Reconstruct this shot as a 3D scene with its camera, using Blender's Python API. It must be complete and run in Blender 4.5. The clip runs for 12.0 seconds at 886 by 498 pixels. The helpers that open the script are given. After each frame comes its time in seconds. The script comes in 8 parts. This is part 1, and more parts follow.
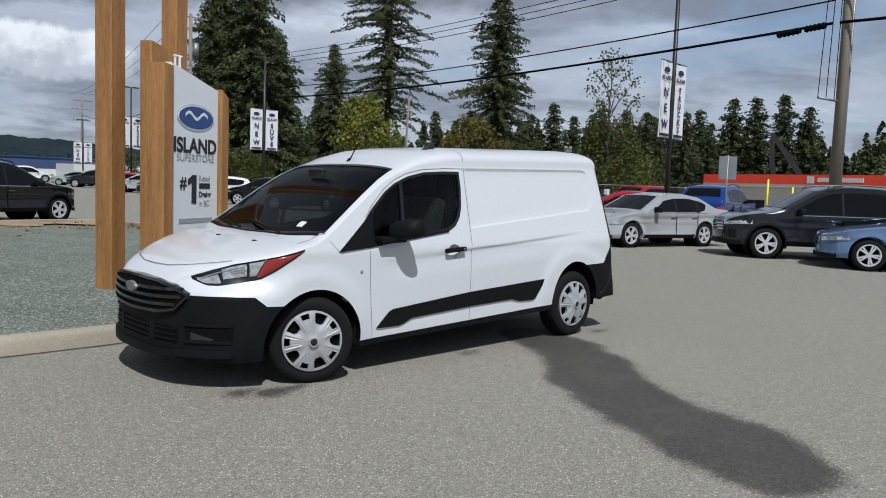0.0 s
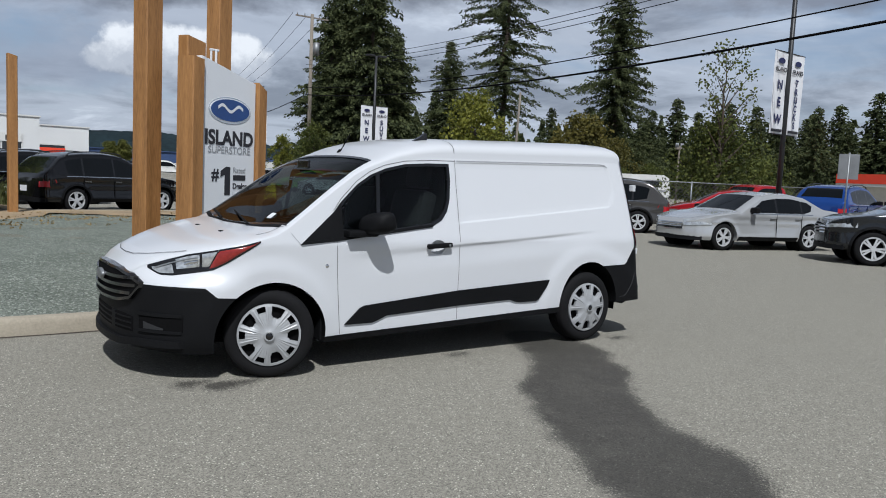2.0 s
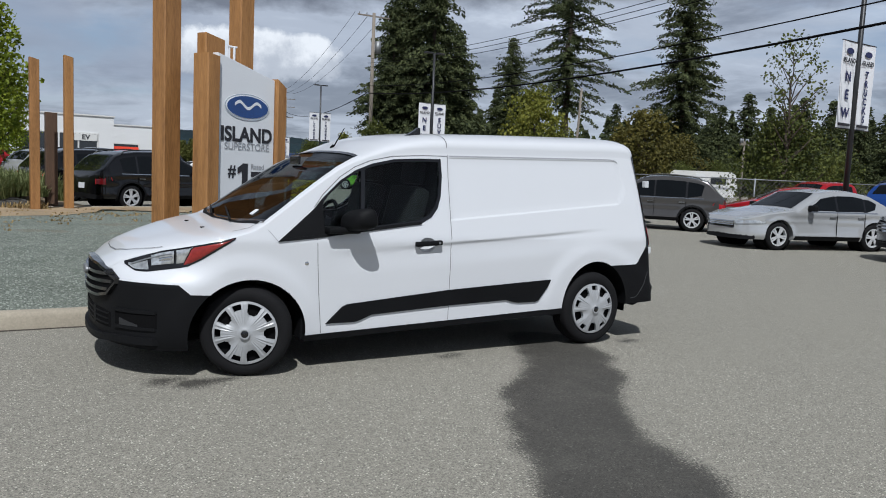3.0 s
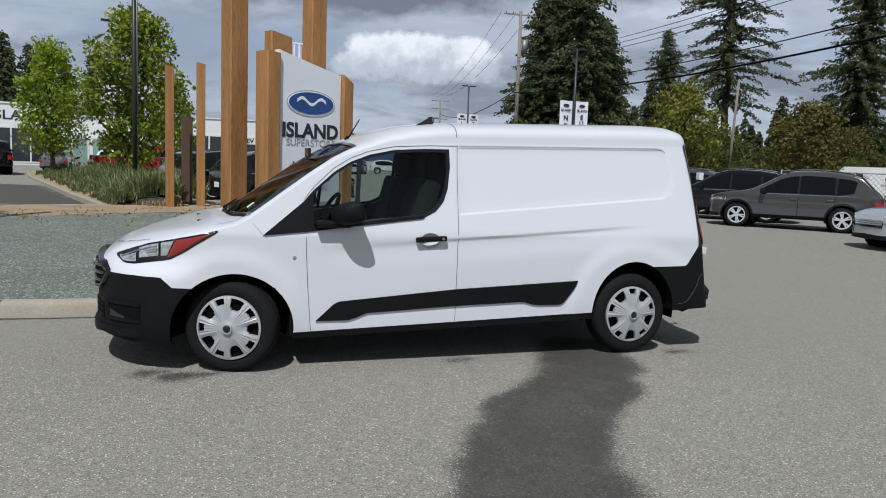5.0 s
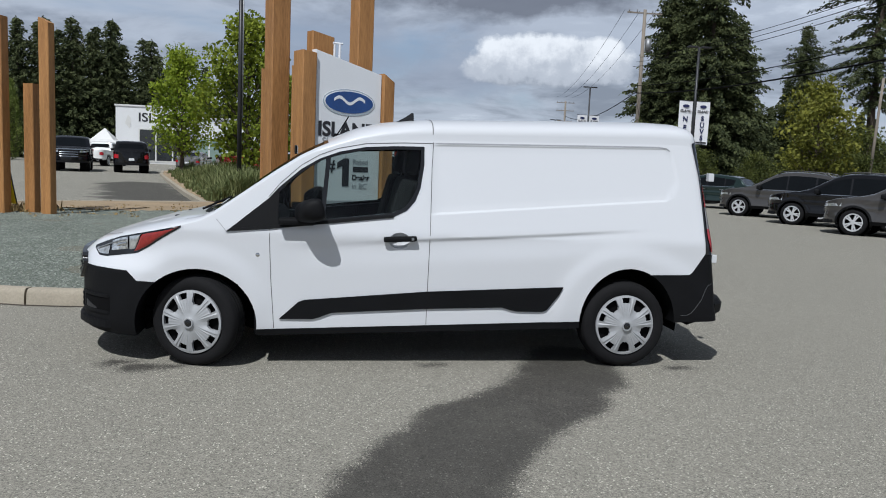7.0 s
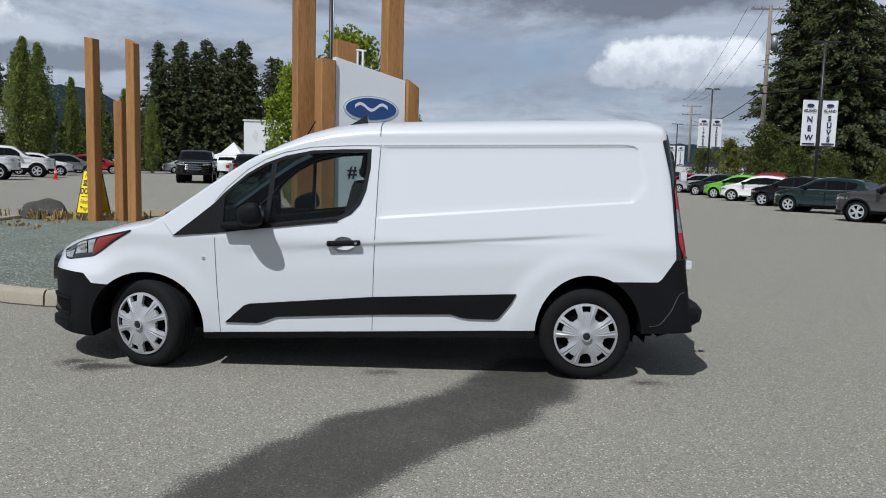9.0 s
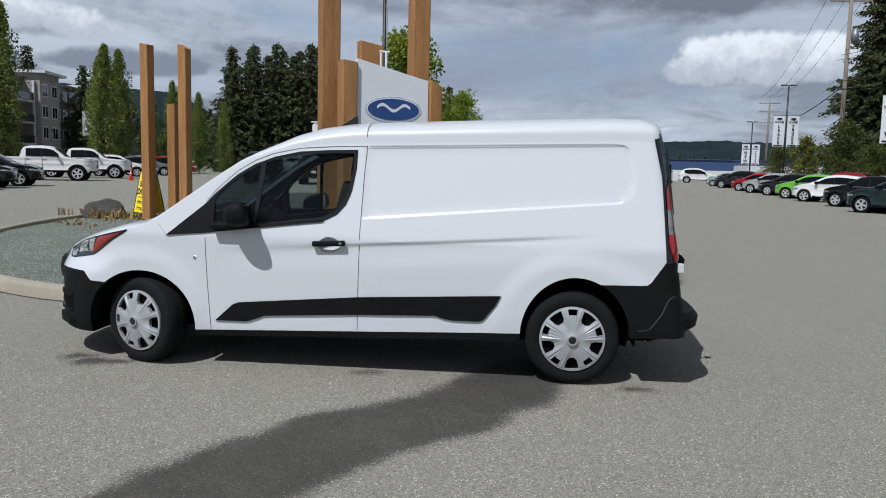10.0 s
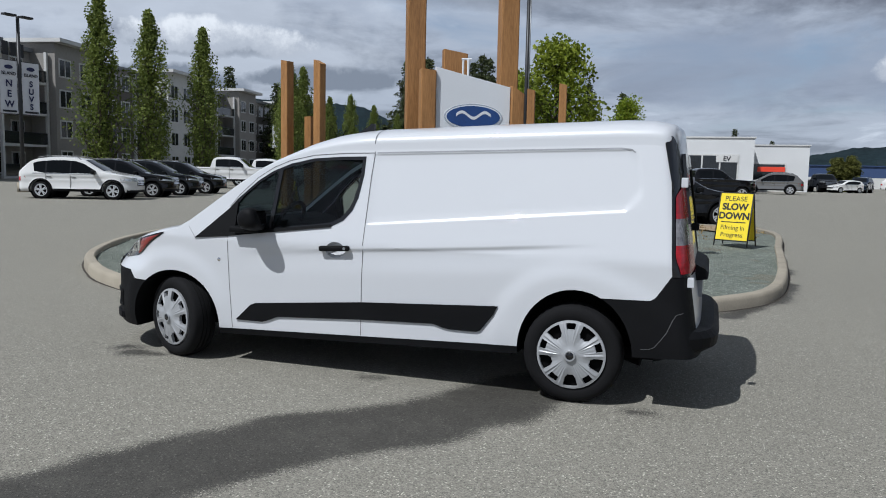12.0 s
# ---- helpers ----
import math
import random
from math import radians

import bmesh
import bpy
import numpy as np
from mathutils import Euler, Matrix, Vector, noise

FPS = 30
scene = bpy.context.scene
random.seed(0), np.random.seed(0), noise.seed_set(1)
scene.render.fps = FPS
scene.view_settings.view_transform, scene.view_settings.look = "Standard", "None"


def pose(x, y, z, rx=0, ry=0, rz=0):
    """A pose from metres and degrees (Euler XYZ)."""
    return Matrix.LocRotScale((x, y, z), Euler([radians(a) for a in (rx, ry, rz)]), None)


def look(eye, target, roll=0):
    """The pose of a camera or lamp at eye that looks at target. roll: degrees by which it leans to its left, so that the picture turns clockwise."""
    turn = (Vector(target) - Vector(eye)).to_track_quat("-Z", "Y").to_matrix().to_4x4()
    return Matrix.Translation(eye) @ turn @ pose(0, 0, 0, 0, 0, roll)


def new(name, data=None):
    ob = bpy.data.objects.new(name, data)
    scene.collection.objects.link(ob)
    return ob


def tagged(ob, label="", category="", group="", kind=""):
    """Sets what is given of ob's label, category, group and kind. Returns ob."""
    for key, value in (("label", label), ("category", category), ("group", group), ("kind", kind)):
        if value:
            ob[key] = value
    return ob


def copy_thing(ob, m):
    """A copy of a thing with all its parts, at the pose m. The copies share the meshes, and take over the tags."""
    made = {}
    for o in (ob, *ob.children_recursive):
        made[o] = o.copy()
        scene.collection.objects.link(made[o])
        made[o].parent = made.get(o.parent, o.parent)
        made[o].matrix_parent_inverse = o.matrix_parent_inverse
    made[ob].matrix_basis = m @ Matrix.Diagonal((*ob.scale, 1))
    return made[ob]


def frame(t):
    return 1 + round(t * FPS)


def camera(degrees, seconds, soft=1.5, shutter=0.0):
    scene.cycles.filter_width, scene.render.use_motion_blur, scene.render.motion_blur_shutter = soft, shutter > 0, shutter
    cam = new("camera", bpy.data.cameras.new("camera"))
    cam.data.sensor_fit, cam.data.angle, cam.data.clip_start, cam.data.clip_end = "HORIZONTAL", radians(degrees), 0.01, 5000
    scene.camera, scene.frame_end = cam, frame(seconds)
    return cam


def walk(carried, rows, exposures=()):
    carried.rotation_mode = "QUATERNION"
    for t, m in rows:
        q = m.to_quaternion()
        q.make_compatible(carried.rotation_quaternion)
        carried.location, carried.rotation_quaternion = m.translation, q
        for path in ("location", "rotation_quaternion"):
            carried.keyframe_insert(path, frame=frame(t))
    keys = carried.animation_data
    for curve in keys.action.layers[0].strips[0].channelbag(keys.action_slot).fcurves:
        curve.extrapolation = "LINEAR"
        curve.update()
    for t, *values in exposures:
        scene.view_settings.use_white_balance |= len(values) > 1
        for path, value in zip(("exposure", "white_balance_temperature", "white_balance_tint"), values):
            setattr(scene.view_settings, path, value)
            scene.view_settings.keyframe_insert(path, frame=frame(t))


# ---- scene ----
cam = camera(60.4, 12.0, 1.0)
PATH = [
    (0, (-3.044, -4.417, 1.438), (-1.654, -2.988, 1.269), 2.1),
    (0.5, (-2.815, -4.542, 1.446), (-1.481, -3.061, 1.275), 2.3),
    (1, (-2.558, -4.694, 1.446), (-1.287, -3.16, 1.271), 2.5),
    (1.5, (-2.301, -4.827, 1.443), (-1.092, -3.243, 1.263), 2.7),
    (2, (-2.007, -4.894, 1.446), (-0.863, -3.264, 1.257), 2.7),
    (2.5, (-1.717, -4.968, 1.44), (-0.643, -3.292, 1.243), 2.7),
    (3, (-1.407, -5.053, 1.457), (-0.41, -3.332, 1.254), 2.6),
    (5, (-0.23, -5.167, 1.434), (0.395, -3.279, 1.215), 2.1),
    (5.5, (0.051, -5.187, 1.445), (0.593, -3.274, 1.225), 2.2),
    (6, (0.351, -5.253, 1.454), (0.816, -3.321, 1.232), 2.4),
    (6.5, (0.607, -5.256, 1.434), (0.994, -3.307, 1.211), 2.6),
    (7, (0.88, -5.232, 1.446), (1.184, -3.268, 1.22), 2.5),
    (9, (2.125, -5.16, 1.443), (2.102, -3.171, 1.228), 1.6),
    (9.5, (2.433, -5.153, 1.456), (2.324, -3.168, 1.238), 1.5),
    (10, (2.705, -5.09, 1.459), (2.499, -3.113, 1.24), 1.4),
    (10.5, (2.984, -5.035, 1.458), (2.671, -3.072, 1.239), 1.3),
    (11, (3.284, -4.976, 1.465), (2.855, -3.035, 1.251), 1.2),
    (11.5, (3.558, -4.852, 1.459), (3.011, -2.94, 1.249), 1.1),
    (12, (3.848, -4.749, 1.465), (3.191, -2.871, 1.259), 1.2),
]
walk(cam, [(t, look(eye, target, roll)) for t, eye, target, roll in PATH], [(0, -0.10, 5950, 9.0), (7, -0.10, 5950, 9.0), (12, -0.17, 5880, 9.0)])

# ---- sky and sun ----
SUN_WAY = Vector((0.35, 0.62, -1.0)).normalized()
sun = new("sun", bpy.data.lights.new("sun", "SUN"))
sun.data.energy, sun.data.angle, sun.data.color = 4.45, radians(0.55), (1.0, 0.96, 0.9)
sun.matrix_world = look((-20, -35, 57), Vector((-20, -35, 57)) + SUN_WAY)

world = bpy.data.worlds.new("world")
scene.world = world
world.use_nodes = True


def build_sky():
    nt = world.node_tree
    nt.nodes.clear()
    N, L = nt.nodes.new, nt.links.new
    sky = N("ShaderNodeTexSky")
    sky.sky_type, sky.sun_disc = "NISHITA", False
    sky.sun_elevation = math.asin(-SUN_WAY.z)
    sky.sun_rotation = math.atan2(-SUN_WAY.x, -SUN_WAY.y)
    sky.air_density, sky.dust_density = 1.0, 1.0
    tone = N("ShaderNodeVectorMath")
    tone.operation = "SCALE"
    tone.inputs["Scale"].default_value = 0.09
    L(sky.outputs[0], tone.inputs[0])
    geo = N("ShaderNodeTexCoord")
    sep = N("ShaderNodeSeparateXYZ")
    L(geo.outputs["Generated"], sep.inputs[0])

    def m(op, a, b=None, c=None, clamp=False):
        n = N("ShaderNodeMath")
        n.operation, n.use_clamp = op, clamp
        for i, v in enumerate((a, b, c)):
            if v is None:
                continue
            if isinstance(v, (int, float)):
                n.inputs[i].default_value = v
            else:
                L(v, n.inputs[i])
        return n.outputs[0]

    # cloud layer: the direction, flattened towards the horizon like a sheet overhead
    up = m("ADD", m("MAXIMUM", sep.outputs[2], 0.0), 0.16)
    flat = N("ShaderNodeCombineXYZ")
    L(m("DIVIDE", sep.outputs[0], up), flat.inputs[0])
    L(m("DIVIDE", sep.outputs[1], up), flat.inputs[1])
    flat.inputs[2].default_value = 3.7

    def cloud(scale, detail, rough, off):
        mp = N("ShaderNodeMapping")
        mp.inputs["Location"].default_value = off
        L(flat.outputs[0], mp.inputs[0])
        n = N("ShaderNodeTexNoise")
        n.inputs["Scale"].default_value, n.inputs["Detail"].default_value, n.inputs["Roughness"].default_value = scale, detail, rough
        n.inputs["Distortion"].default_value = 0.35
        L(mp.outputs[0], n.inputs["Vector"])
        return n.outputs[0]

    def ramp(value, stops):
        r = N("ShaderNodeValToRGB")
        r.color_ramp.interpolation = "EASE"
        e = r.color_ramp.elements
        while len(e) < len(stops):
            e.new(0.5)
        for k, (p, c) in zip(e, stops):
            k.position, k.color = p, (*c, 1)
        L(value, r.inputs[0])
        return r.outputs[0]

    big, fine = cloud(0.62, 6, 0.55, (0.4, 1.3, 0)), cloud(1.5, 8, 0.6, (5.0, 2.0, 0))
    cover = ramp(big, [(0.31, (0, 0, 0)), (0.48, (1, 1, 1))])
    shade = ramp(m("ADD", m("MULTIPLY", fine, 0.6), m("MULTIPLY", big, 0.45)), [(0.36, (0.78, 0.81, 0.86)), (0.47, (0.53, 0.56, 0.62)), (0.62, (0.27, 0.29, 0.335))])
    mix = N("ShaderNodeMix")
    mix.data_type = "RGBA"
    L(m("MULTIPLY", cover, 0.88), mix.inputs["Factor"])
    pale = N("ShaderNodeMix")
    pale.data_type = "RGBA"
    pale.inputs["Factor"].default_value = 0.45
    L(tone.outputs[0], pale.inputs["A"])
    pale.inputs["B"].default_value = (0.34, 0.41, 0.53, 1)
    L(pale.outputs["Result"], mix.inputs["A"])
    L(shade, mix.inputs["B"])

    # single clouds: a bright heap with a flat grey base low in the north, grey banks over it
    def dot_with(axis):
        d = N("ShaderNodeVectorMath")
        d.operation = "DOT_PRODUCT"
        L(geo.outputs["Generated"], d.inputs[0])
        d.inputs[1].default_value = axis
        return d.outputs["Value"]

    def billow(scale, rough, squash=1.0):
        mp = N("ShaderNodeMapping")
        mp.inputs["Scale"].default_value = (1, 1, squash)
        L(geo.outputs["Generated"], mp.inputs[0])
        n = N("ShaderNodeTexNoise")
        n.inputs["Scale"].default_value, n.inputs["Detail"].default_value, n.inputs["Roughness"].default_value = scale, 9, rough
        L(mp.outputs[0], n.inputs["Vector"])
        return m("SUBTRACT", n.outputs[0], 0.5)

    def over(base, top, mask):
        out = N("ShaderNodeMix")
        out.data_type = "RGBA"
        L(mask, out.inputs["Factor"])
        L(base, out.inputs["A"])
        if isinstance(top, tuple):
            out.inputs["B"].default_value = (*top, 1)
        else:
            L(top, out.inputs["B"])
        return out.outputs["Result"]

    def lobe(way, spread, tall, low):
        """One minus the squared distance from a flat-bottomed oval round a direction."""
        c = Vector(way).normalized()
        u = m("DIVIDE", dot_with(Vector((c.y, -c.x, 0)).normalized()), spread)
        h = m("SUBTRACT", sep.outputs[2], c.z)
        v = m("ADD", m("DIVIDE", m("MAXIMUM", h, 0.0), tall), m("DIVIDE", m("MINIMUM", h, 0.0), low))
        body = m("SUBTRACT", 1.0, m("ADD", m("MULTIPLY", u, u), m("MULTIPLY", v, v)))
        behind = m("MULTIPLY", m("LESS_THAN", dot_with(c), 0.0), 9.0)
        return m("SUBTRACT", body, behind), v

    wob, puff = billow(13, 0.60), billow(34, 0.62)

    def heap(base, lobes):
        body = None
        for lb in lobes:
            b, v = lobe(*lb)
            if body is None:
                body, rise = b, v
            else:
                body = m("MAXIMUM", body, b)
        body = m("ADD", body, m("ADD", m("MULTIPLY", wob, 1.7), m("MULTIPLY", puff, 1.1)))
        mask = m("MULTIPLY", body, 2.6, clamp=True)
        lit = ramp(m("ADD", m("MULTIPLY_ADD", rise, 0.34, 0.52), m("ADD", m("MULTIPLY", wob, 0.55), m("MULTIPLY", puff, 0.9))), [(0.05, (0.27, 0.30, 0.35)), (0.42, (0.56, 0.585, 0.63)), (0.85, (0.95, 0.955, 0.96))])
        return over(base, lit, mask)

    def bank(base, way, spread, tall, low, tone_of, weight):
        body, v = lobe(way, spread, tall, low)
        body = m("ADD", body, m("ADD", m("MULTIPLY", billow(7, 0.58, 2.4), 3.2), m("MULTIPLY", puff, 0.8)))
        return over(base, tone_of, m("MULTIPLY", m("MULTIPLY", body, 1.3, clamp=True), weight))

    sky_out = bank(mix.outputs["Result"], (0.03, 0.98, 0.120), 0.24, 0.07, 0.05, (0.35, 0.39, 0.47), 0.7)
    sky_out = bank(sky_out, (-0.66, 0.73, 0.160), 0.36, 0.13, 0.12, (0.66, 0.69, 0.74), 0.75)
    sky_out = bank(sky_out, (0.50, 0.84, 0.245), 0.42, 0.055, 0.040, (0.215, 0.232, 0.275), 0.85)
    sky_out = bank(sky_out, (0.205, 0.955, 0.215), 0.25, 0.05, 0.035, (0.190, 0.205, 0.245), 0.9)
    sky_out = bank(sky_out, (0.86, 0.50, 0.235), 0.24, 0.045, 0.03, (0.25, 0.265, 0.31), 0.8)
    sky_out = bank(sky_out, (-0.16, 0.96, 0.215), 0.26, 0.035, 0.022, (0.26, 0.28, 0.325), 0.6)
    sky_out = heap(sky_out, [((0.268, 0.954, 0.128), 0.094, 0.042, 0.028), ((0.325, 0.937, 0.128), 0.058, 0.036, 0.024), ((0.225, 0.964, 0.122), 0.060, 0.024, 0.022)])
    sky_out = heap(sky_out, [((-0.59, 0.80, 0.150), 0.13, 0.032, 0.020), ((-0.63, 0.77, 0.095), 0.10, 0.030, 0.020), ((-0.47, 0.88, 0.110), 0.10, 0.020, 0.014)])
    bg = N("ShaderNodeBackground")
    bg.inputs["Strength"].default_value = 1.0
    # the unseen sky overhead is dimmed with height, added to deepen the shadows
    overhead_dim = N("ShaderNodeVectorMath")
    overhead_dim.operation = "SCALE"
    L(sky_out, overhead_dim.inputs[0])
    thick = N("ShaderNodeMapRange")
    thick.interpolation_type = "SMOOTHSTEP"
    for key, value in (("From Min", 0.26), ("From Max", 0.62), ("To Min", 1.0), ("To Max", 0.52)):
        thick.inputs[key].default_value = value
    L(sep.outputs[2], thick.inputs["Value"])
    L(thick.outputs[0], overhead_dim.inputs["Scale"])
    L(overhead_dim.outputs[0], bg.inputs["Color"])
    L(bg.outputs[0], N("ShaderNodeOutputWorld").inputs[0])


build_sky()


# ---- materials ----
def nodes_of(name):
    mt = bpy.data.materials.new(name)
    mt.use_nodes = True
    nt = mt.node_tree
    return mt, nt, nt.nodes["Principled BSDF"]


def mat(name, color, rough=0.5, metal=0.0, var=0.12, scale=3.0, grain=60.0, bump=0.0, coat=0.0, spec=0.5, coords="Object", tint=None, per_piece=0.0, stretch=(1, 1, 1)):
    """A surface with broad and fine variation of colour and roughness, and a fine relief."""
    mt, nt, p = nodes_of(name)
    N, L = nt.nodes.new, nt.links.new
    tc = N("ShaderNodeTexCoord")
    mp = N("ShaderNodeMapping")
    mp.inputs["Scale"].default_value = stretch
    L(tc.outputs[coords], mp.inputs[0])
    a, b = N("ShaderNodeTexNoise"), N("ShaderNodeTexNoise")
    for n, s, d in ((a, scale, 4), (b, grain, 3)):
        n.inputs["Scale"].default_value, n.inputs["Detail"].default_value = s, d
        L(mp.outputs[0], n.inputs["Vector"])
    s = N("ShaderNodeMath")
    s.operation = "ADD"
    L(a.outputs[0], s.inputs[0])
    L(b.outputs[0], s.inputs[1])
    value = s.outputs[0]
    if per_piece:
        info = N("ShaderNodeObjectInfo")
        q = N("ShaderNodeMath")
        q.operation = "MULTIPLY_ADD"
        L(info.outputs["Random"], q.inputs[0])
        q.inputs[1].default_value = per_piece
        L(value, q.inputs[2])
        value = q.outputs[0]
    r = N("ShaderNodeMapRange")
    r.inputs["From Min"].default_value, r.inputs["From Max"].default_value = 0.65, 1.35 + per_piece
    L(value, r.inputs["Value"])
    mix = N("ShaderNodeMix")
    mix.data_type = "RGBA"
    L(r.outputs[0], mix.inputs["Factor"])
    c = Vector(color[:3])
    t = Vector(tint[:3]) if tint else c
    mix.inputs["A"].default_value = (*(c * (1 - var)), 1)
    mix.inputs["B"].default_value = (*[min(v * (1 + var), 1) for v in t], 1)
    L(mix.outputs["Result"], p.inputs["Base Color"])
    rr = N("ShaderNodeMapRange")
    rr.inputs["To Min"].default_value, rr.inputs["To Max"].default_value = max(rough - 0.06, 0.02), min(rough + 0.06, 1)
    L(a.outputs[0], rr.inputs["Value"])
    L(rr.outputs[0], p.inputs["Roughness"])
    p.inputs["Metallic"].default_value, p.inputs["Coat Weight"].default_value = metal, coat
    p.inputs["Coat Roughness"].default_value = 0.04
    p.inputs["Specular IOR Level"].default_value = spec
    if bump:
        bp = N("ShaderNodeBump")
        bp.inputs["Strength"].default_value, bp.inputs["Distance"].default_value = min(bump, 1.0), 0.004
        L(b.outputs[0], bp.inputs["Height"])
        L(bp.outputs[0], p.inputs["Normal"])
    return mt


def glass(name, tint=(0.6, 0.65, 0.65), through_part=0.7, rough=0.0, gloss_floor=0.030, rim=0.40):
    """Thin car glass: a mirror-like sheet over a tinted clear one."""
    mt, nt, p = nodes_of(name)
    N, L = nt.nodes.new, nt.links.new
    nt.nodes.remove(p)
    clear, shine, mix, fr = N("ShaderNodeBsdfTransparent"), N("ShaderNodeBsdfGlossy"), N("ShaderNodeMixShader"), N("ShaderNodeLayerWeight")
    clear.inputs[0].default_value = (*[c * through_part for c in tint], 1)
    shine.inputs["Roughness"].default_value = rough
    fr.inputs["Blend"].default_value = 0.5
    power, gloss = N("ShaderNodeMath"), N("ShaderNodeMath")
    power.operation, gloss.operation = "POWER", "MULTIPLY_ADD"
    L(fr.outputs["Facing"], power.inputs[0])
    power.inputs[1].default_value = 5.0
    L(power.outputs[0], gloss.inputs[0])
    gloss.inputs[1].default_value, gloss.inputs[2].default_value = rim, gloss_floor
    L(gloss.outputs[0], mix.inputs[0])
    L(clear.outputs[0], mix.inputs[1])
    L(shine.outputs[0], mix.inputs[2])
    L(mix.outputs[0], nt.nodes["Material Output"].inputs[0])
    return mt


WHITE_PAINT = mat("white_paint", (0.60, 0.615, 0.645), 0.32, coat=0.6, var=0.015, scale=0.6, grain=300)
BLACK_PLASTIC = mat("black_plastic", (0.0065, 0.0068, 0.0078), 0.6, spec=0.12, var=0.2, scale=5, grain=700, bump=0.15)
GLOSS_BLACK = mat("gloss_black", (0.006, 0.006, 0.007), 0.2, var=0.1, coat=0.4)
RUBBER = mat("rubber", (0.008, 0.008, 0.009), 0.85, spec=0.2, var=0.25, scale=8, grain=200, bump=0.3)
DARK = mat("dark_liner", (0.004, 0.004, 0.0045), 0.95, spec=0.1, var=0.2)
INTERIOR = mat("cab_plastic", (0.012, 0.0125, 0.014), 0.85, spec=0.2, var=0.15, grain=400)
SEAT_CLOTH = mat("seat_cloth", (0.016, 0.0165, 0.018), 0.95, var=0.2, grain=300, bump=0.2)
SILVER = mat("silver_plastic", (0.37, 0.38, 0.395), 0.42, metal=0.2, var=0.05, scale=10)
ALLOY = mat("alloy", (0.62, 0.63, 0.65), 0.35, metal=0.35, var=0.08, scale=10)
CHROME = mat("chrome", (0.7, 0.71, 0.72), 0.1, metal=1.0, var=0.04)
GREY_METAL = mat("grey_metal", (0.24, 0.25, 0.26), 0.5, metal=0.6, var=0.15)
DARK_METAL = mat("dark_metal", (0.03, 0.031, 0.034), 0.45, metal=0.3, var=0.2)
RED_LENS = mat("red_lens", (0.36, 0.008, 0.014), 0.2, var=0.3, scale=30, coat=0.25)
AMBER_LENS = mat("amber_lens", (0.235, 0.018, 0.015), 0.15, var=0.2, scale=40, coat=0.6)
CLEAR_LENS = mat("clear_lens", (0.60, 0.62, 0.65), 0.16, metal=0.7, var=0.6, scale=11, grain=34, coat=0.8)
GLASS = glass("glass", (0.78, 0.86, 0.84), 0.80)
SCREEN_GLASS = glass("screen_glass", (0.60, 0.80, 0.88), 0.15, gloss_floor=0.035, rim=0.45)
SEAM = mat("seam_grey", (0.10, 0.10, 0.105), 0.8, var=0.1)
TIMBER = mat("timber", (0.270, 0.118, 0.031), 0.62, var=0.42, scale=2.2, grain=26, bump=0.5, tint=(0.33, 0.165, 0.056), stretch=(4, 4, 0.35), per_piece=0.25)
TIMBER_DARK = mat("timber_dark", (0.085, 0.048, 0.028), 0.7, var=0.3, scale=2, grain=26, bump=0.5, stretch=(4, 4, 0.35))
SIGN_WHITE = mat("sign_white", (0.72, 0.74, 0.77), 0.45, var=0.03, scale=1)
INK = mat("ink_black", (0.018, 0.018, 0.024), 0.6, var=0.1)
INK_GREY = mat("ink_grey", (0.30, 0.31, 0.33), 0.6, var=0.1)
INK_NAVY = mat("ink_navy", (0.015, 0.02, 0.08), 0.6, var=0.1)
BLUE_OVAL = mat("oval_blue", (0.012, 0.055, 0.21), 0.3, var=0.25, scale=2, coat=0.3)
CONCRETE = mat("concrete", (0.315, 0.28, 0.220), 0.9, var=0.22, scale=2.5, grain=55, bump=0.5, per_piece=0.2)
POLE_WOOD = mat("pole_wood", (0.20, 0.175, 0.145), 0.9, var=0.3, scale=1.5, grain=20, bump=0.4, stretch=(4, 4, 0.3))
YELLOW = mat("sign_yellow", (0.88, 0.68, 0.02), 0.5, var=0.05)
MIRROR = mat("mirror_glass", (0.30, 0.31, 0.32), 0.05, metal=1.0, var=0.03)
TAIL_CLEAR = mat("tail_clear", (0.30, 0.285, 0.29), 0.15, metal=0.3, var=0.6, scale=18, grain=60, coat=0.4)
ROCK = mat("rock", (0.055, 0.052, 0.048), 0.95, var=0.5, scale=4, grain=30, bump=1.0)


# ---- helpers for meshes ----
def mesh_from(name, verts, faces, smooth=False, angle=None):
    me = bpy.data.meshes.new(name)
    me.from_pydata([tuple(v) for v in verts], [], faces)
    me.update()
    if smooth or angle:
        me.polygons.foreach_set("use_smooth", [True] * len(me.polygons))
        if angle:
            me.set_sharp_from_angle(angle=radians(angle))
    return me


def part(name, data, material, parent=None, label="", at=None):
    """One mesh object (from a bmesh or a mesh) under a thing or under a part."""
    if isinstance(data, bmesh.types.BMesh):
        me = bpy.data.meshes.new(name)
        bmesh.ops.recalc_face_normals(data, faces=data.faces)
        data.to_mesh(me)
        data.free()
    else:
        me = data
    if material and not me.materials:
        me.materials.append(material)
    ob = new(name, me)
    if parent:
        ob.parent = parent
    if at is not None:
        ob.matrix_basis = at
    if label:
        ob["label"] = label
    return ob


def empty(name, m, label, category, group="", kind=""):
    ob = new(name)
    ob.matrix_basis = m
    ob.empty_display_size = 0.2
    return tagged(ob, label, category, group, kind)


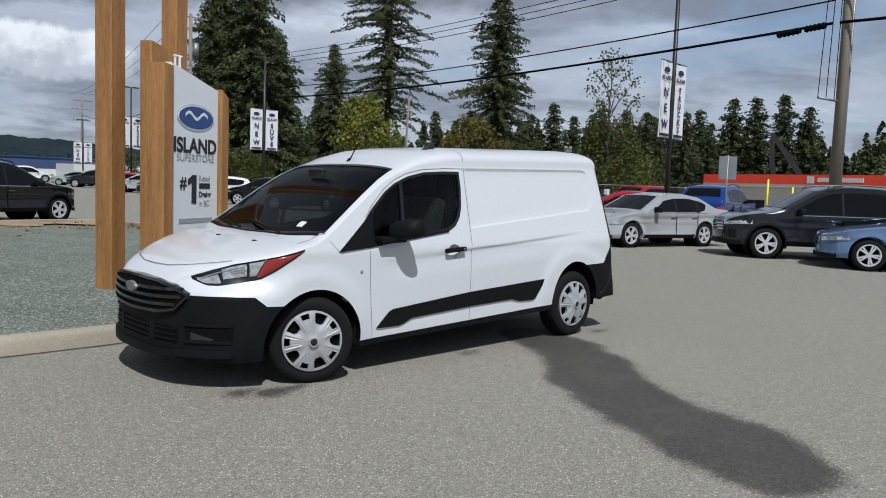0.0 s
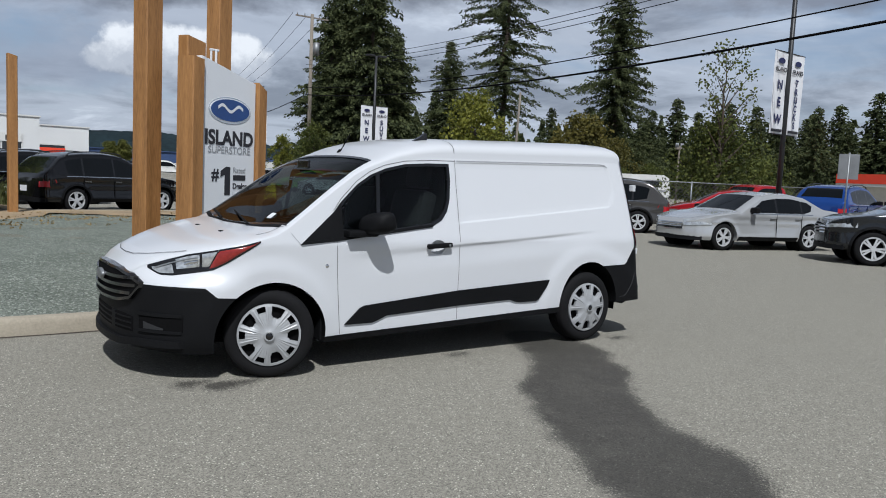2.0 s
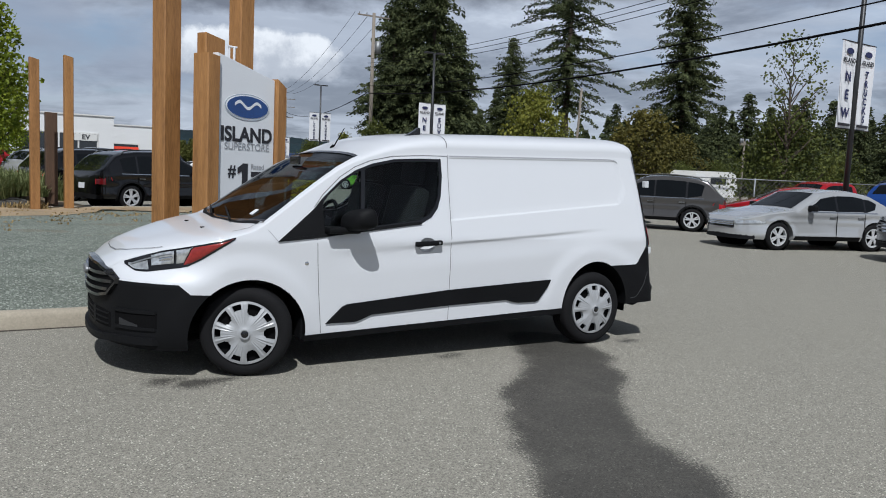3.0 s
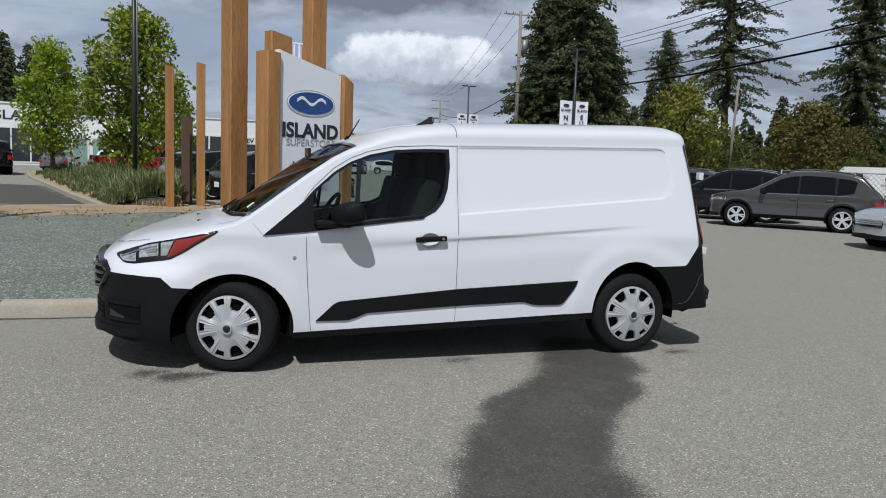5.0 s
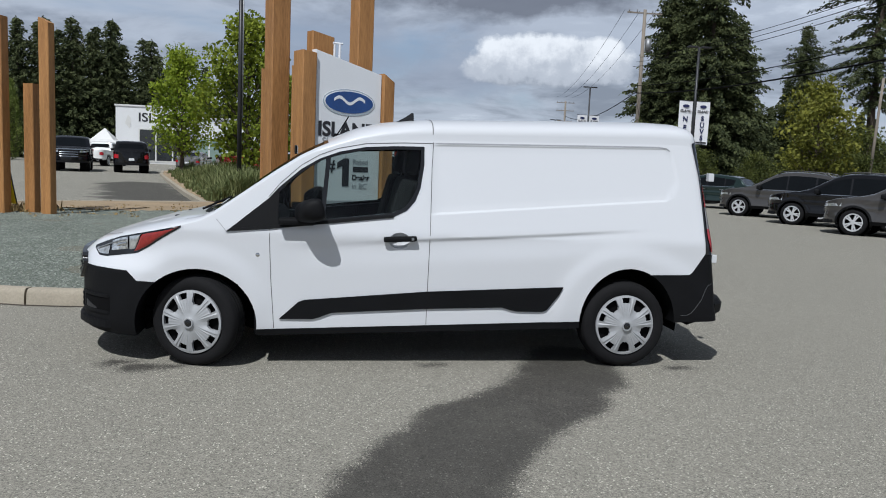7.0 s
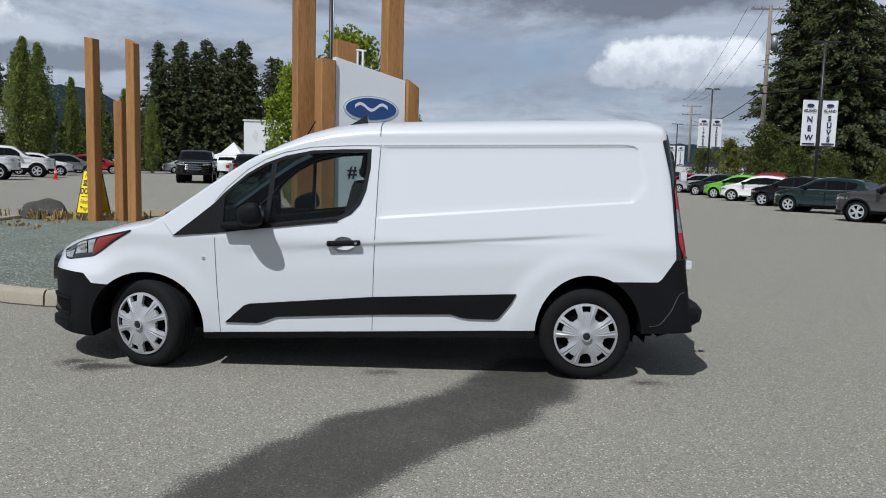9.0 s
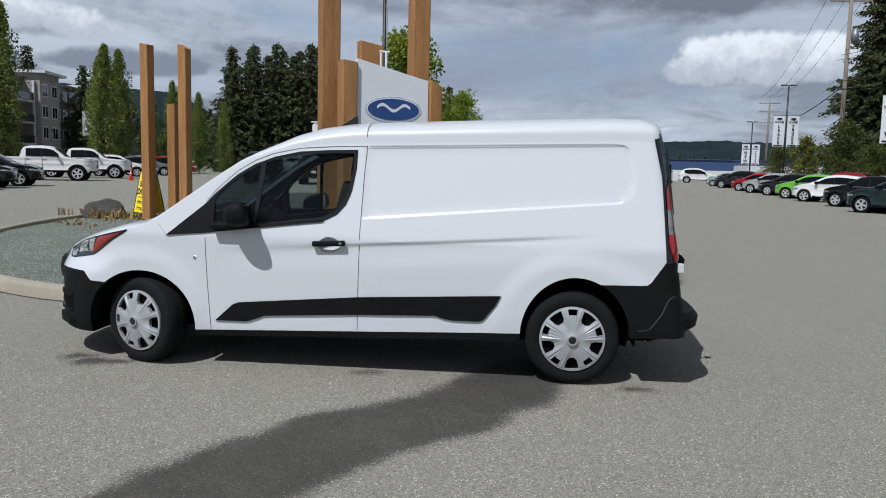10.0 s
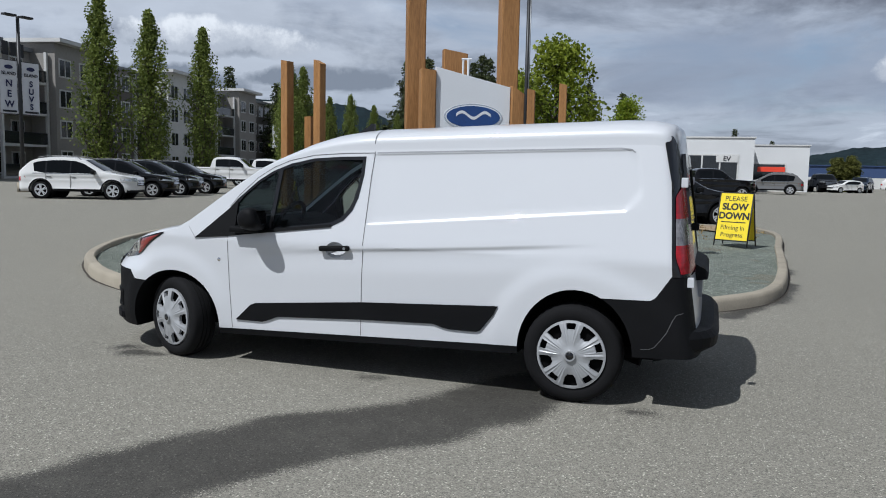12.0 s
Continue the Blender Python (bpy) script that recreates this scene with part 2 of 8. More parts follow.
def add_box(bm, x0, y0, z0, x1, y1, z1, bevel=0.0, m=None):
    made = bmesh.ops.create_cube(bm, size=1.0)["verts"]
    for v in made:
        v.co = Vector(((x0 + x1) / 2 + v.co.x * (x1 - x0), (y0 + y1) / 2 + v.co.y * (y1 - y0), (z0 + z1) / 2 + v.co.z * (z1 - z0)))
    if bevel:
        edges = list({e for v in made for e in v.link_edges})
        out = bmesh.ops.bevel(bm, geom=edges, offset=bevel, segments=2, affect="EDGES", profile=0.6)
        made = list({v for f in out["faces"] for v in f.verts} | {v for v in made if v.is_valid})
    if m is not None:
        bmesh.ops.transform(bm, matrix=m, verts=made)
    return made


def box(x0, y0, z0, x1, y1, z1, bevel=0.0, m=None):
    bm = bmesh.new()
    add_box(bm, x0, y0, z0, x1, y1, z1, bevel, m)
    return bm


def add_tube(bm, a, b, r0, r1=None, n=12, cap=True):
    a, b = Vector(a), Vector(b)
    r1 = r0 if r1 is None else r1
    q = (b - a).to_track_quat("Z", "Y").to_matrix().to_4x4()
    out = bmesh.ops.create_cone(bm, cap_ends=cap, segments=n, radius1=r0, radius2=max(r1, 1e-4), depth=(b - a).length)
    bmesh.ops.transform(bm, matrix=Matrix.Translation((a + b) / 2) @ q, verts=out["verts"])
    return out["verts"]


def tube(a, b, r0, r1=None, n=12):
    bm = bmesh.new()
    add_tube(bm, a, b, r0, r1, n)
    for f in bm.faces:
        f.smooth = len(f.verts) == 4
    return bm


def prism(outline, axis, lo, hi):
    """Closed prism: the outline's two coordinates lie across the axis ('x', 'y' or 'z')."""
    def place(p, h):
        return {"x": (h, p[0], p[1]), "y": (p[0], h, p[1]), "z": (p[0], p[1], h)}[axis]
    n = len(outline)
    verts = [place(p, lo) for p in outline] + [place(p, hi) for p in outline]
    faces = [tuple(range(n)), tuple(range(2 * n - 1, n - 1, -1))] + [(i, (i + 1) % n, n + (i + 1) % n, n + i) for i in range(n)]
    bm = bmesh.new()
    vs = [bm.verts.new(v) for v in verts]
    for f in faces:
        bm.faces.new([vs[i] for i in f])
    bmesh.ops.recalc_face_normals(bm, faces=bm.faces)
    return bm


def lathe(profile, n=32, axis="y"):
    """Turned body: profile of (along, radius)."""
    verts, faces = [], []
    for a, r in profile:
        for i in range(n):
            c, s = r * math.cos(2 * math.pi * i / n), r * math.sin(2 * math.pi * i / n)
            verts.append((c, a, s) if axis == "y" else (c, s, a))
    for j in range(len(profile) - 1):
        for i in range(n):
            k = (i + 1) % n
            faces.append((j * n + i, j * n + k, (j + 1) * n + k, (j + 1) * n + i))
    return verts, faces


def text_part(body, size, material, parent, m, name="lettering", align="CENTER", label="", bold=0.0, squeeze=1.0):
    cu = bpy.data.curves.new(name, "FONT")
    cu.body, cu.size, cu.align_x, cu.align_y, cu.extrude, cu.offset = body, size, align, "CENTER", 0.001, bold
    tmp = bpy.data.objects.new(name, cu)
    scene.collection.objects.link(tmp)
    dg = bpy.context.evaluated_depsgraph_get()
    me = bpy.data.meshes.new_from_object(tmp.evaluated_get(dg))
    bpy.data.objects.remove(tmp)
    me.transform(Matrix.Diagonal((squeeze, 1, 1, 1)))
    me.materials.clear()
    return part(name, me, material, parent, label, m)


def smooth_step(a, b, v):
    t = min(max((v - a) / (b - a), 0.0), 1.0)
    return t * t * (3 - 2 * t)


def along(table, v):
    """Piecewise linear look-up in ((key, value), ...)."""
    if v <= table[0][0]:
        return table[0][1]
    for (a, p), (b, q) in zip(table, table[1:]):
        if v <= b:
            return p + (q - p) * (v - a) / (b - a)
    return table[-1][1]


def cut(solid, cutters, op="DIFFERENCE"):
    """Boolean of closed meshes; returns a new mesh."""
    a = new("cut_a", solid)
    b = new("cut_b", cutters)
    mod = a.modifiers.new("cut", "BOOLEAN")
    mod.operation, mod.solver, mod.object, mod.use_self = op, "EXACT", b, True
    dg = bpy.context.evaluated_depsgraph_get()
    me = bpy.data.meshes.new_from_object(a.evaluated_get(dg))
    bpy.data.objects.remove(a)
    bpy.data.objects.remove(b)
    return me


def to_mesh(*bms):
    """Joins bmeshes into one mesh."""
    total = bmesh.new()
    for bm in bms:
        tmp = bpy.data.meshes.new("tmp")
        bm.to_mesh(tmp)
        bm.free()
        total.from_mesh(tmp)
        bpy.data.meshes.remove(tmp)
    me = bpy.data.meshes.new("joined")
    total.to_mesh(me)
    total.free()
    return me


# ---- ground ----
def asphalt():
    mt, nt, p = nodes_of("asphalt")
    N, L = nt.nodes.new, nt.links.new
    geo = N("ShaderNodeNewGeometry")
    pos = geo.outputs["Position"]
    sep = N("ShaderNodeSeparateXYZ")
    L(pos, sep.inputs[0])

    def m(op, a, b=None, c=None, clamp=False):
        n = N("ShaderNodeMath")
        n.operation, n.use_clamp = op, clamp
        for i, v in enumerate((a, b, c)):
            if v is None:
                continue
            if isinstance(v, (int, float)):
                n.inputs[i].default_value = v
            else:
                L(v, n.inputs[i])
        return n.outputs[0]

    def noise_tex(scale, detail, rough=0.55):
        n = N("ShaderNodeTexNoise")
        n.inputs["Scale"].default_value, n.inputs["Detail"].default_value, n.inputs["Roughness"].default_value = scale, detail, rough
        L(pos, n.inputs["Vector"])
        return n.outputs[0]

    def mixc(f, a, b):
        n = N("ShaderNodeMix")
        n.data_type = "RGBA"
        for key, v in (("Factor", f), ("A", a), ("B", b)):
            if isinstance(v, tuple):
                n.inputs[key].default_value = (*v, 1)
            elif isinstance(v, float):
                n.inputs[key].default_value = v
            else:
                L(v, n.inputs[key])
        return n.outputs["Result"]

    stones = N("ShaderNodeTexVoronoi")
    stones.inputs["Scale"].default_value = 150
    L(pos, stones.inputs["Vector"])
    grey = N("ShaderNodeSeparateColor")
    L(stones.outputs["Color"], grey.inputs[0])
    broad, mid, fine = noise_tex(0.22, 5), noise_tex(2.2, 5), noise_tex(300, 3, 0.75)
    # pale and dark single stones in the worn surface
    chips = N("ShaderNodeTexVoronoi")
    chips.inputs["Scale"].default_value = 82
    L(pos, chips.inputs["Vector"])
    pick = N("ShaderNodeSeparateColor")
    L(chips.outputs["Color"], pick.inputs[0])
    core = m("LESS_THAN", chips.outputs["Distance"], 0.38)
    pale = m("MULTIPLY", m("GREATER_THAN", pick.outputs[0], 0.85), core)
    dim = m("MULTIPLY", m("LESS_THAN", pick.outputs[1], 0.14), core)
    speck = m("ADD", m("MULTIPLY", grey.outputs[0], 0.75), m("MULTIPLY", fine, 0.5))
    base = mixc(m("MULTIPLY_ADD", speck, 0.90, 0.0, clamp=True), (0.076, 0.072, 0.060), (0.412, 0.392, 0.330))
    base = mixc(m("MULTIPLY", pale, 0.9), base, (0.70, 0.67, 0.575))
    base = mixc(m("MULTIPLY", dim, 0.75), base, (0.075, 0.073, 0.065))
    tone = m("ADD", m("MULTIPLY", broad, 0.5), m("MULTIPLY", mid, 0.32))
    base = mixc(m("MULTIPLY_ADD", tone, 1.6, -0.35, clamp=True), mixc(0.3, base, (0.15, 0.145, 0.133)), base)

    # damp trail: distance to a chain of segments, its edge broken up by noise
    wob = m("ADD", m("MULTIPLY", m("SUBTRACT", noise_tex(2.6, 4), 0.5), 0.26), m("MULTIPLY", m("SUBTRACT", noise_tex(60, 5, 0.95), 0.5), 0.72))

    def capsule(a, b, ra, rb):
        ax, ay, bx, by = *a, *b
        dx, dy = bx - ax, by - ay
        px, py = m("SUBTRACT", sep.outputs[0], ax), m("SUBTRACT", sep.outputs[1], ay)
        k = m("DIVIDE", m("ADD", m("MULTIPLY", px, dx), m("MULTIPLY", py, dy)), dx * dx + dy * dy, clamp=True)
        qx, qy = m("SUBTRACT", px, m("MULTIPLY", k, dx)), m("SUBTRACT", py, m("MULTIPLY", k, dy))
        dist = m("SQRT", m("ADD", m("MULTIPLY", qx, qx), m("MULTIPLY", qy, qy)))
        return m("SUBTRACT", dist, m("MULTIPLY_ADD", k, rb - ra, ra))

    chain = [((2.74, 0.25), 0.33), ((2.58, -0.22), 0.34), ((2.28, -0.72), 0.355), ((1.80, -1.22), 0.385), ((1.52, -1.62), 0.37), ((1.35, -2.02), 0.365), ((1.20, -2.45), 0.45), ((0.97, -2.82), 0.38)]
    near = None
    for (a, ra), (b, rb) in zip(chain, chain[1:]):
        d = capsule(a, b, ra, rb)
        near = d if near is None else m("SMOOTH_MIN", near, d, 0.18)
    for (cx, cy, r) in ((-0.36, -0.03, 0.10), (-0.52, 0.08, 0.08), (-0.20, -0.02, 0.06), (1.60, 0.03, 0.035), (3.45, -0.02, 0.05)):
        near = m("MINIMUM", near, capsule((cx, cy), (cx + 0.12, cy + 0.02), r, r * 0.6))
    for a, b, r in (((4.10, 3.65), (4.52, 4.75), 0.13), ((4.62, 5.0), (4.95, 6.6), 0.17), ((5.0, 7.8), (5.08, 8.4), 0.10)):
        near = m("MINIMUM", near, capsule(a, b, r, r * 0.7))
    wet = m("MULTIPLY_ADD", m("ADD", near, wob), -30.0, 0.5, clamp=True)
    soaked = m("MULTIPLY", wet, m("MULTIPLY_ADD", m("ADD", mid, noise_tex(9, 4, 0.7)), 0.34, 0.64, clamp=True))
    # newer, darker asphalt along the planting bed
    newer = m("MULTIPLY_ADD", m("ADD", capsule((-4.2, 18.5), (-7.2, 29.0), 1.7, 1.5), m("MULTIPLY", m("SUBTRACT", noise_tex(0.9, 5), 0.5), 2.6)), -1.6, 0.2, clamp=True)
    soaked = m("MAXIMUM", soaked, m("MULTIPLY", newer, 0.9))
    damp = N("ShaderNodeVectorMath")
    damp.operation = "MULTIPLY"
    L(base, damp.inputs[0])
    damp.inputs[1].default_value = (0.25, 0.247, 0.255)
    # faint oil marks and a few old rings
    col = mixc(soaked, base, damp.outputs[0])
    L(col, p.inputs["Base Color"])
    L(m("MULTIPLY_ADD", wet, -0.22, 0.88), p.inputs["Roughness"])
    p.inputs["Specular IOR Level"].default_value = 0.3
    bp = N("ShaderNodeBump")
    bp.inputs["Strength"].default_value, bp.inputs["Distance"].default_value = 0.6, 0.006
    L(speck, bp.inputs["Height"])
    L(bp.outputs[0], p.inputs["Normal"])
    return mt


def gravel_mat():
    """Crushed stone: cells of many greys, pale chips in drifts, dark gaps."""
    mt, nt, p = nodes_of("gravel")
    N, L = nt.nodes.new, nt.links.new
    tc = N("ShaderNodeTexCoord")

    def cells(scale):
        v = N("ShaderNodeTexVoronoi")
        v.inputs["Scale"].default_value = scale
        L(tc.outputs["Object"], v.inputs["Vector"])
        s = N("ShaderNodeSeparateColor")
        L(v.outputs["Color"], s.inputs[0])
        return s.outputs[0], v.outputs["Distance"]

    def noise_tex(scale, detail):
        n = N("ShaderNodeTexNoise")
        n.inputs["Scale"].default_value, n.inputs["Detail"].default_value = scale, detail
        L(tc.outputs["Object"], n.inputs["Vector"])
        return n.outputs[0]

    def m(op, *vals):
        n = N("ShaderNodeMath")
        n.operation = op
        for i, v in enumerate(vals):
            if isinstance(v, (int, float)):
                n.inputs[i].default_value = v
            else:
                L(v, n.inputs[i])
        return n.outputs[0]

    def mixc(f, a, b):
        n = N("ShaderNodeMix")
        n.data_type = "RGBA"
        L(f, n.inputs["Factor"])
        for key, v in (("A", a), ("B", b)):
            if isinstance(v, tuple):
                n.inputs[key].default_value = (*v, 1)
            else:
                L(v, n.inputs[key])
        return n.outputs["Result"]

    small, gap = cells(62)
    chip, away = cells(36)
    drift = noise_tex(1.3, 5)
    col = mixc(m("ADD", m("MULTIPLY", small, 0.7), m("MULTIPLY", drift, 0.45)), (0.048, 0.056, 0.047), (0.225, 0.250, 0.215))
    lit = m("MULTIPLY", m("GREATER_THAN", m("MULTIPLY_ADD", drift, 0.45, chip), 1.02), m("LESS_THAN", away, 0.5))
    col = mixc(m("MULTIPLY", lit, 0.75), col, (0.42, 0.45, 0.40))
    brown = m("MULTIPLY", m("GREATER_THAN", noise_tex(0.7, 4), 0.62), 0.35)
    col = mixc(brown, col, (0.17, 0.135, 0.095))
    L(col, p.inputs["Base Color"])
    p.inputs["Roughness"].default_value = 0.95
    p.inputs["Specular IOR Level"].default_value = 0.2
    bp = N("ShaderNodeBump")
    bp.inputs["Strength"].default_value, bp.inputs["Distance"].default_value = 0.9, 0.012
    bp.invert = True
    L(gap, bp.inputs["Height"])
    L(bp.outputs[0], p.inputs["Normal"])
    return mt


ASPHALT, GRAVEL = asphalt(), gravel_mat()
# dark brown for the painted shadow line at the kerb's foot
KERB_SHADE = mat("grit", (0.055, 0.045, 0.036), 0.95, var=0.4, scale=3, grain=90, bump=0.6)
DRY_EARTH = mat("dry_earth", (0.28, 0.21, 0.13), 0.95, var=0.35, scale=0.8, grain=25, bump=0.8)

ground = part("ground", mesh_from("ground", [(-3000, -3000, 0), (3000, -3000, 0), (3000, 3000, 0), (-3000, 3000, 0)], [(0, 1, 2, 3)]), ASPHALT)
tagged(ground, "worn grey asphalt lot with a dark damp trail", "ground", kind="structure")


def catmull(points, step):
    out = []
    n = len(points)
    for i in range(n):
        p0, p1, p2, p3 = (Vector(points[(i + k) % n]) for k in (-1, 0, 1, 2))
        count = max(2, int((p2 - p1).length / step))
        for j in range(count):
            t = j / count
            out.append(0.5 * ((2 * p1) + (p2 - p0) * t + (2 * p0 - 5 * p1 + 4 * p2 - p3) * t * t + (3 * p1 - 3 * p2 + p3 - p0) * t ** 3))
    return out


# traffic island: kerb line, anticlockwise from the near side
ISLAND = [(-1.8, 2.03), (0.0, 2.03), (1.6, 2.1), (2.9, 2.75), (3.95, 3.85), (4.62, 4.95), (4.95, 7.0), (5.2, 11.0), (5.4, 15.2), (4.4, 17.2), (1.5, 16.9), (-2.2, 15.9), (-5.5, 14.3), (-7.2, 12.6),
          (-7.35, 10.5), (-6.9, 8.2), (-6.15, 6.1), (-5.05, 4.3), (-3.95, 3.18), (-3.0, 2.5)]
LINE = catmull([Vector((*p, 0)) for p in ISLAND], 0.3)


def offset_line(line, d):
    out = []
    for i, p in enumerate(line):
        t = (line[(i + 1) % len(line)] - line[i - 1]).normalized()
        out.append(p + Vector((-t.y, t.x, 0)) * d)
    return out


def build_island():
    inner = offset_line(LINE, 0.13)
    c = Vector((-0.6, 9.3, 0))
    rings = 26
    verts, faces = [], []
    n = len(inner)
    for k in range(rings + 1):
        f = 1 - k / rings
        for p in inner:
            q = c + (p - c) * f
            rise = 0.075 + 0.05 * smooth_step(0, 0.4, 1 - f) + 0.02 * noise.noise(q * 1.3) + 0.012 * noise.noise(q * 6)
            verts.append((q.x, q.y, rise))
    for k in range(rings):
        for i in range(n):
            j = (i + 1) % n
            faces.append((k * n + i, k * n + j, (k + 1) * n + j, (k + 1) * n + i))
    bed = part("gravel_island", mesh_from("gravel_island", verts, faces, smooth=True), GRAVEL)
    tagged(bed, "traffic island filled with grey-green crushed gravel", "gravel", kind="structure")

    # kerb in cast lengths with open joints
    kerb = empty("kerb", Matrix(), "weathered beige concrete kerb round the gravel island", "kerb", kind="structure")
    profile = [(0.0, -0.05), (0.012, 0.10), (0.03, 0.135), (0.05, 0.145), (0.14, 0.145), (0.155, 0.13), (0.155, -0.05)]
    run, start, count = 0.0, 0, len(LINE)
    spans, i = [], 0
    while i < count:
        k, length = i, 0.0
        while length < 2.6 and k < count:
            length += (LINE[(k + 1) % count] - LINE[k]).length
            k += 1
        spans.append((i, k))
        i = k
    for a, b in spans:
        ids = list(range(a, b + 1))
        verts, faces = [], []
        for s, idx in enumerate(ids):
            p, nxt, prv = LINE[idx % count], LINE[(idx + 1) % count], LINE[(idx - 1) % count]
            t = (nxt - prv).normalized()
            nrm = Vector((-t.y, t.x, 0))
            shift = 0.011 if s == 0 else (-0.011 if s == len(ids) - 1 else 0)
            for o, z in profile:
                q = p + nrm * o + t * shift
                w = noise.noise(Vector((q.x * 3, q.y * 3, z * 9)))
                verts.append((q.x + nrm.x * 0.005 * w, q.y + nrm.y * 0.005 * w, z + (0.004 * w if z > 0 else 0)))
        m = len(profile)
        for s in range(len(ids) - 1):
            for k in range(m - 1):
                faces.append((s * m + k, (s + 1) * m + k, (s + 1) * m + k + 1, s * m + k + 1))
        faces += [tuple(range(m)), tuple(range(len(verts) - 1, len(verts) - m - 1, -1))]
        part("kerb_length", mesh_from("kerb_length", verts, faces, angle=40), CONCRETE, kerb)

    # dark ragged strip on the asphalt: the kerb's shadow line put in as colour
    verts, faces = [], []
    far = offset_line(LINE, -0.05)
    for i, (p, q) in enumerate(zip(LINE, far)):
        w = 0.45 + 0.55 * abs(noise.noise(p * 2.3))
        verts += [(p.x, p.y, 0.005), (p.x + (q.x - p.x) * w, p.y + (q.y - p.y) * w, 0.004)]
    for i in range(count):
        j = (i + 1) % count
        faces.append((2 * i, 2 * i + 1, 2 * j + 1, 2 * j))
    grit = part("gutter_grit", mesh_from("gutter_grit", verts, faces), KERB_SHADE)
    tagged(grit, "dark brown strip painted as the shadow line along the kerb's foot", "grit", kind="stuff")

    # loose stones over the near gravel
    rng = random.Random(4)
    verts, faces = [], []
    for _ in range(9000):
        x, y = rng.uniform(-6, 4.2), 2.2 + 8.5 * rng.random() ** 1.6
        left = along(((2.2, -1.9), (2.5, -2.8), (3.2, -3.8), (4.3, -4.9), (6.1, -5.9), (10.7, -7.0)), y)
        right = along(((2.2, 1.7), (2.75, 2.7), (3.85, 3.7), (4.95, 4.3), (10.7, 4.9)), y)
        if not left < x < right:
            continue
        r = rng.uniform(0.006, 0.015)
        b = len(verts)
        a0 = rng.random() * 6
        z = 0.085 + 0.05 * smooth_step(2.2, 4.0, y)
        for k in range(4):
            verts.append((x + r * math.cos(a0 + k * 1.57) * rng.uniform(0.7, 1.3), y + r * math.sin(a0 + k * 1.57) * rng.uniform(0.7, 1.3), z - 0.004))
        verts.append((x + rng.uniform(-r, r) * 0.4, y + rng.uniform(-r, r) * 0.4, z + r * rng.uniform(0.5, 1.1)))
        faces += [(b, b + 1, b + 4), (b + 1, b + 2, b + 4), (b + 2, b + 3, b + 4), (b + 3, b, b + 4)]
    st = mat("loose_stone", (0.10, 0.115, 0.10), 0.95, var=0.6, scale=40, grain=90, tint=(0.21, 0.23, 0.205))
    tagged(part("loose_gravel", mesh_from("loose_gravel", verts, faces), st), "loose grey-green crushed stones on the island", "gravel", kind="stuff")


build_island()


# ---- the white panel van ----
# x runs back from the front hub, y across from the centre line (the driver's side is negative), z up
HALF = 0.905
ROOF = ((-0.875, 0.42), (-0.872, 0.60), (-0.855, 0.68), (-0.82, 0.74), (-0.75, 0.797), (-0.68, 0.84), (-0.49, 0.907), (-0.32, 0.955), (-0.11, 1.006), (-0.02, 1.022), (0.04, 1.035), (0.23, 1.165), (0.35, 1.255), (0.53, 1.392), (0.70, 1.504), (0.81, 1.558), (0.89, 1.594), (0.97, 1.628), (1.07, 1.672), (1.25, 1.722), (1.45, 1.75), (1.6, 1.762), (2.5, 1.80), (3.3, 1.828), (3.5, 1.825), (3.62, 1.80), (3.66, 1.77))
SHOULDER = ((-0.875, 0.40), (-0.865, 0.58), (-0.84, 0.67), (-0.75, 0.745), (-0.6, 0.808), (-0.35, 0.878), (-0.07, 0.950), (0.04, 0.985), (0.13, 1.03), (0.40, 1.225), (0.56, 1.335), (0.70, 1.427), (0.82, 1.486), (0.95, 1.530), (1.1, 1.567), (1.3, 1.590), (1.6, 1.60), (2.5, 1.625), (3.3, 1.65), (3.5, 1.65), (3.62, 1.63), (3.66, 1.60))
SHARP = ((-0.9, 2.6), (-0.1, 2.6), (0.05, 2.2), (0.6, 2.1), (0.95, 2.3), (1.5, 3.5), (3.7, 3.6))
SILL = ((-0.875, 0.26), (-0.80, 0.215), (-0.5, 0.195), (0.44, 0.215), (2.69, 0.29), (3.2, 0.33), (3.66, 0.36))


def van_half(x):
    """Half-width of the plan outline."""
    d = x + 0.875
    w = HALF
    if d < 0.78:
        w = HALF * (1 - (1 - max(d, 0) / 0.78) ** 2.5) ** 0.4
    e = 3.66 - x
    if e < 0.16:
        w = min(w, HALF * max(1 - (1 - max(e, 0) / 0.16) ** 4, 0) ** 0.25)
    return w


def panel_depth(x, z):
    """Distance inside (positive) the pressed panel on the flank."""
    top = 1.572 + 0.030 * (x - 1.63)
    low = 1.072 + 0.088 * (x - 1.6)
    right = 3.402 + 0.147 * (1.6 - z)
    d = min(x - 1.45, right - x, top - z, z - low)
    a = (3.436 - x) * 0.80 + (z - 1.355) * 0.597
    b = (right - x + top - z) * 0.7 - 0.028
    return min(d, a, b)


